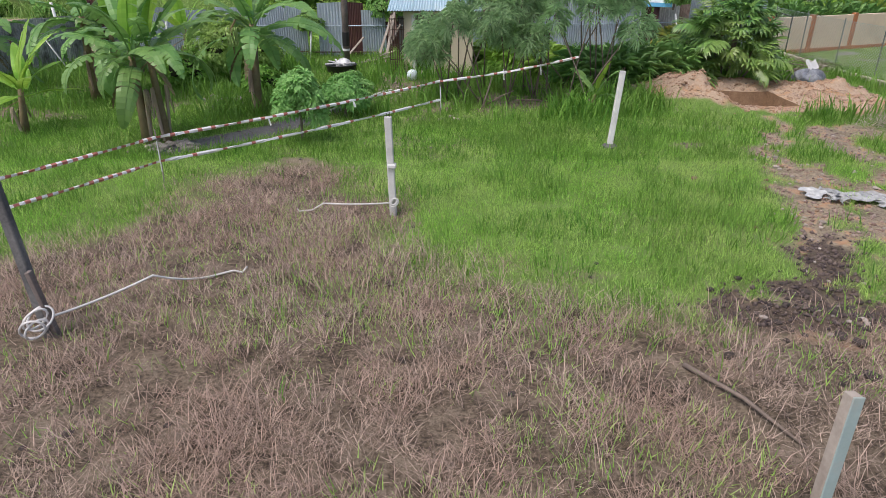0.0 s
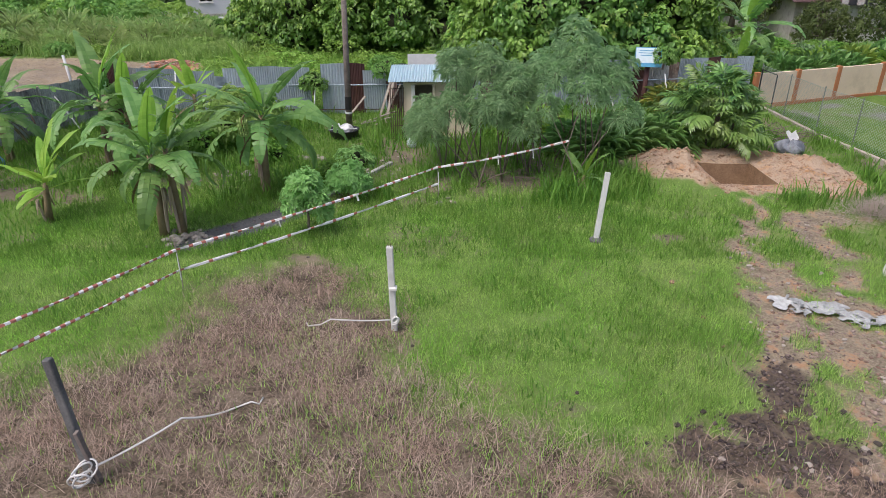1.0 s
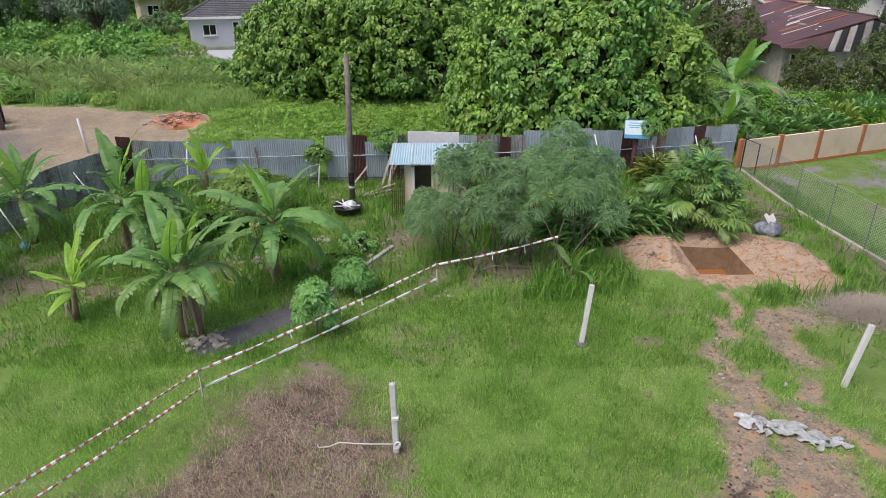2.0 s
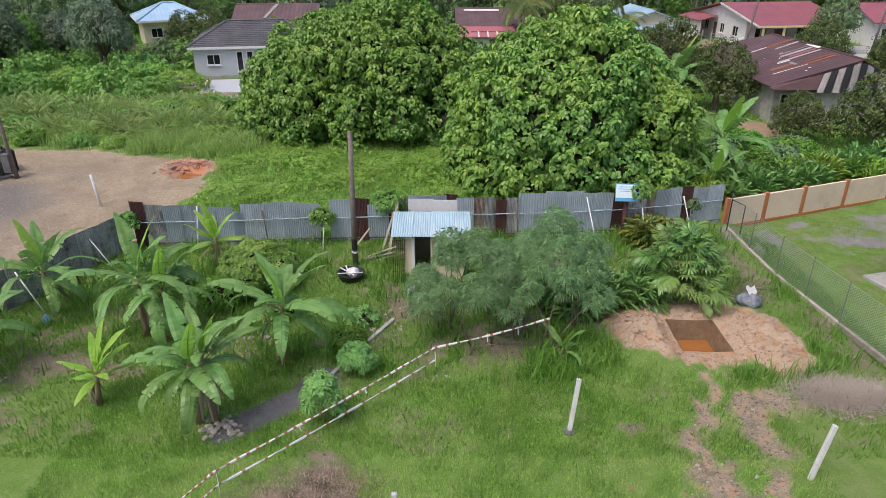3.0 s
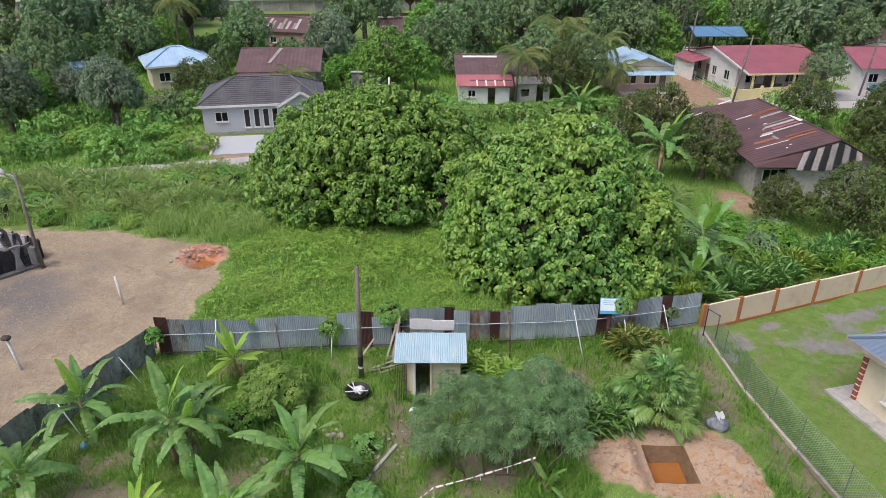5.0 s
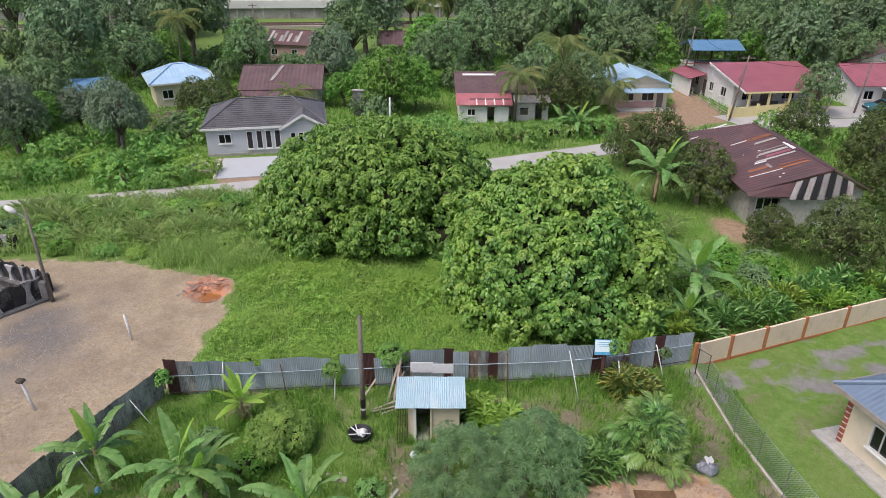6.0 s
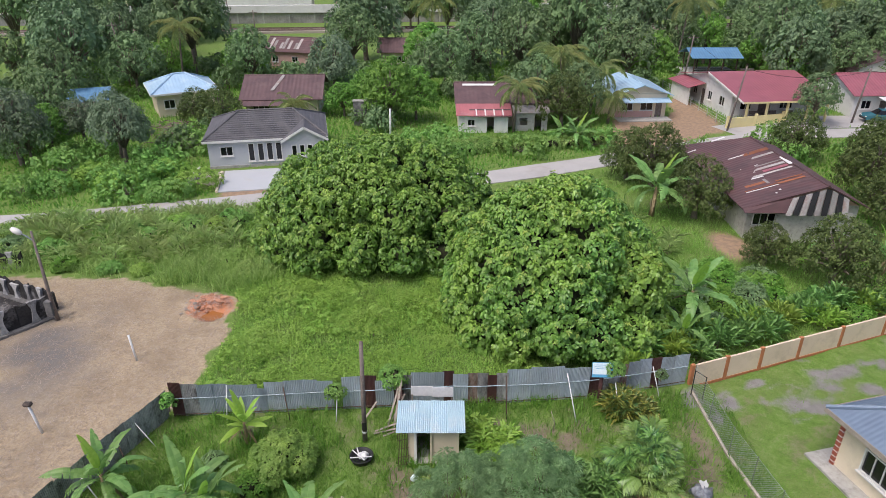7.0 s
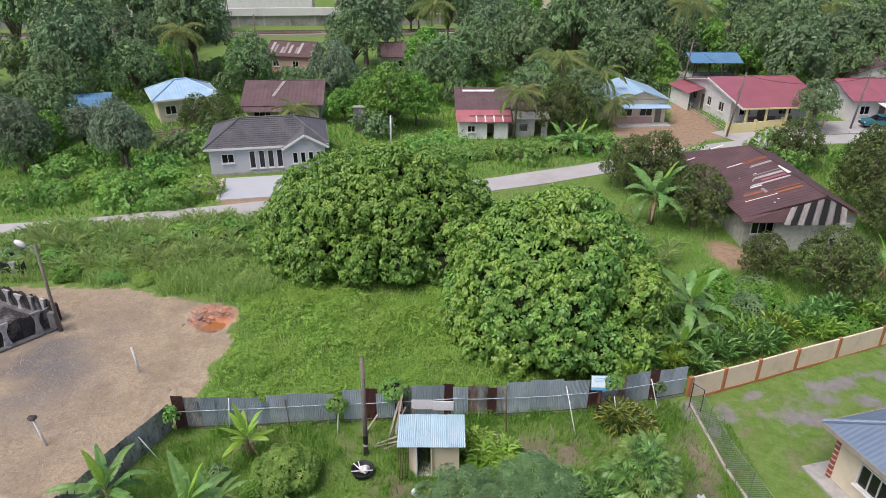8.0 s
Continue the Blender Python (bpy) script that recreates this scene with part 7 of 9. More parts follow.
pole = thing("timber_pole", (-3.3, 23.3, 0), "tall weathered timber utility pole", "pole")
part("shaft", Shape().tube([(0, 0, -0.3), (0.03, 0, 2.5), (0.08, 0.02, 5.4)], [0.115, 0.10, 0.085], 12), M["pole"], pole, "", True)
part("band", Shape().tube([(0.005, 0, 0.55), (0.008, 0, 0.62)], 0.122, 12), M["pvc"], pole, "pale band")
part("wrap", Shape().tube([(0.006, 0, 0.7), (0.01, 0, 1.15)], 0.116, 12), M["dark_metal"], pole, "dark sleeve")
tub = thing("rubber_tub", (-3.32, 22.1, 0), "round black rubber tub holding white scraps", "tub")
part("bowl", Shape().lathe([(0.0, 0.02), (0.36, 0.0), (0.44, 0.06), (0.50, 0.28), (0.53, 0.30), (0.50, 0.31), (0.45, 0.27), (0.38, 0.09), (0.0, 0.07)], 26), M["black_rubber"], tub, "", True)
bag = thing("white_sack", (-3.25, 22.1, 0.1), "crumpled white sack in the tub", "sack",
            data=Shape().grid(lambda u, v: ((0.22 + 0.05 * math.sin(5 * u * 6.28)) * math.cos(6.28 * u) * math.sin(3.14 * v), (0.17 + 0.04 * math.sin(4 * u * 6.28)) * math.sin(6.28 * u) * math.sin(3.14 * v), 0.17 - 0.20 * math.cos(3.14 * v) + 0.03 * math.sin(14 * u)), 20, 10).mesh("white_sack", M["white_bag"], True))
for k, (a, b) in enumerate([((-3.75, 22.35, 0.36), (-3.15, 21.75, 0.34)), ((-3.8, 21.9, 0.33), (-2.85, 21.95, 0.36)), ((-3.55, 22.45, 0.4), (-3.35, 21.85, 0.3))]):
    a, b = Vector(a), Vector(b)
    thing("white_lath", a, "white lath lying across the tub", "lath", "laths on the tub", data=Shape().box((b - a).length / 2, 0, 0, (b - a).length, 0.05, 0.03, (b - a).to_track_quat("X", "Z").to_matrix().to_4x4(), 0, 0.004).mesh("white_lath", M["pvc"]))

sign = thing("sign_board", (7.92, 26.0, 0), "blue and white notice board on a dark post by the fence", "sign")
part("post", Shape().tube([(0.02, 0.05, -0.1), (0.04, 0.09, 1.8)], 0.10, 10), M["zinc_rust"], sign, "thick dark post", True)
SGN = Matrix.Translation((0, -0.06, 2.08)) @ Matrix.Rotation(radians(2), 4, "Y") @ Matrix.Rotation(radians(-20), 4, "X")
part("panel", Shape().box(0, 0, 0, 1.02, 0.03, 0.74, SGN, 0, 0.006), M["sign_blue"], sign)
part("notice", Shape().box(-0.06, -0.019, 0.06, 0.86, 0.006, 0.56, SGN), M["sign_white"], sign, "pale printed sheet")
for bz, bw in ((0.24, 0.5), (0.15, 0.6), (0.06, 0.44)):
    part("text_bar", Shape().box(-0.10, -0.0245, bz, bw, 0.004, 0.025, SGN), M["sign_blue"], sign)

thing("blue_bag", (-0.95, 20.9, 0.0), "small pale blue plastic bag on the ground", "bag",
               data=Shape().grid(lambda u, v: ((0.16 + 0.03 * math.sin(4 * u * 6.28)) * math.cos(6.28 * u) * math.sin(3.14 * v), (0.14 + 0.03 * math.sin(5 * u * 6.28)) * math.sin(6.28 * u) * math.sin(3.14 * v), 0.16 - 0.18 * math.cos(3.14 * v)), 16, 8).mesh("blue_bag", M["sign_white"], True))
thing("blue_can", (-13.15, 18.9, 0.0), "small blue plastic can by the side fence", "can", data=Shape().lathe([(0, 0), (0.12, 0), (0.13, 0.2), (0.06, 0.27), (0.05, 0.32), (0, 0.32)], 14).mesh("blue_can", M["blue_plastic"], True))
bundle = thing("tarpaulin_bundle", (10.95, 20.1, gz(10.95, 20.1) - 0.04), "crumpled dark grey tarpaulin bundle with white scrap behind the mound", "tarpaulin")
part("tarpaulin", Shape().grid(lambda u, v: ((0.46 + 0.07 * math.sin(5 * 6.2832 * u) + 0.04 * math.sin(11 * 6.2832 * u + 5 * v)) * math.cos(6.2832 * u) * math.sin(math.pi * (0.04 + 0.92 * v)), (0.36 + 0.06 * math.sin(4 * 6.2832 * u + 1)) * math.sin(6.2832 * u) * math.sin(math.pi * (0.04 + 0.92 * v)), 0.2 - 0.23 * math.cos(math.pi * v) + 0.06 * math.sin(7 * 6.2832 * u + 9 * v)), 40, 16),
     surface("grey_tarpaulin", (0.20, 0.22, 0.245), (0.09, 0.10, 0.115), 0.45, 0, 12, 3, 0.9, 0.012, (0.36, 0.38, 0.41), 0.5), bundle, "", True)
part("scrap_sheet", Shape().grid(lambda u, v: (0.05 + 0.3 * (u - .5) + 0.05 * math.sin(5 * v), 0.02 + 0.12 * v, 0.36 + 0.34 * v + 0.05 * math.sin(8 * u)), 6, 6), M["white_bag"], bundle, "white scrap sheet")
for k in range(26):
    r = random.Random(1200 + k)
    a = r.uniform(0, 6.28)
    o = (11.2 + r.uniform(-.5, .5), 20.75 + r.uniform(-.4, .4), 0.25 + r.uniform(0, 0.35))
    thing("dead_branch", o, "dry branch on a brush heap", "branch", "brush heap", data=Shape().tube([(0, 0, 0), (0.35 * math.cos(a), 0.35 * math.sin(a), r.uniform(-.05, .2)), (0.8 * math.cos(a + .3), 0.8 * math.sin(a + .3), r.uniform(-.2, .2))], [0.015, 0.011, 0.004], 5).mesh("dead_branch", M["twig"]))

# heap of cut straw by the chain-link fence
n = 8000
r2 = np.random.default_rng(55)
qa, qr = r2.uniform(0, 6.28, n), np.sqrt(r2.uniform(0, 1, n))
hx, hy = 11.5 + 0.62 * r2.normal(0, 1, n) * (0.7 + 0.5 * np.abs(np.cos(2.5 * qa))), 14.9 + 0.34 * r2.normal(0, 1, n)
v, t = spears(hx, hy, relief(hx, hy) + r2.uniform(0, .12, n), r2.uniform(.2, .5, n), r2.uniform(.01, .022, n), r2.uniform(0.97, 0.999, n))
thing("straw_heap", kind="stuff", label="flattened heap of grey cut straw", category="straw heap", data=np_mesh("straw_heap", v, t, leaf_material("grey_straw", (0.33, 0.275, 0.195), (0.56, 0.475, 0.35), (0.40, 0.335, 0.24), 0.9, 0.1, 1.5)))

# crumpled pale sheeting on the track
dirty = surface("dirty_plastic", (0.50, 0.51, 0.50), (0.24, 0.245, 0.235), 0.5, 0, 14, 4, 0.9, 0.01, (0.25, 0.22, 0.18), 0.6, 0.25)
sheeting = thing("plastic_sheeting", (0, 0, 0), "torn pale grey plastic sheeting on the dirt track", "plastic sheet")
for k, (cx, cy, w, h, a) in enumerate([(6.4, 10.66, 0.42, 0.36, 10), (6.72, 10.5, 0.34, 0.42, 65), (7.02, 10.36, 0.46, 0.34, -25), (7.35, 10.12, 0.42, 0.26, -35), (7.2, 10.5, 0.5, 0.2, -20), (7.62, 10.2, 0.5, 0.22, -28), (7.9, 10.0, 0.32, 0.22, -15), (7.55, 9.95, 0.28, 0.2, 20), (6.55, 10.3, 0.22, 0.28, 50)]):
    sh = Shape().grid(lambda u, v, k=k, w=w, h=h: ((u - .5) * w * (1 + .35 * math.sin(7 * v + k)) + 0.05 * math.sin(9 * v + 3 * k), (v - .5) * h * (1 + .4 * math.sin(8 * u + 2 * k)), 0.015 + 0.06 * vnoise(np.array(5 * u + 3 * k), np.array(4 * v + k), 3).item() + 0.05 * abs(math.sin(7 * u + 4 * v + k)) * (1 - abs(2 * u - 1))), 9, 7)
    ob = part("scrap", sh, dirty, sheeting)
    ob.location, ob.rotation_euler = (cx, cy, gz(cx, cy) + 0.02), (0, 0, radians(a))
    sd = ob.modifiers.new("thickness", "SOLIDIFY")
    sd.thickness = 0.008


def lump_mesh(name, seed, mat):
    r = random.Random(seed)
    bm = bmesh.new()
    bmesh.ops.create_icosphere(bm, subdivisions=1, radius=1)
    for q in bm.verts:
        q.co = Vector((q.co.x * r.uniform(.7, 1.2), q.co.y * r.uniform(.7, 1.2), q.co.z * r.uniform(.4, .8)))
    me = bpy.data.meshes.new(name)
    bm.to_mesh(me)
    bm.free()
    me.materials.append(mat)
    return me


def litter(name, label, cat, mat, places, rmin, rmax, seed, grp):
    r = random.Random(seed)
    ms = [lump_mesh(name, seed + i, mat) for i in range(4)]
    for k, (x, y) in enumerate(places):
        q = r.uniform(rmin, rmax) * (0.6 + 0.8 * r.random() ** 2)
        ob = thing(name, (x, y, gz(x, y) + 0.2 * q), label, cat, grp, rz=r.uniform(0, 360), data=ms[k % 4])
        ob.scale = (q, q * r.uniform(.7, 1.2), q * r.uniform(.6, 1))


r3 = random.Random(4)
line_pts = []
for ln in (TRACK_A, TRACK_B):
    for p, q in zip(ln, ln[1:]):
        for k in range(15):
            u = r3.random()
            line_pts.append((p[0] + (q[0] - p[0]) * u + r3.gauss(0, .35), p[1] + (q[1] - p[1]) * u + r3.gauss(0, .3)))
litter("track_stone", "small pale stone on the dirt track", "stone", M["stone"], line_pts, 0.02, 0.06, 1300, "stones on the track")
litter("earth_clod", "reddish clod of earth beside the track", "clod", M["clod"], [(r3.uniform(4.6, 8.4), r3.uniform(6.2, 12.5)) for k in range(60)], 0.025, 0.07, 1310, "earth clods")
litter("mud_clod", "dark clod of churned mud", "clod", M["mudclod"], [(4.7 + r3.gauss(0, .7), 6.7 + r3.gauss(0, .55)) for k in range(70)], 0.03, 0.085, 1320, "mud clods")
ring = []
while len(ring) < 130:
    x, y = 8.6 + r3.gauss(0, 1.6), 18.0 + r3.gauss(0, 1.1)
    if not (PIT[0] - .1 < x < PIT[1] + .1 and PIT[2] - .1 < y < PIT[3] + .1) and (x - 8.6) ** 2 / 10 + (y - 18) ** 2 / 4.2 < 1.1:
        ring.append((x, y))
litter("clay_clod", "crumbly clod of orange clay on the mound", "clod", M["clay"], ring, 0.03, 0.075, 1330, "clay clods")
litter("rubble_stone", "pale broken rubble under the banana plants", "rubble", M["stone"], [(-5.6 + r3.gauss(0, .35), 13.6 + r3.gauss(0, .22)) for k in range(34)], 0.06, 0.16, 1340, "rubble heap")
litter("rubble_stone", "pale broken rubble beside bare earth", "rubble", M["stone"], [(-13.3 + r3.gauss(0, .4), 15.6 + r3.gauss(0, .3)) for k in range(20)], 0.05, 0.13, 1350, "rubble heap")
litter("rubble_stone", "rubble and rubbish in the grass", "rubble", M["stone"], [(-4.1 + r3.gauss(0, .3), 19.7 + r3.gauss(0, .2)) for k in range(16)] + [(-6.0 + r3.gauss(0, .4), 18.2 + r3.gauss(0, .2)) for k in range(16)], 0.06, 0.15, 1360, "rubble heap")
litter("rubble_stone", "stones scattered in front of the shed", "rubble", M["stone"], [(-1.5 + r3.gauss(0, .4), 19.2 + r3.gauss(0, 1.0)) for k in range(18)] + [(-0.1 + r3.gauss(0, .35), 15.9 + r3.gauss(0, .25)) for k in range(9)], 0.04, 0.11, 1370, "scattered stones")
litter("clay_clod", "clod of red clay on a spoil heap", "clod", M["spoil"], [(-14.1 + r3.gauss(0, .7), 35.3 + r3.gauss(0, .45)) for k in range(60)], 0.08, 0.22, 1380, "spoil heap clods")
litter("paddock_clod", "dry dung clod in the straw", "clod", M["mudclod"], [(-2.6, 8.2), (-2.68, 8.25), (-0.55, 9.3), (-0.45, 9.25), (1.9, 7.6)] + [(r3.uniform(-4, 3), r3.uniform(2.6, 8)) for k in range(16)], 0.03, 0.07, 1390, "clods in the straw")
litter("rubble_stone", "pale stone beside a red spoil heap", "rubble", M["stone"], [(-15.2 + r3.gauss(0, .3), 34.7 + r3.gauss(0, .3)) for k in range(14)], 0.07, 0.16, 1395, "spoil heap stones")
curb = thing("kerb_edge", (0, 0, 0), "low concrete edging across the grass", "kerb")
for p, q in (((-3.15, 15.9), (-2.3, 17.6)), ((-2.25, 17.7), (-1.5, 19.1))):
    a, b = Vector((*p, 0)), Vector((*q, 0))
    part("stone", Shape().box(0, 0, 0.02, (b - a).length, 0.13, 0.16, Matrix.Translation((a + b) / 2) @ Matrix.Rotation(math.atan2((b - a).y, (b - a).x), 4, "Z"), 0, 0.015), M["concrete"], curb)
for k, (a, b) in enumerate([((2.45, 5.6, 0.04), (3.1, 4.4, 0.03)), ((1.1, 17.3, 0.03), (1.8, 16.9, 0.5)), ((0.6, 17.3, 0), (0.35, 16.9, 0.7)), ((1.9, 17.6, 0.1), (3.0, 17.5, 0.05)), ((1.7, 19.2, 0.15), (2.9, 19.0, 0.12)), ((1.0, 17.0, 0), (1.3, 17.4, 0.9))]):
    a, b = Vector(a), Vector(b)
    thing("fallen_branch", a, "dry fallen branch on the ground", "branch", data=Shape().tube([(0, 0, 0), (b - a) * .5 + Vector((0.03, 0.02, .04)), b - a], [0.028, 0.022, 0.012], 6).mesh("fallen_branch", M["twig"], True))


# ---------------------------------------------------------------- houses of the village
def add_window(house, tf, x, z, w, h, T, bars=1, trim=None, sill=True):
    """A window in an opening of a wall that runs along x: frame, panes and sill."""
    t = M[trim or "white_paint"]
    s = Shape()
    e = 0.07
    for bx, bz, bw, bh in ((x + w / 2, z + h - e / 2, w + 0.1, e), (x + w / 2, z + e / 2, w + 0.1, e), (x + e / 2 - 0.05, z + h / 2, e, h - 2 * e), (x + w - e / 2 + 0.05, z + h / 2, e, h - 2 * e)):
        s.box(bx, -0.005, bz, bw, 0.09, bh, tf)
    for k in range(1, bars + 1):
        s.box(x + w * k / (bars + 1), 0.02, z + h / 2, 0.05, 0.05, h - 2 * e, tf)
    fr = part("window", s, t, house)
    part("pane", Shape().box(x + w / 2, 0.06, z + h / 2, w - 0.01, 0.015, h - 0.01, tf), M["glass_dark"], fr)
    if sill:
        part("sill", Shape().box(x + w / 2, -0.06, z - 0.03, w + 0.2, 0.2, 0.05, tf), t, fr)


def shell(house, L, W, H, T, mat, fronts, lefts=(), rights=(), backs=()):
    """Four walls round a rectangle, front along x at y 0, with windows (x, z, w, h, bars) or doors (z 0) in them."""
    for name, ln, tf, holes in (("front_wall", L, Matrix.Identity(4), fronts),
                                ("back_wall", L, Matrix.Translation((L, W, 0)) @ Matrix.Rotation(math.pi, 4, "Z"), backs),
                                ("left_wall", W - 2 * T, Matrix.Translation((0, W - T, 0)) @ Matrix.Rotation(-math.pi / 2, 4, "Z"), lefts),
                                ("right_wall", W - 2 * T, Matrix.Translation((L, T, 0)) @ Matrix.Rotation(math.pi / 2, 4, "Z"), rights)):
        part(name, wall_shape(ln, H, T, [o[:4] for o in holes], tf), mat, house)
        for o in holes:
            if o[1] > 0.01:
                add_window(house, tf, o[0], o[1], o[2], o[3], T, o[4] if len(o) > 4 else 1)
            else:
                part("door", Shape().box(o[0] + o[2] / 2, T * 0.5, o[3] / 2, o[2], 0.05, o[3], tf, 0, 0.004), M["pole"], house, "dark wooden door")
    part("floor_slab", Shape().box(L / 2, W / 2, 0.04, L - 2 * T, W - 2 * T, 0.1), M["concrete"], house)


def gable(house, L, W, H, rise, over, mat, along_x=True, wall_mat=None, T=0.15, thick=0.08):
    """A gable roof with overhang, ridge along x or y, and its gable walls."""
    for sgn in (1, -1):
        if along_x:
            k = rise / (W / 2)
            a = [(-over, W / 2 - sgn * (W / 2 + over), H - over * k), (L + over, W / 2 - sgn * (W / 2 + over), H - over * k), (L + over, W / 2, H + rise), (-over, W / 2, H + rise)]
        else:
            k = rise / (L / 2)
            a = [(L / 2 + sgn * (L / 2 + over), -over, H - over * k), (L / 2 + sgn * (L / 2 + over), W + over, H - over * k), (L / 2, W + over, H + rise), (L / 2, -over, H + rise)]
        if sgn < 0:
            a = a[::-1]
        part("roof_slope", Shape().slab([(x, y, z + thick) for x, y, z in a], thick), mat, house)
    if wall_mat:
        for q in (0, 1):
            if along_x:
                xs = (0.0, T) if q == 0 else (L - T, L)
                vs = [(x, y, z) for x in xs for y, z in ((0.02, H), (W - 0.02, H), (W / 2, H + rise - 0.04))]
            else:
                ys = (0.0, T) if q == 0 else (W - T, W)
                vs = [(x, y, z) for y in ys for x, z in ((0.02, H), (L - 0.02, H), (L / 2, H + rise - 0.04))]
            part("gable_wall", Shape().add(vs, [(0, 2, 1), (3, 4, 5), (0, 1, 4, 3), (1, 2, 5, 4), (2, 0, 3, 5)]), wall_mat, house)
    if along_x:
        part("ridge_cap", Shape().tube([(-over, W / 2, H + rise + thick), (L + over, W / 2, H + rise + thick)], 0.09, 6), mat, house)
    else:
        part("ridge_cap", Shape().tube([(L / 2, -over, H + rise + thick), (L / 2, W + over, H + rise + thick)], 0.09, 6), mat, house)


def hip(house, L, W, H, rise, over, inset, mat, trim, courses=0, thick=0.1):
    """A hip roof with its ridge along x; courses: rows of tiles that overlap on each slope."""
    E_ = [(-over, -over), (L + over, -over), (L + over, W + over), (-over, W + over)]
    R1, R2 = (inset, W / 2, H + rise), (L - inset, W / 2, H + rise)
    for a, b, c, d in ((E_[0], E_[1], R2, R1), (E_[1], E_[2], R2, R2), (E_[2], E_[3], R1, R2), (E_[3], E_[0], R1, R1)):
        a, b, c, d = Vector((*a, H)), Vector((*b, H)), Vector(c), Vector(d)
        dz = Vector((0, 0, thick))
        slope = part("roof_slope", Shape().add([a, b, c, d, a - dz, b - dz, c - dz, d - dz], [(0, 1, 2, 3), (4, 7, 6, 5), (0, 4, 5, 1), (1, 5, 6, 2), (3, 7, 4, 0)]), mat, house)
        for i in range(courses):
            u0, u1 = i / courses, (i + 1) / courses
            lo, hi = Vector((0, 0, 0.07)), Vector((0, 0, 0.012))
            p0, p1, p2, p3 = a.lerp(d, u0), b.lerp(c, u0), b.lerp(c, u1), a.lerp(d, u1)
            part("tile_course", Shape().add([p0 + lo, p1 + lo, p2 + hi, p3 + hi, p0, p1], [(0, 1, 2, 3), (0, 4, 5, 1)]), mat, slope)
    for p, q in ((E_[0], R1), (E_[1], R2), (E_[2], R2), (E_[3], R1)):
        part("hip_cap", Shape().tube([(*p, H + 0.05), (q[0], q[1], q[2] + 0.05)], 0.1, 6), mat, house)
    part("ridge_cap", Shape().tube([(R1[0], R1[1], R1[2] + 0.05), (R2[0], R2[1], R2[2] + 0.05)], 0.11, 6), mat, house)
    fas = Shape()
    for (ax, ay), (bx, by) in zip(E_, E_[1:] + E_[:1]):
        a, b = Vector((ax, ay, H - 0.08)), Vector((bx, by, H - 0.08))
        fas.box(0, 0, 0, (b - a).length + 0.03, 0.04, 0.22, Matrix.Translation((a + b) / 2) @ Matrix.Rotation(math.atan2(by - ay, bx - ax), 4, "Z"))
    part("fascia", fas, M[trim], house)
    part("soffit", Shape().box(L / 2, W / 2, H - 0.13, L + 2 * over - 0.06, W + 2 * over - 0.06, 0.02), M[trim], house)


# pale grey bungalow
gh = thing("bungalow", (-22.25, 61.0, 0.0), "pale grey bungalow with dark tiled hip roof and white window frames", "house", rz=11)
shell(gh, 11.0, 8.0, 2.75, 0.18, M["grey_paint"], [(1.15, 1.2, 1.1, 0.95, 1), (3.75, 0.55, 0.5, 1.8, 0), (4.65, 0.55, 0.5, 1.8, 0), (5.5, 0.55, 0.5, 1.8, 0), (6.35, 0.55, 0.5, 1.8, 0)], lefts=[(2.5, 1.1, 1.2, 1.0, 1)])
hip(gh, 11.0, 8.0, 2.8, 1.75, 0.4, 2.85, M["roof_grey"], "white_paint", 14)
PORCH = Matrix.Translation((7.3, -0.75, 0))
part("porch_wall", wall_shape(3.7, 2.75, 0.18, [(x, 1.05, 0.42, 1.15) for x in (0.6, 1.35, 2.1, 2.85)], PORCH), M["grey_paint"], gh)
for wx in (0.6, 1.35, 2.1, 2.85):
    add_window(gh, PORCH, wx, 1.05, 0.42, 1.15, 0.18, 0)
for wx in (7.38, 10.92):
    part("porch_side_wall", Shape().box(wx, -0.285, 1.375, 0.16, 0.57, 2.75), M["grey_paint"], gh)
part("porch_gable", Shape().add([(7.3, -0.75, 2.75), (11.0, -0.75, 2.75), (9.15, -0.75, 3.75), (7.3, -0.57, 2.75), (11.0, -0.57, 2.75), (9.15, -0.57, 3.75)], [(0, 1, 2), (3, 5, 4), (0, 3, 4, 1), (1, 4, 5, 2), (2, 5, 3, 0)]), M["grey_paint"], gh)
for sg in (1, -1):
    a = [(9.15 + sg * 2.25, -1.1, 2.66), (9.15 + sg * 2.25, 2.2, 2.66), (9.15, 2.2, 3.95), (9.15, -1.1, 3.95)]
    part("porch_roof", Shape().slab(a if sg > 0 else a[::-1], 0.1), M["roof_grey"], gh)
    d = Vector((sg * 2.25, 0, -1.29))
    part("barge_board", Shape().box(0, 0, 0, d.length, 0.05, 0.22, Matrix.Translation((9.15 + sg * 1.125, -1.13, 3.26)) @ Matrix.Rotation(math.atan2(1.29, 2.25) * sg, 4, "Y")), M["white_paint"], gh)
part("plinth", Shape().box(5.5, -0.06, 0.1, 11.1, 0.1, 0.3), M["concrete"], gh)
part("step", Shape().box(9.15, -1.2, 0.12, 2.0, 0.8, 0.24, None, 0, 0.02), M["concrete"], gh)
ap = thing("house_forecourt", kind="structure", label="pale concrete forecourt of the grey bungalow", category="pavement")
part("slab", Shape().slab([(-19.6, 54.6, 0.09), (-14.6, 55.6, 0.09), (-13.2, 61.6, 0.09), (-20.6, 60.2, 0.09)], 0.25), M["slab"], ap)
part("side_slab", Shape().slab([(-22.4, 57.0, 0.06), (-19.8, 56.0, 0.06), (-20.7, 60.2, 0.06), (-22.6, 59.7, 0.06)], 0.2), M["stone"], ap)
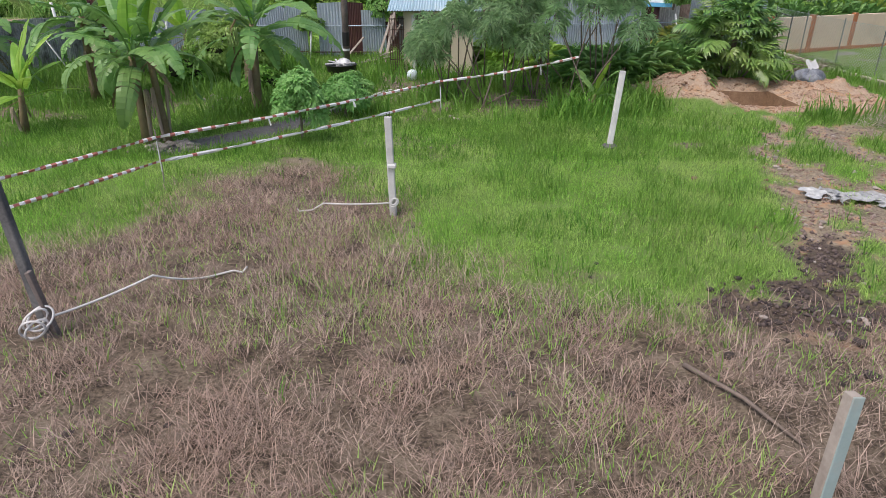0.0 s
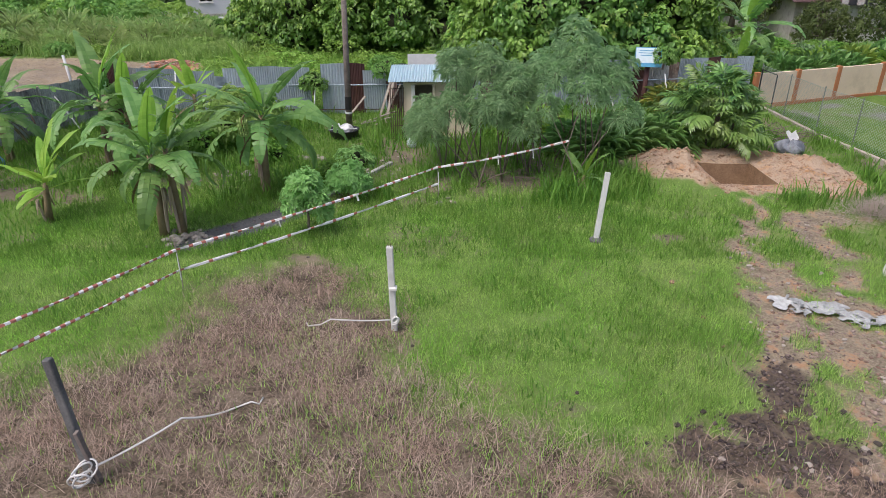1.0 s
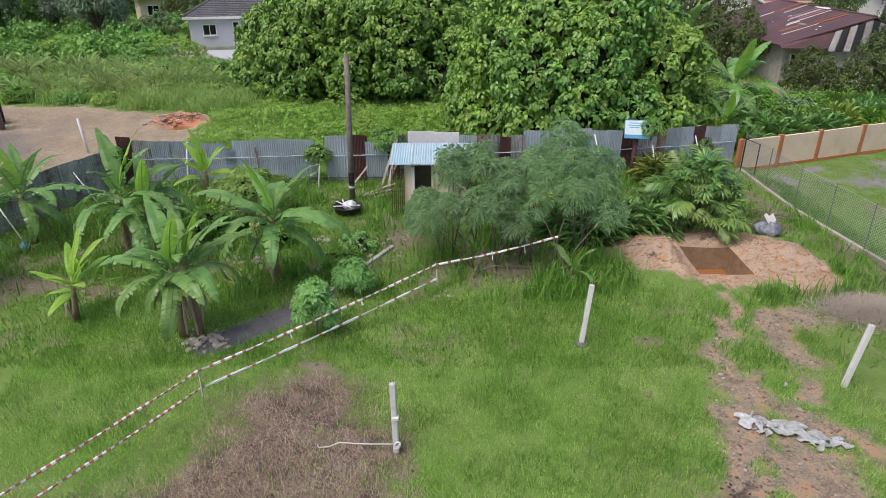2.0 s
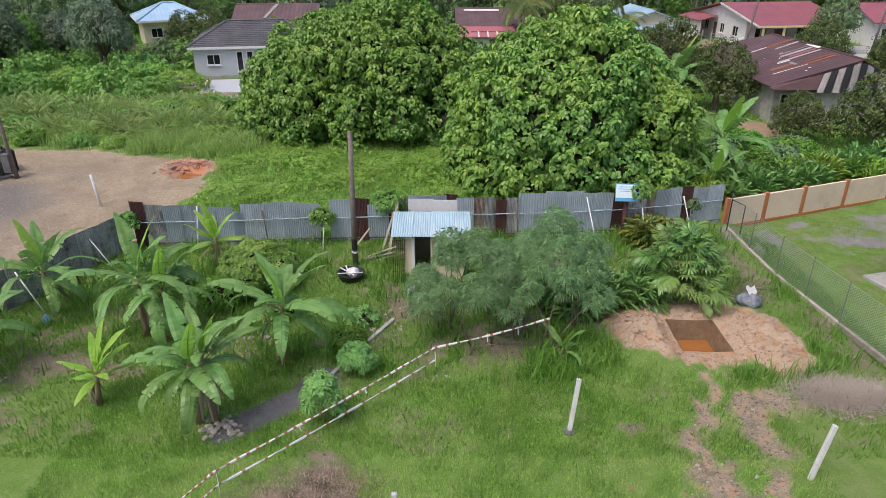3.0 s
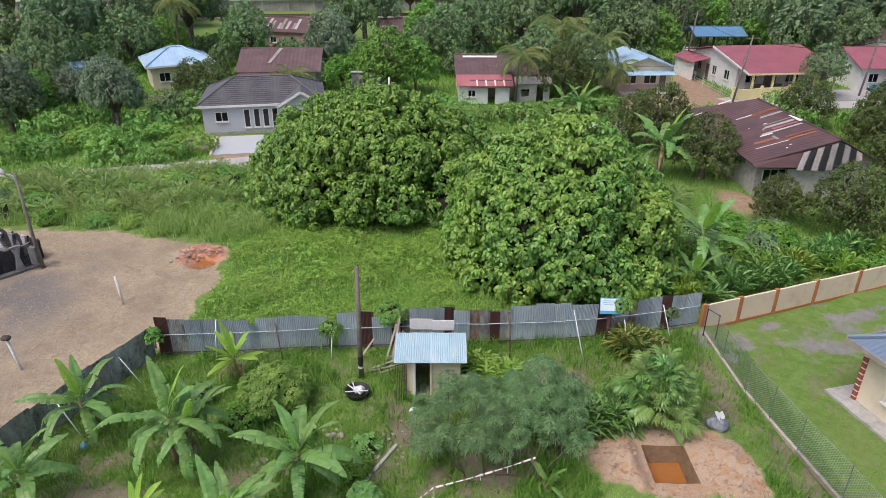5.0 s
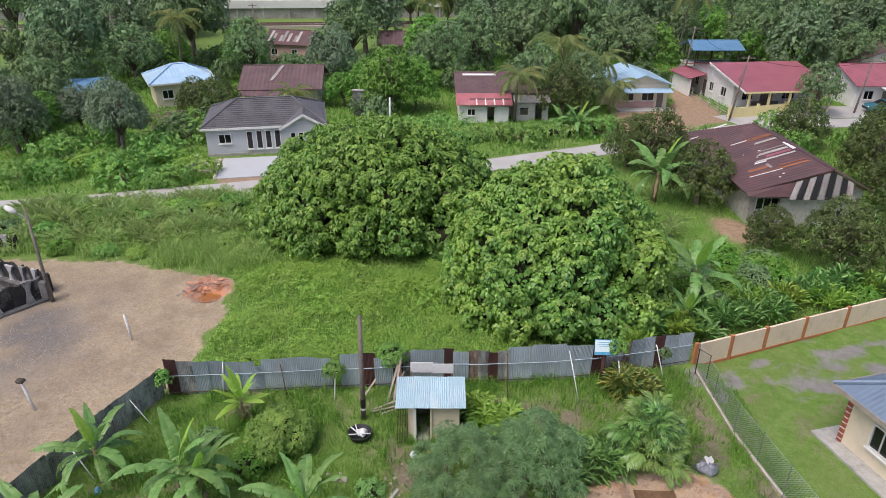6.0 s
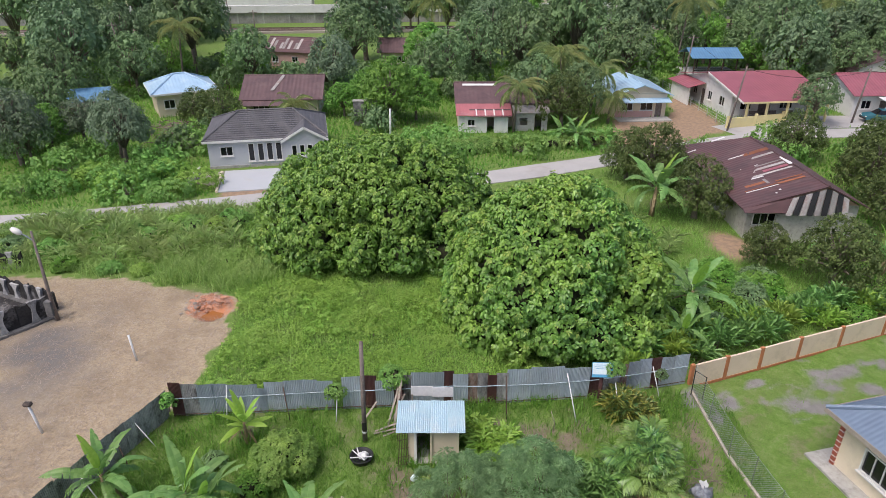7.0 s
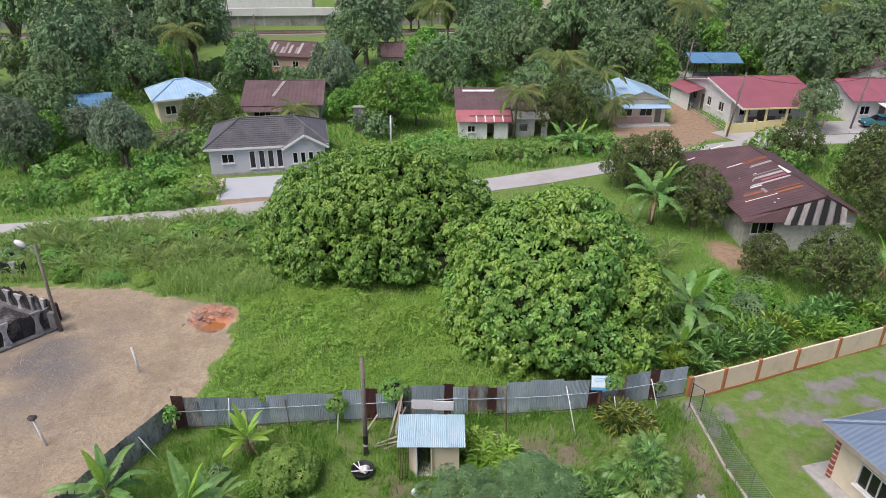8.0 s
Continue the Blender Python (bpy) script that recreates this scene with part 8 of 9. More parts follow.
part("edge", Shape().tube([(-19.7, 54.5, 0.12), (-20.3, 57.2, 0.14), (-20.8, 59.8, 0.12)], 0.14, 6), M["cream_paint"], ap)
part("wall", Shape().box(-22.6, 57.6, 0.4, 0.12, 3.2, 0.9, None, 0, 0.01), M["white_paint"], ap)

# pale blue hip-roofed house in the smoke
bh = thing("village_house", (-34.45, 79.9, 0), "cream house with a bright pale blue hip roof", "house", rz=28)
shell(bh, 6.8, 6.2, 2.9, 0.15, M["cream_paint"], [(0.8, 1.0, 1.2, 1.1, 1), (4.4, 1.0, 1.3, 1.1, 1), (2.7, 0, 0.9, 2.0)], rights=[(1.0, 1.0, 1.2, 1.1, 1), (3.6, 1.0, 1.2, 1.1, 1)])
hip(bh, 6.8, 6.2, 2.95, 1.6, 0.65, 2.7, M["roof_sky"], "white_paint")
lb = thing("village_hut", (-44.6, 79.0, 0), "low hut with a blue and rusty lean-to roof", "hut", rz=20)
shell(lb, 4.0, 4.0, 2.1, 0.12, M["pink_paint"], [(0.6, 0.8, 1.0, 0.9, 1), (2.4, 0, 0.8, 1.8)])
part("roof_slope", Shape().slab([(-0.4, -0.6, 2.2), (4.4, -0.6, 2.2), (4.4, 4.3, 2.85), (-0.4, 4.3, 2.85)], 0.07), M["roof_blue"], lb)
part("awning", Shape().slab([(-0.8, -1.9, 1.9), (4.0, -1.9, 1.9), (4.0, -0.55, 2.12), (-0.8, -0.55, 2.12)], 0.05), M["roof_rust"], lb)

# brown-roofed house behind the bungalow
br = thing("village_house", (-23.6, 79.6, 0), "low house with a dull brown gable roof", "house", rz=4)
shell(br, 8.6, 8.6, 2.6, 0.15, M["cream_paint"], [(0.8, 0.9, 2.0, 1.0, 2), (4.6, 0.9, 1.2, 1.0, 1)], rights=[(1.2, 0.9, 1.2, 1.0, 1), (4.0, 0.9, 1.2, 1.0, 1)])
gable(br, 8.6, 8.6, 2.65, 1.7, 0.7, M["roof_brown"], True, M["cream_paint"])
part("roof_patch", Shape().slab([(2.9, 1.0, 3.22), (3.3, 1.0, 3.22), (4.4, 4.1, 4.43), (4.0, 4.1, 4.43)], 0.02), M["roof_striped"], br, "pale strip of newer sheet")
part("awning", Shape().slab([(-0.4, -1.8, 2.0), (4.6, -1.8, 2.0), (4.6, -0.6, 2.35), (-0.4, -0.6, 2.35)], 0.05), M["roof_brown"], br)

# far pink house by the railway
pf = thing("village_house", (-28.9, 112.2, 0), "pink house with a rust-striped roof by the railway", "house", rz=-13)
shell(pf, 7.4, 6.0, 2.9, 0.15, M["pink_paint"], [(1.0, 1.0, 1.0, 1.0, 1), (4.5, 1.0, 1.0, 1.0, 1)], rights=[(1.2, 1.0, 0.9, 1.0, 1), (3.6, 1.0, 0.9, 1.0, 1)])
gable(pf, 7.4, 6.0, 2.95, 1.6, 0.5, M["roof_rust"], True, M["pink_paint"])
for k in range(7):
    xx = 0.3 + 0.85 * k + 0.2 * math.sin(k * 4)
    part("roof_patch", Shape().slab([(xx, 0.2, 3.18), (xx + 0.45, 0.2, 3.18), (xx + 0.45, 2.6 - 0.5 * (k % 3), 4.46 - 0.267 * (k % 3)), (xx, 2.6 - 0.5 * (k % 3), 4.46 - 0.267 * (k % 3))], 0.02), M["roof_striped"], pf)

# long brown-roofed house with a faded pink lean-to
pk = thing("village_house", (2.0, 76.0, 0), "long house with a dull brown roof and faded pink lean-to", "house", rz=1)
shell(pk, 10.2, 8.6, 2.9, 0.15, M["cream_paint"], [(7.2, 0.9, 1.2, 1.0, 1), (9.0, 0, 0.8, 1.9)])
gable(pk, 10.2, 8.6, 2.95, 1.35, 0.4, M["roof_brown"], True, M["cream_paint"])
part("ridge_strip", Shape().slab([(0.6, 3.4, 4.18), (4.6, 3.4, 4.18), (4.6, 3.8, 4.30), (0.6, 3.8, 4.30)], 0.03), M["white_paint"], pk)
part("lean_to_wall", wall_shape(5.6, 2.1, 0.12, [(1.0, 0.8, 0.8, 0.8), (3.2, 0, 0.8, 1.8)], Matrix.Translation((0, -2.3, 0))), M["white_paint"], pk)
add_window(pk, Matrix.Translation((0, -2.3, 0)), 1.0, 0.8, 0.8, 0.8, 0.12)
part("lean_to_side", Shape().box(0.06, -1.1, 1.1, 0.12, 2.15, 2.2).box(5.54, -1.1, 1.1, 0.12, 2.15, 2.2), M["white_paint"], pk)
part("lean_to_roof", Shape().slab([(-0.3, -2.7, 2.12), (6.0, -2.7, 2.12), (6.0, -0.42, 2.92), (-0.3, -0.42, 2.92)], 0.06), M["roof_pink"], pk)
part("lean_to_gutter", Shape().slab([(1.2, -2.8, 2.0), (5.9, -2.8, 2.0), (5.9, -1.5, 2.56), (1.2, -1.5, 2.56)], 0.02), M["roof_rust"], pk)
for k in range(4):
    part("roof_patch", Shape().slab([(1.9 + k * 1.0, -2.75, 2.14), (2.05 + k * 1.0, -2.75, 2.14), (2.05 + k * 1.0, -1.6, 2.545), (1.9 + k * 1.0, -1.6, 2.545)], 0.015), M["white_paint"], pk)
part("side_shed_roof", Shape().slab([(6.2, -1.9, 2.2), (10.4, -1.9, 2.2), (10.4, -0.42, 2.7), (6.2, -0.42, 2.7)], 0.06), M["roof_striped"], pk, "grey corrugated lean-to roof")
part("side_shed_wall", wall_shape(3.8, 2.15, 0.1, [(0.6, 0.7, 0.9, 0.8), (2.3, 0, 0.8, 1.8)], Matrix.Translation((6.4, -1.6, 0))), M["concrete"], pk)

# cream house with a sky-blue roof and awning
sb = thing("village_house", (21.25, 80.3, 0), "cream house with a sky-blue gable roof and blue awning", "house", rz=4)
shell(sb, 6.4, 7.8, 2.95, 0.15, M["cream_paint"], [(0.9, 0.95, 1.3, 1.1, 1), (3.2, 0.95, 1.5, 1.1, 1), (5.1, 0, 0.8, 2.0)])
gable(sb, 6.4, 7.8, 3.0, 1.05, 0.6, M["roof_sky"], False, M["cream_paint"])
part("lower_wall", Shape().box(2.45, -0.03, 0.45, 4.7, 0.05, 0.9), M["pink_paint"], sb)
part("awning", Shape().slab([(0.3, -1.25, 2.2), (6.6, -1.25, 2.2), (6.6, -0.02, 2.5), (0.3, -0.02, 2.5)], 0.05), M["roof_sky"], sb)
part("side_roof", Shape().slab([(-2.3, 1.5, 2.4), (-0.55, 1.5, 2.8), (-0.55, 7.6, 2.8), (-2.3, 7.6, 2.4)], 0.06), M["roof_sky"], sb)
part("side_wall", wall_shape(1.6, 2.3, 0.12, [(0.3, 0.9, 0.9, 0.9)], Matrix.Translation((-1.75, 2.0, 0))), M["cream_paint"], sb)
part("step", Shape().box(3.4, -0.9, 0.06, 6.6, 1.8, 0.16), M["concrete"], sb)

# red-roofed house with a yellow garden wall
rh = thing("village_house", (35.55, 80.6, 0), "white house with a red roof, yellow porch columns and garden wall", "house", rz=7)
shell(rh, 10.4, 12.0, 2.95, 0.15, M["white_paint"], [(1.2, 1.0, 1.4, 1.2, 1), (3.6, 0, 1.6, 2.1), (6.4, 1.0, 1.6, 1.2, 2)], lefts=[(2.0, 1.0, 1.0, 1.2, 1), (4.2, 0, 0.9, 2.1), (6.0, 1.0, 1.0, 1.2, 1), (9.0, 1.0, 1.2, 1.2, 1)])
for sgn in (1, -1):
    a = [(-0.7, -3.8, 2.75), (11.0, -3.8, 2.75), (11.0, 5.4, 4.5), (-0.7, 5.4, 4.5)] if sgn > 0 else [(-0.7, 5.4, 4.5), (11.0, 5.4, 4.5), (11.0, 13.0, 3.0), (-0.7, 13.0, 3.0)]
    part("roof_slope", Shape().slab([(x, y, z + 0.1) for x, y, z in a], 0.08), M["roof_red"], rh)
part("gable_wall", Shape().add([(0.0, 0.0, 2.95), (0.0, 11.9, 2.95), (0.0, 5.4, 4.45), (0.15, 0.0, 2.95), (0.15, 11.9, 2.95), (0.15, 5.4, 4.45)], [(0, 2, 1), (3, 4, 5), (0, 1, 4, 3), (1, 2, 5, 4), (2, 0, 3, 5)]), M["white_paint"], rh)
part("barge_board", Shape().slab([(-0.75, -3.85, 2.86), (-0.68, -3.85, 2.86), (-0.68, 5.4, 4.62), (-0.75, 5.4, 4.62)], 0.22), M["white_paint"], rh)
part("fascia", Shape().box(5.15, -3.83, 2.78, 11.7, 0.05, 0.2), M["yellow_paint"], rh)
part("wing_roof", Shape().slab([(-2.6, 6.5, 2.4), (-0.2, 6.5, 2.95), (-0.2, 12.6, 2.95), (-2.6, 12.6, 2.4)], 0.06), M["roof_red"], rh)
part("wing_wall", Shape().box(-1.1, 12.0, 1.2, 2.2, 0.15, 2.4).box(-2.1, 9.4, 1.15, 0.15, 5.0, 2.3), M["white_paint"], rh)
for cx in (0.1, 2.6, 5.2, 7.8, 10.3):
    part("column", Shape().box(cx, -3.4, 1.38, 0.24, 0.24, 2.76, None, 0, 0.02), M["yellow_paint"], rh)
part("porch_floor", Shape().box(5.2, -1.8, 0.05, 10.6, 3.5, 0.2), M["concrete"], rh)
for k in range(3):
    bench = thing("porch_bench", (38.2 + 2.2 * k, 79.6 + 0.27 * k, 0.16), "dark wooden bench on the porch", "bench", "porch benches", rz=7)
    part("seat", Shape().box(0, 0, 0.42, 1.3, 0.45, 0.06, None, 0, 0.01), M["pole"], bench)
    part("backrest", Shape().box(0, 0.2, 0.72, 1.3, 0.05, 0.45, None, 0, 0.01), M["pole"], bench)
    for sx in (-0.55, 0.55):
        part("leg", Shape().box(sx, 0, 0.2, 0.06, 0.4, 0.4), M["pole"], bench)
gw = thing("garden_wall", kind="structure", label="low yellow garden wall", category="wall")
GW = [(33.5, 75.9), (37.2, 77.0), (41.0, 78.3)]
for p, q in zip(GW, GW[1:]):
    a, b = Vector((*p, 0)), Vector((*q, 0))
    tf = Matrix.Translation((a + b) / 2) @ Matrix.Rotation(math.atan2((b - a).y, (b - a).x), 4, "Z")
    part("panel", Shape().box(0, 0, 0.6, (b - a).length - 0.3, 0.14, 1.2, tf, 0, 0.01), M["yellow_paint"], gw)
for p in GW:
    part("pillar", Shape().box(*p, 0.72, 0.3, 0.3, 1.5, None, 0, 0.02), M["yellow_paint"], gw)
yf = thing("yard_fence", kind="structure", label="wire fence on posts along the dirt yard", category="fence")
for k in range(9):
    a = Vector((33.4, 76.2, 0)).lerp(Vector((32.2, 97, 0)), k / 8)
    part("post", Shape().tube([(a.x, a.y, -0.1), (a.x, a.y, 1.3)], 0.05, 6), M["concrete"], yf)
for zz in (0.3, 0.6, 0.9, 1.2):
    part("wire", Shape().tube([(33.4, 76.2, zz), (32.2, 97, zz)], 0.018, 4), M["wire"], yf)

# second red house, pavilion, far roofs
r2h = thing("village_house", (50.9, 81.2, 0), "white house with a red metal roof beside parked cars", "house", rz=4)
shell(r2h, 11.0, 8.0, 2.9, 0.15, M["white_paint"], [(1.0, 1.0, 1.2, 1.1, 1), (3.4, 0, 0.9, 2.0), (5.4, 1.0, 1.4, 1.1, 1)])
gable(r2h, 11.0, 8.0, 2.95, 1.6, 0.6, M["roof_red"], True, M["white_paint"])
part("porch_roof", Shape().slab([(2.6, -2.8, 2.3), (11.4, -2.8, 2.3), (11.4, -0.6, 2.6), (2.6, -0.6, 2.6)], 0.06), M["white_paint"], r2h)
for cx in (2.9, 7.0, 11.1):
    part("column", Shape().box(cx, -2.6, 1.12, 0.18, 0.18, 2.24, None, 0, 0.02), M["white_paint"], r2h)
pv = thing("open_pavilion", (37.9, 101.6, 0), "open pavilion with a bright blue metal roof", "pavilion", rz=1)
part("platform", Shape().box(3.4, 2.6, 0.65, 8.0, 6.0, 1.3, None, 0, 0.03), M["concrete"], pv)
for cx in (0.2, 2.4, 4.5, 6.6):
    for cy in (0.1, 4.8):
        part("column", Shape().box(cx, cy, 2.5, 0.16, 0.16, 2.5), M["rust_metal"], pv)
gable(pv, 6.8, 5.0, 3.75, 0.85, 0.5, M["roof_blue"], True)
part("rail", Shape().box(3.4, 0.1, 2.1, 6.6, 0.06, 0.08).box(3.4, 0.1, 1.75, 6.6, 0.06, 0.08), M["dark_metal"], pv)
fh = thing("village_house", (58.5, 96.0, 0), "white house with a dark brown roof among trees", "house", rz=-20)
shell(fh, 8.0, 7.0, 2.9, 0.15, M["white_paint"], [(1.2, 1.0, 1.2, 1.1, 1), (4.8, 1.0, 1.2, 1.1, 1)])
gable(fh, 8.0, 7.0, 2.95, 1.9, 0.6, M["roof_brown"], False, M["white_paint"])
fh2 = thing("village_house", (-10.0, 112.0, 0), "cream house half hidden by trees", "house", rz=0)
shell(fh2, 9.0, 6.0, 2.8, 0.15, M["cream_paint"], [(1.2, 0.9, 1.2, 1.1, 1), (2.8, 0.9, 1.2, 1.1, 1), (6.0, 0, 0.9, 2.0)])
gable(fh2, 9.0, 6.0, 2.85, 1.5, 0.6, M["roof_brown"], True, M["cream_paint"])
fs = thing("far_shed", (36.0, 118.0, 0), "white metal roofed shed among trees", "shed", rz=30)
shell(fs, 6.0, 5.0, 2.9, 0.15, M["concrete"], [(1, 0, 2, 2.3)])
gable(fs, 6.0, 5.0, 2.95, 1.0, 0.5, M["roof_striped"], True, M["concrete"])

# big rusty-roofed house
ru = thing("village_house", (22.9, 45.4, 0), "old house with a patched maroon corrugated roof", "house")
shell(ru, 8.2, 14.0, 2.7, 0.15, M["concrete"], [(0.5, 1.1, 2.2, 1.0, 3), (5.5, 1.1, 1.4, 1.0, 1)], lefts=[(2, 1, 1.2, 1, 1), (7, 1, 1.2, 1, 1)])
RIDGE_F, RIDGE_B = (5.1, -0.8, 4.5), (4.4, 11.3, 4.6)
for a in ([(-0.8, -0.8, 2.75), RIDGE_F, RIDGE_B, (-0.65, 14.7, 2.75)], [RIDGE_F, (8.6, -0.8, 2.75), (8.6, 14.7, 2.75), RIDGE_B], [(-0.65, 14.7, 2.75), RIDGE_B, (8.6, 14.7, 2.75)]):
    part("roof_slope", Shape().slab(a, 0.07), M["roof_rust"], ru)
part("ridge_cap", Shape().tube([RIDGE_F, RIDGE_B], 0.09, 6), M["roof_rust"], ru)
part("gable_wall", Shape().add([(0.1, y, 2.7) for y in (0.0, 0.15)] + [(8.1, y, 2.7) for y in (0.0, 0.15)] + [(5.1, y, 4.4) for y in (0.0, 0.15)], [(0, 2, 4), (1, 5, 3), (0, 1, 3, 2), (2, 3, 5, 4), (4, 5, 1, 0)]), M["pink_paint"], ru)
part("skirt_roof", Shape().slab([(-0.8, -1.25, 2.62), (2.75, -1.25, 2.62), (2.75, -0.7, 3.62), (-0.8, -0.7, 2.8)], 0.04), M["roof_rust"], ru)
for x0, x1, y0, y1, mt in [(1.44, 2.66, 8.05, 8.2, "white_paint"), (2.57, 4.5, 7.75, 8.3, "roof_orange"), (2.46, 4.5, 6.85, 7.2, "roof_striped"), (1.42, 2.75, 5.5, 5.62, "white_paint"), (1.95, 4.4, 5.25, 5.4, "roof_striped"), (1.95, 4.4, 4.6, 4.95, "roof_striped"), (1.38, 2.1, 4.4, 4.75, "white_paint"),
                           (1.4, 4.5, 3.55, 3.8, "roof_striped"), (2.6, 4.4, 4.0, 4.35, "roof_red"), (1.4, 2.3, 3.3, 3.5, "white_paint"), (0.58, 2.2, 2.2, 2.55, "roof_orange"), (2.0, 2.2, 2.0, 2.9, "roof_striped"), (2.6, 4.5, 1.45, 1.7, "roof_orange"), (2.6, 4.5, 1.95, 2.1, "roof_orange"), (0.3, 2.6, 1.35, 1.45, "white_paint"), (0.3, 2.6, 1.6, 1.7, "roof_orange"),
                           (4.5, 4.75, 4.1, 5.9, "white_paint"), (-0.55, 0.15, 12.0, 12.2, "white_paint"), (1.7, 2.8, 12.7, 12.95, "white_paint"), (1.85, 1.97, 0.1, 0.25, "white_paint"), (2.25, 2.4, 0.5, 0.65, "white_paint")]:
    f = (0.5 * (y0 + y1) + 0.8) / 12.1
    zs = [2.815 + (1.75 + 0.1 * f) * (x + 0.8) / (5.9 - 0.7 * f) for x in (x0, x1)]
    part("roof_patch", Shape().slab([(x0, y0, zs[0]), (x1, y0, zs[1]), (x1, y1, zs[1]), (x0, y1, zs[0])], 0.015), M[mt], ru, "pale patched roof sheet" if mt == "roof_striped" else "")
for k in range(9):
    x0, x1 = 2.62 + 0.46 * k, 3.06 + 0.46 * k
    tops = [min(3.6 + 0.31 * (x - 2.6), 4.35 - 0.5 * (x - 5.1)) for x in (x0, x1)]
    sk = 0.5 * (1 - 0.1 * k)
    part("awning_sheet", Shape().slab([(x0 - sk, -1.35, 2.45), (x1 - sk, -1.35, 2.45), (x1, -0.88, tops[1]), (x0, -0.88, tops[0])], 0.03), M["roof_striped"] if k % 2 == 0 else M["dark_metal"], ru, "striped awning sheet")
part("awning_wall", Shape().box(4.6, -0.75, 1.15, 5.6, 0.1, 2.4), M["concrete"], ru)

# neighbouring house beside the chain-link fence
nh = thing("neighbour_house", (17.5, 22.2, -0.28), "cream house with a blue-grey roof and striped brick corner", "house", rz=-75)
shell(nh, 8.5, 9.0, 2.75, 0.15, M["cream_paint"], [(1.3, 0.9, 1.9, 1.2, 3), (5.2, 0.9, 1.6, 1.2, 2)])
hip(nh, 8.5, 9.0, 2.85, 2.0, 0.6, 3.6, M["roof_steel"], "plank")
for k in range(10):
    part("brick_band", Shape().box(0.03, 0.03, 0.15 + 0.28 * k, 0.22, 0.22, 0.23, None, 0, 0.01), M["brick"], nh)
    part("mortar_band", Shape().box(0.03, 0.03, 0.29 + 0.28 * k, 0.20, 0.20, 0.05), M["white_paint"], nh)
thing("house_apron", kind="structure", label="grey concrete apron round the neighbouring house", category="pavement", data=Shape().slab([(16.6, 22.8, -0.16), (18.7, 14.0, -0.16), (20.0, 14.3, -0.16), (18.0, 22.15, -0.16), (22.1, 23.25, -0.16), (21.9, 24.15, -0.16)], 0.3).mesh("house_apron", M["concrete"]))


# stained balustrade wall, street lamp and pipes on the sandy lot
def stained_wall(p, q, n, h, seed, label):
    """A sooty ruined wall: blackened panels between pale pillars, pinched in the middle and flared at head and foot, on a chipped kerb."""
    r = random.Random(seed)
    a, b = Vector((*p, 0)), Vector((*q, 0))
    L = (b - a).length
    w = L / n
    t = thing("broken_wall", a, label, "wall", "sooty broken walls", rz=math.degrees(math.atan2((b - a).y, (b - a).x)))
    part("kerb", Shape().box(L / 2, -0.12, 0.03, L, 0.42, 0.24, None, 0, 0.03), M["concrete_dark"], t)
    for k in range(n):
        m = 9
        xs = [w * k + 0.01 + (w - 0.02) * i / (m - 1) for i in range(m)]
        sag = r.uniform(0.02, 0.2)
        tops = [h * (1 - sag * math.sin(math.pi * i / (m - 1))) + r.uniform(-.12, .10) for i in range(m)]
        vs = [(x, y, z) for y in (0.02, 0.16) for x, tz in zip(xs, tops) for z in (0.1, tz)]
        fs = []
        o = 2 * m
        for i in range(m - 1):
            c = 2 * i
            fs += [(c, c + 2, c + 3, c + 1), (o + c, o + c + 1, o + c + 3, o + c + 2), (c + 1, c + 3, o + c + 3, o + c + 1)]
        fs += [(0, 1, o + 1, o), (o - 2, 2 * o - 2, 2 * o - 1, o - 1)]
        part("panel", Shape().add(vs, fs), SOOT, t, "soot-black panel")
        ph, wt = h * r.uniform(0.8, 1.1), r.uniform(0.22, 0.34)
        prof = [(0.26, 0.12), (0.17, ph * 0.25), (0.10, ph * 0.5), (0.12, ph * 0.68), (wt * 0.8, ph * 0.84), (wt, ph)]
        x0 = w * (k + 0.5 * (seed % 2)) + r.uniform(-.1, .1)
        ring = [(x0 + sx, z) for sx, z in prof] + [(x0 - sx * r.uniform(.75, 1.1), z) for sx, z in reversed(prof)]
        c = len(ring)
        vs = [(x, y, z) for y in (-0.14, 0.015) for x, z in ring]
        part("pillar", Shape().add(vs, [tuple(range(c)), tuple(reversed(range(c, 2 * c)))] + [(i, c + i, c + (i + 1) % c, (i + 1) % c) for i in range(c)]), PILLAR, t, "pale flared pillar with soot stains")
    return t


SOOT = surface("soot_black_wall", (0.045, 0.042, 0.04), (0.014, 0.014, 0.014), 0.9, 0, 9, 1.6, 0.95, 0.02, (0.26, 0.25, 0.24), 0.6, 0.3)
PILLAR = surface("sooty_plaster", (0.46, 0.455, 0.44), (0.22, 0.215, 0.21), 0.9, 0, 14, 3.0, 0.9, 0.01, (0.08, 0.078, 0.075), 0.8, 0.3)
stained_wall((-27.6, 28.6), (-23.2, 33.9), 4, 1.5, 1, "soot-stained broken wall on the sandy lot")
stained_wall((-29.4, 37.4), (-23.3, 34.6), 6, 1.3, 2, "soot-stained broken wall behind the street lamp")
# this wall is made up: its dark panels stand in for shadowy vegetation
stained_wall((-35.0, 40.0), (-28.6, 40.4), 4, 1.1, 3, "made-up low dark wall in place of shadowy vegetation by the cane")
thing("scorched_floor", kind="structure", label="scorched concrete floor between the broken walls", category="floor",
      data=Shape().slab([(-29.2, 37.0, 0.06), (-34, 33, 0.06), (-27.5, 28.9, 0.06), (-23.4, 33.9, 0.06), (-23.5, 34.4, 0.06)], 0.2).mesh("scorched_floor", SOOT))
lamp = thing("street_lamp", (-22.7, 33.6, 0), "leaning street lamp with a white oval head", "street lamp")
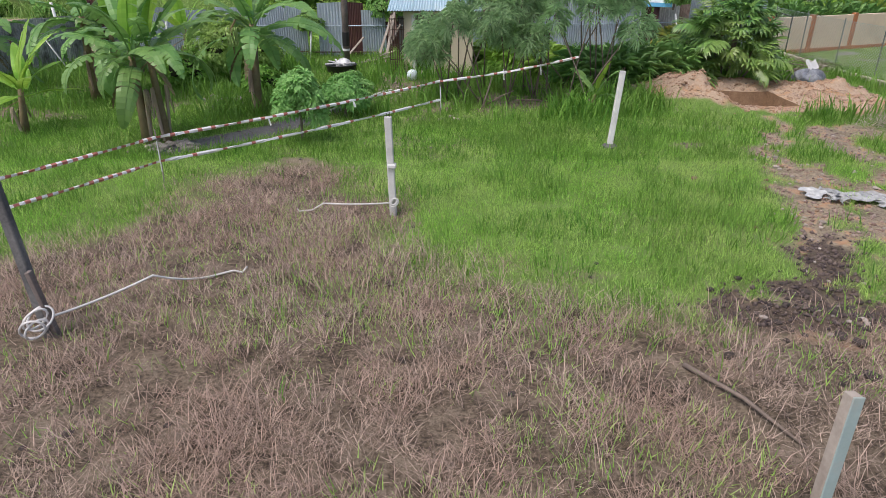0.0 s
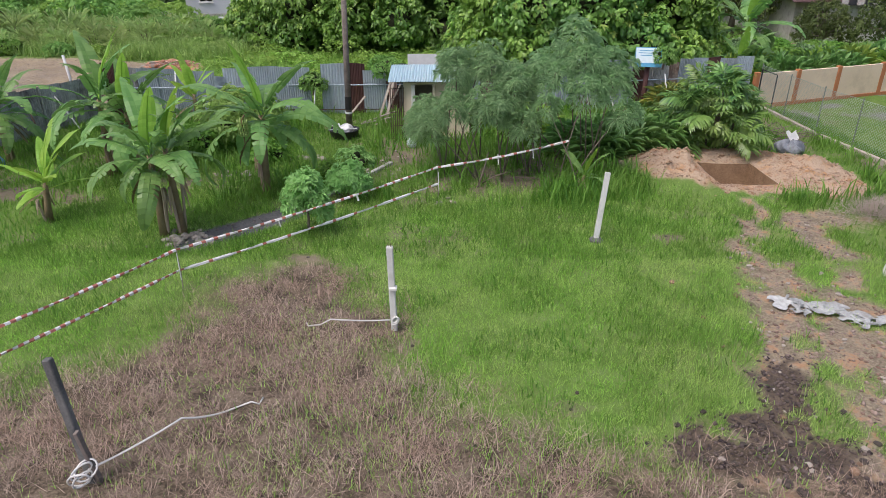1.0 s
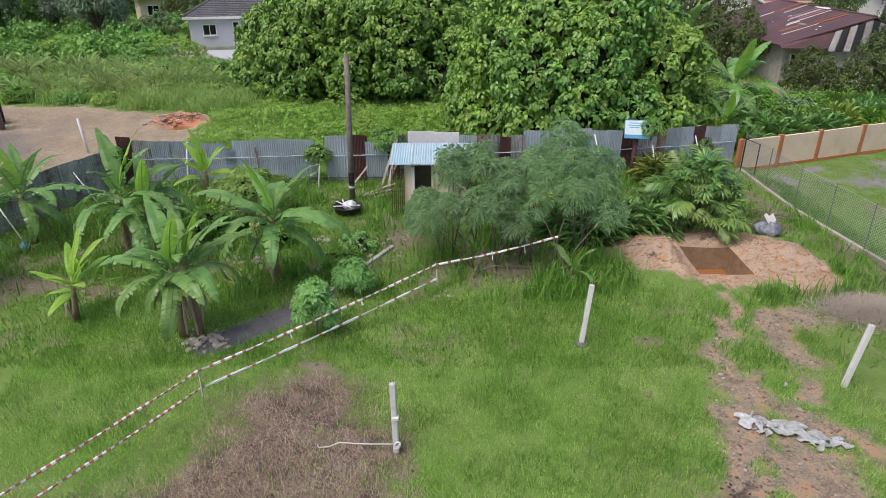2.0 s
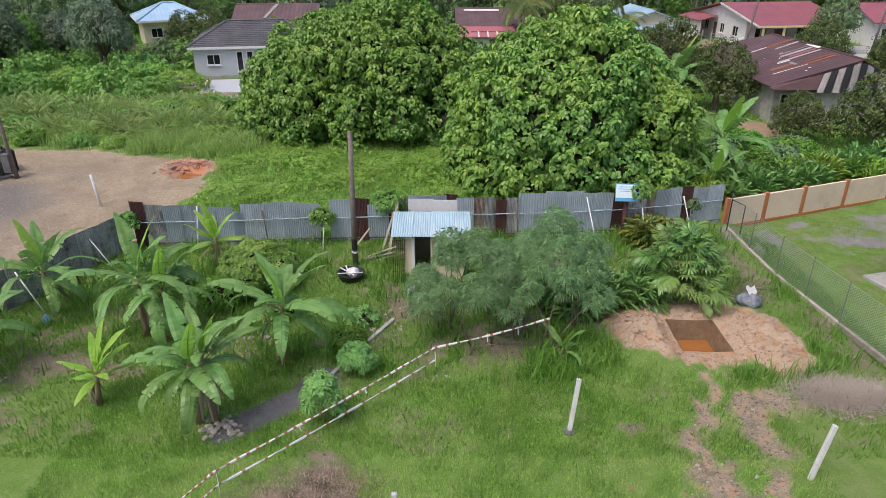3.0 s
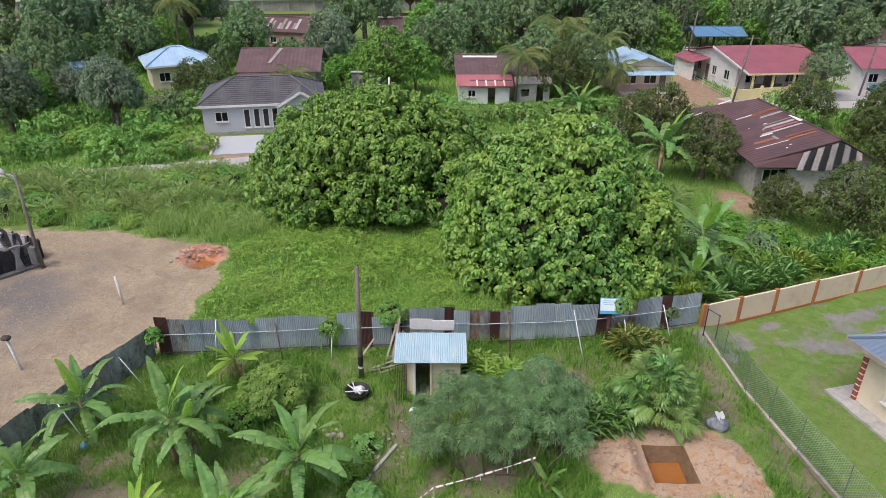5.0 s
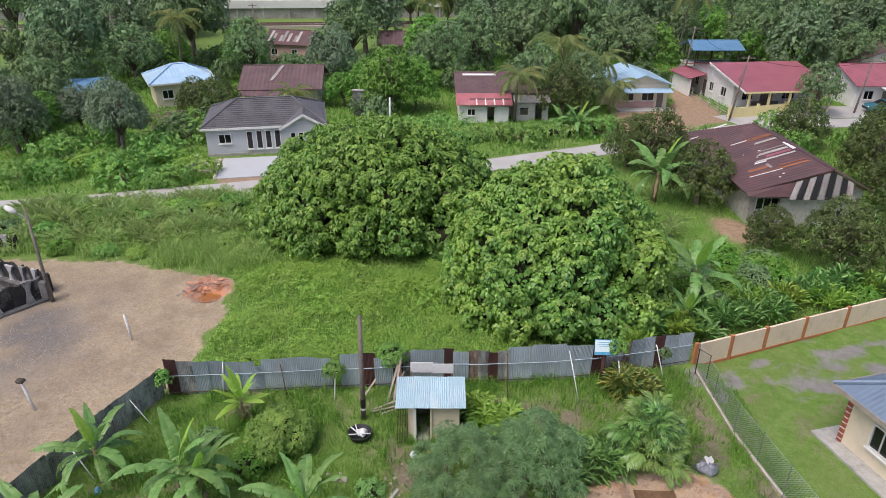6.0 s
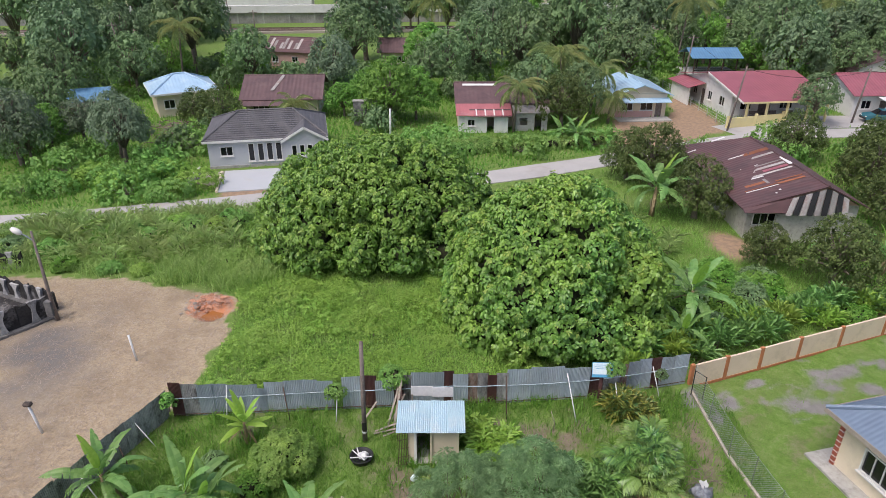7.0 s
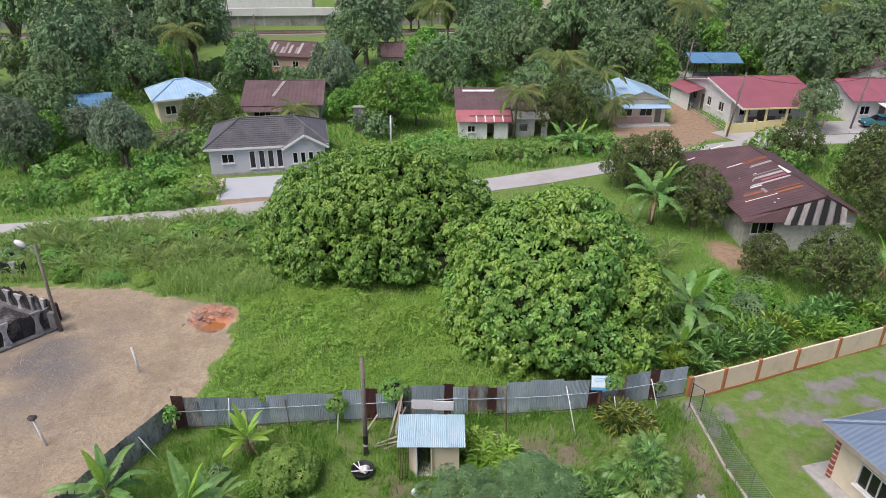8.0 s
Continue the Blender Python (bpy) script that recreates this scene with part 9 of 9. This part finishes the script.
part("pole", Shape().tube([(0, 0, -0.2), (-0.02, -0.1, 2.0), (0.05, -0.2, 5.9)], [0.12, 0.10, 0.06], 10), M["pole"], lamp, "", True)
part("arm", Shape().tube([(0.04, -0.19, 5.3), (-0.3, -0.2, 5.62), (-0.62, -0.2, 5.82)], 0.035, 8), M["zinc"], lamp)
part("box", Shape().box(-0.2, -0.15, 0.9, 0.4, 0.35, 1.0, None, 0, 0.02), M["concrete_dark"], lamp)
part("head", Shape().lathe([(0.0, -0.34), (0.10, -0.3), (0.17, -0.12), (0.17, 0.1), (0.10, 0.28), (0.0, 0.32)], 12, 0, pose(-0.78, -0.2, 5.92, 0, -58, 0)), M["white_paint"], lamp, "white lamp head", True)
for k, (p, lean, h) in enumerate((((-16.3, 29.5), -0.17, 1.6), ((-18.3, 23.8), -0.3, 1.55))):
    pp = thing("white_pipe", (*p, 0), "white pipe standing in the sand" if k == 0 else "white pipe with debris on its top", "pipe", "pipes in the sand")
    part("tube", Shape().tube([(0, 0, -0.2), (lean, 0.05, h)], 0.06, 10), M["pvc"], pp, "", True)
    if k:
        part("debris", Shape().box(lean, 0.05, h + 0.08, 0.4, 0.3, 0.22, None, 0, 0.08), M["mudclod"], pp)


def utility_pole(loc, h, lean, arm=True, mat="pole"):
    t = thing("utility_pole", (*loc, 0), "timber utility pole with crossarm" if arm else "plain pale pole standing in the grass", "pole", "village poles")
    part("shaft", Shape().tube([(0, 0, -0.2), (lean * .5, 0, h / 2), (lean, 0, h)], [0.13, 0.11, 0.09], 8), M[mat], t, "", True)
    if arm:
        part("crossarm", Shape().box(lean, 0, h - 0.35, 1.5, 0.1, 0.1), M[mat], t)
    return t


utility_pole((33.1, 74.8), 7.4, 0.9)
utility_pole((-5.5, 70.4), 3.6, 0.05, False, "pvc")
utility_pole((35.2, 97.5), 7.5, 0.6)
utility_pole((-45.2, 97.0), 9.0, -1.0)
utility_pole((-39.5, 130.0), 10.0, -0.4)
utility_pole((-33.0, 122.0), 8.0, 0.0)
utility_pole((49.5, 78.4), 6.5, 0.6)
for k, (a, b, drop) in enumerate([((34.0, 74.8, 7.1), (50.1, 78.4, 6.2), 0.9), ((34.0, 74.8, 6.9), (35.8, 97.5, 7.2), 0.7), ((34.0, 74.8, 7.0), (36.0, 80.7, 3.6), 0.3), ((50.1, 78.4, 6.2), (75, 84.0, 6.2), 1.0)]):
    thing("overhead_cable", (0, 0, 0), "thin black overhead cable between village poles", "cable", "overhead cables", data=Shape().tube(sag(a, b, drop, 14), 0.022, 5).mesh("overhead_cable", M["dark_metal"]))
r7 = random.Random(31)
for k in range(70):
    a, ln = r7.uniform(0, 6.28), r7.uniform(0.9, 2.2)
    o = Vector((-29.6 + r7.gauss(0, 1.3), 72.5 + r7.gauss(0, 1.6), r7.uniform(0.1, 1.3)))
    thing("dead_branch", o, "grey dry branch on a cleared brush heap", "branch", "village brush heap", data=Shape().tube([(0, 0, 0), (0.5 * ln * math.cos(a), 0.5 * ln * math.sin(a), r7.uniform(-.1, .3)), (ln * math.cos(a + .3), ln * math.sin(a + .3), r7.uniform(-.4, .2))], [0.06, 0.045, 0.015], 5).mesh("dead_branch", M["twig"]))
pil = thing("gate_pillar", (-9.5, 77.0, 0), "old stained concrete pillar in the grass", "pillar")
part("shaft", Shape().box(0, 0, 1.4, 1.5, 0.5, 2.9, None, 0, 0.03), M["concrete_dark"], pil)
part("cap", Shape().box(0, 0, 2.9, 1.65, 0.62, 0.14, None, 0, 0.02), M["concrete"], pil)


def car(loc, rz, paint, label):
    t = thing("parked_car", (*loc, 0.08), label, "car", "parked cars", rz=rz)
    prof = [(-2.1, 0.35), (-2.1, 0.8), (-1.9, 0.95), (-1.1, 1.0), (1.0, 1.0), (1.9, 0.85), (2.1, 0.65), (2.1, 0.35)]
    n = len(prof)
    part("body", Shape().add([(x, s * 0.82, z) for s in (-1, 1) for x, z in prof], [tuple(range(n)), tuple(reversed(range(n, 2 * n)))] + [(i, n + i, n + (i + 1) % n, (i + 1) % n) for i in range(n)]), paint, t)
    cab = [(-1.6, 0.97), (-1.25, 1.42), (0.35, 1.42), (1.0, 0.97)]
    part("cabin", Shape().add([(x, s * (0.76 if z < 1.2 else 0.62), z) for s in (-1, 1) for x, z in cab], [(0, 1, 2, 3), (7, 6, 5, 4), (0, 4, 5, 1), (2, 6, 7, 3)]), M["glass_dark"], t, "dark glass cabin")
    part("roof", Shape().box(-0.45, 0, 1.44, 1.5, 1.2, 0.05, None, 0, 0.02), paint, t)
    for x in (-1.3, 1.3):
        for s in (-1, 1):
            wh = part("wheel", Shape().tube([(x, s * 0.70, 0.31), (x, s * 0.86, 0.31)], 0.31, 16), M["black_rubber"], t)
            part("rim", Shape().tube([(x, s * 0.85, 0.31), (x, s * 0.875, 0.31)], 0.18, 12), M["zinc"], wh)
    part("bumper", Shape().box(2.1, 0, 0.48, 0.1, 1.6, 0.2, None, 0, 0.03).box(-2.1, 0, 0.48, 0.1, 1.6, 0.2, None, 0, 0.03), M["dark_metal"], t)
    for s in (-1, 1):
        part("headlight", Shape().box(2.06, s * 0.6, 0.72, 0.08, 0.3, 0.12, None, 0, 0.03), M["white_paint"], t)
    return t


car((-8.5, 63.6), 20, plain("dark_blue_car_paint", (0.02, 0.025, 0.05), 0.25), "dark blue car parked on the grass")
car((53.2, 78.9), 175, plain("teal_car_paint", (0.04, 0.16, 0.20), 0.25), "teal car parked before a red-roofed house")
car((57.5, 79.2), 90, plain("blue_car_paint", (0.03, 0.07, 0.16), 0.25), "blue car parked under a porch")

# raised railway wall in the distance
via = thing("railway_viaduct", kind="structure", label="long pale concrete railway wall with dark stains", category="viaduct")
VA, VB = Vector((-150, 158, 0)), Vector((150, 186, 0))
vtf = Matrix.Translation((VA + VB) / 2) @ Matrix.Rotation(math.atan2((VB - VA).y, (VB - VA).x), 4, "Z")
part("stained_wall", Shape().box(0, 0.4, 1.2, 300, 0.6, 2.6, vtf), surface("stained_retaining_wall", (0.42, 0.40, 0.37), (0.24, 0.23, 0.21), 0.9, 0, 3, 0.35, 0.9, 0.01, (0.12, 0.11, 0.10), 0.7), via)
part("parapet", Shape().box(0, 0.0, 3.3, 300, 0.9, 1.7, vtf), surface("pale_parapet", (0.78, 0.77, 0.74), (0.66, 0.65, 0.62), 0.85, 0, 3, 0.3, 0.6, 0.005, (0.36, 0.34, 0.31), 0.3), via)
part("deck", Shape().box(0, 5.5, 2.9, 300, 10.5, 0.6, vtf), M["concrete"], via)
for k in range(49):
    part("pier", Shape().box(-147 + 6.1 * k, 0.02, 1.2, 0.35, 0.3, 2.6, vtf), M["concrete"], via)
bed = thing("railway_track", kind="structure", label="railway tracks on a low ballast bed", category="railway")
part("ballast", Shape().box(0, -14.5, 0.25, 300, 6.0, 0.5, vtf), M["stone"], bed)
for off in (-16.6, -15.2, -13.6, -12.2):
    part("rail", Shape().box(0, off, 0.56, 300, 0.14, 0.16, vtf), M["rust_metal"], bed)
for k, (px, py, L, H, c) in enumerate([(-62, 192, 26, 9, "white_paint"), (-30, 196, 22, 10, "pink_paint"), (-4, 200, 24, 9, "grey_paint"), (22, 200, 20, 8, "cream_paint"), (-95, 190, 26, 9, "cream_paint")]):
    bl = thing("distant_building", (px, py, 0), "distant long pale building behind the railway", "building", "distant buildings", rz=5)
    shell(bl, L, 8.0, H, 0.25, M[c], [(1.5 + 3.2 * i, H - 3.2, 1.6, 1.4, 1) for i in range(int(L / 3.3))])
    gable(bl, L, 8.0, H, 1.8, 0.7, M["roof_brown"], True, M[c])
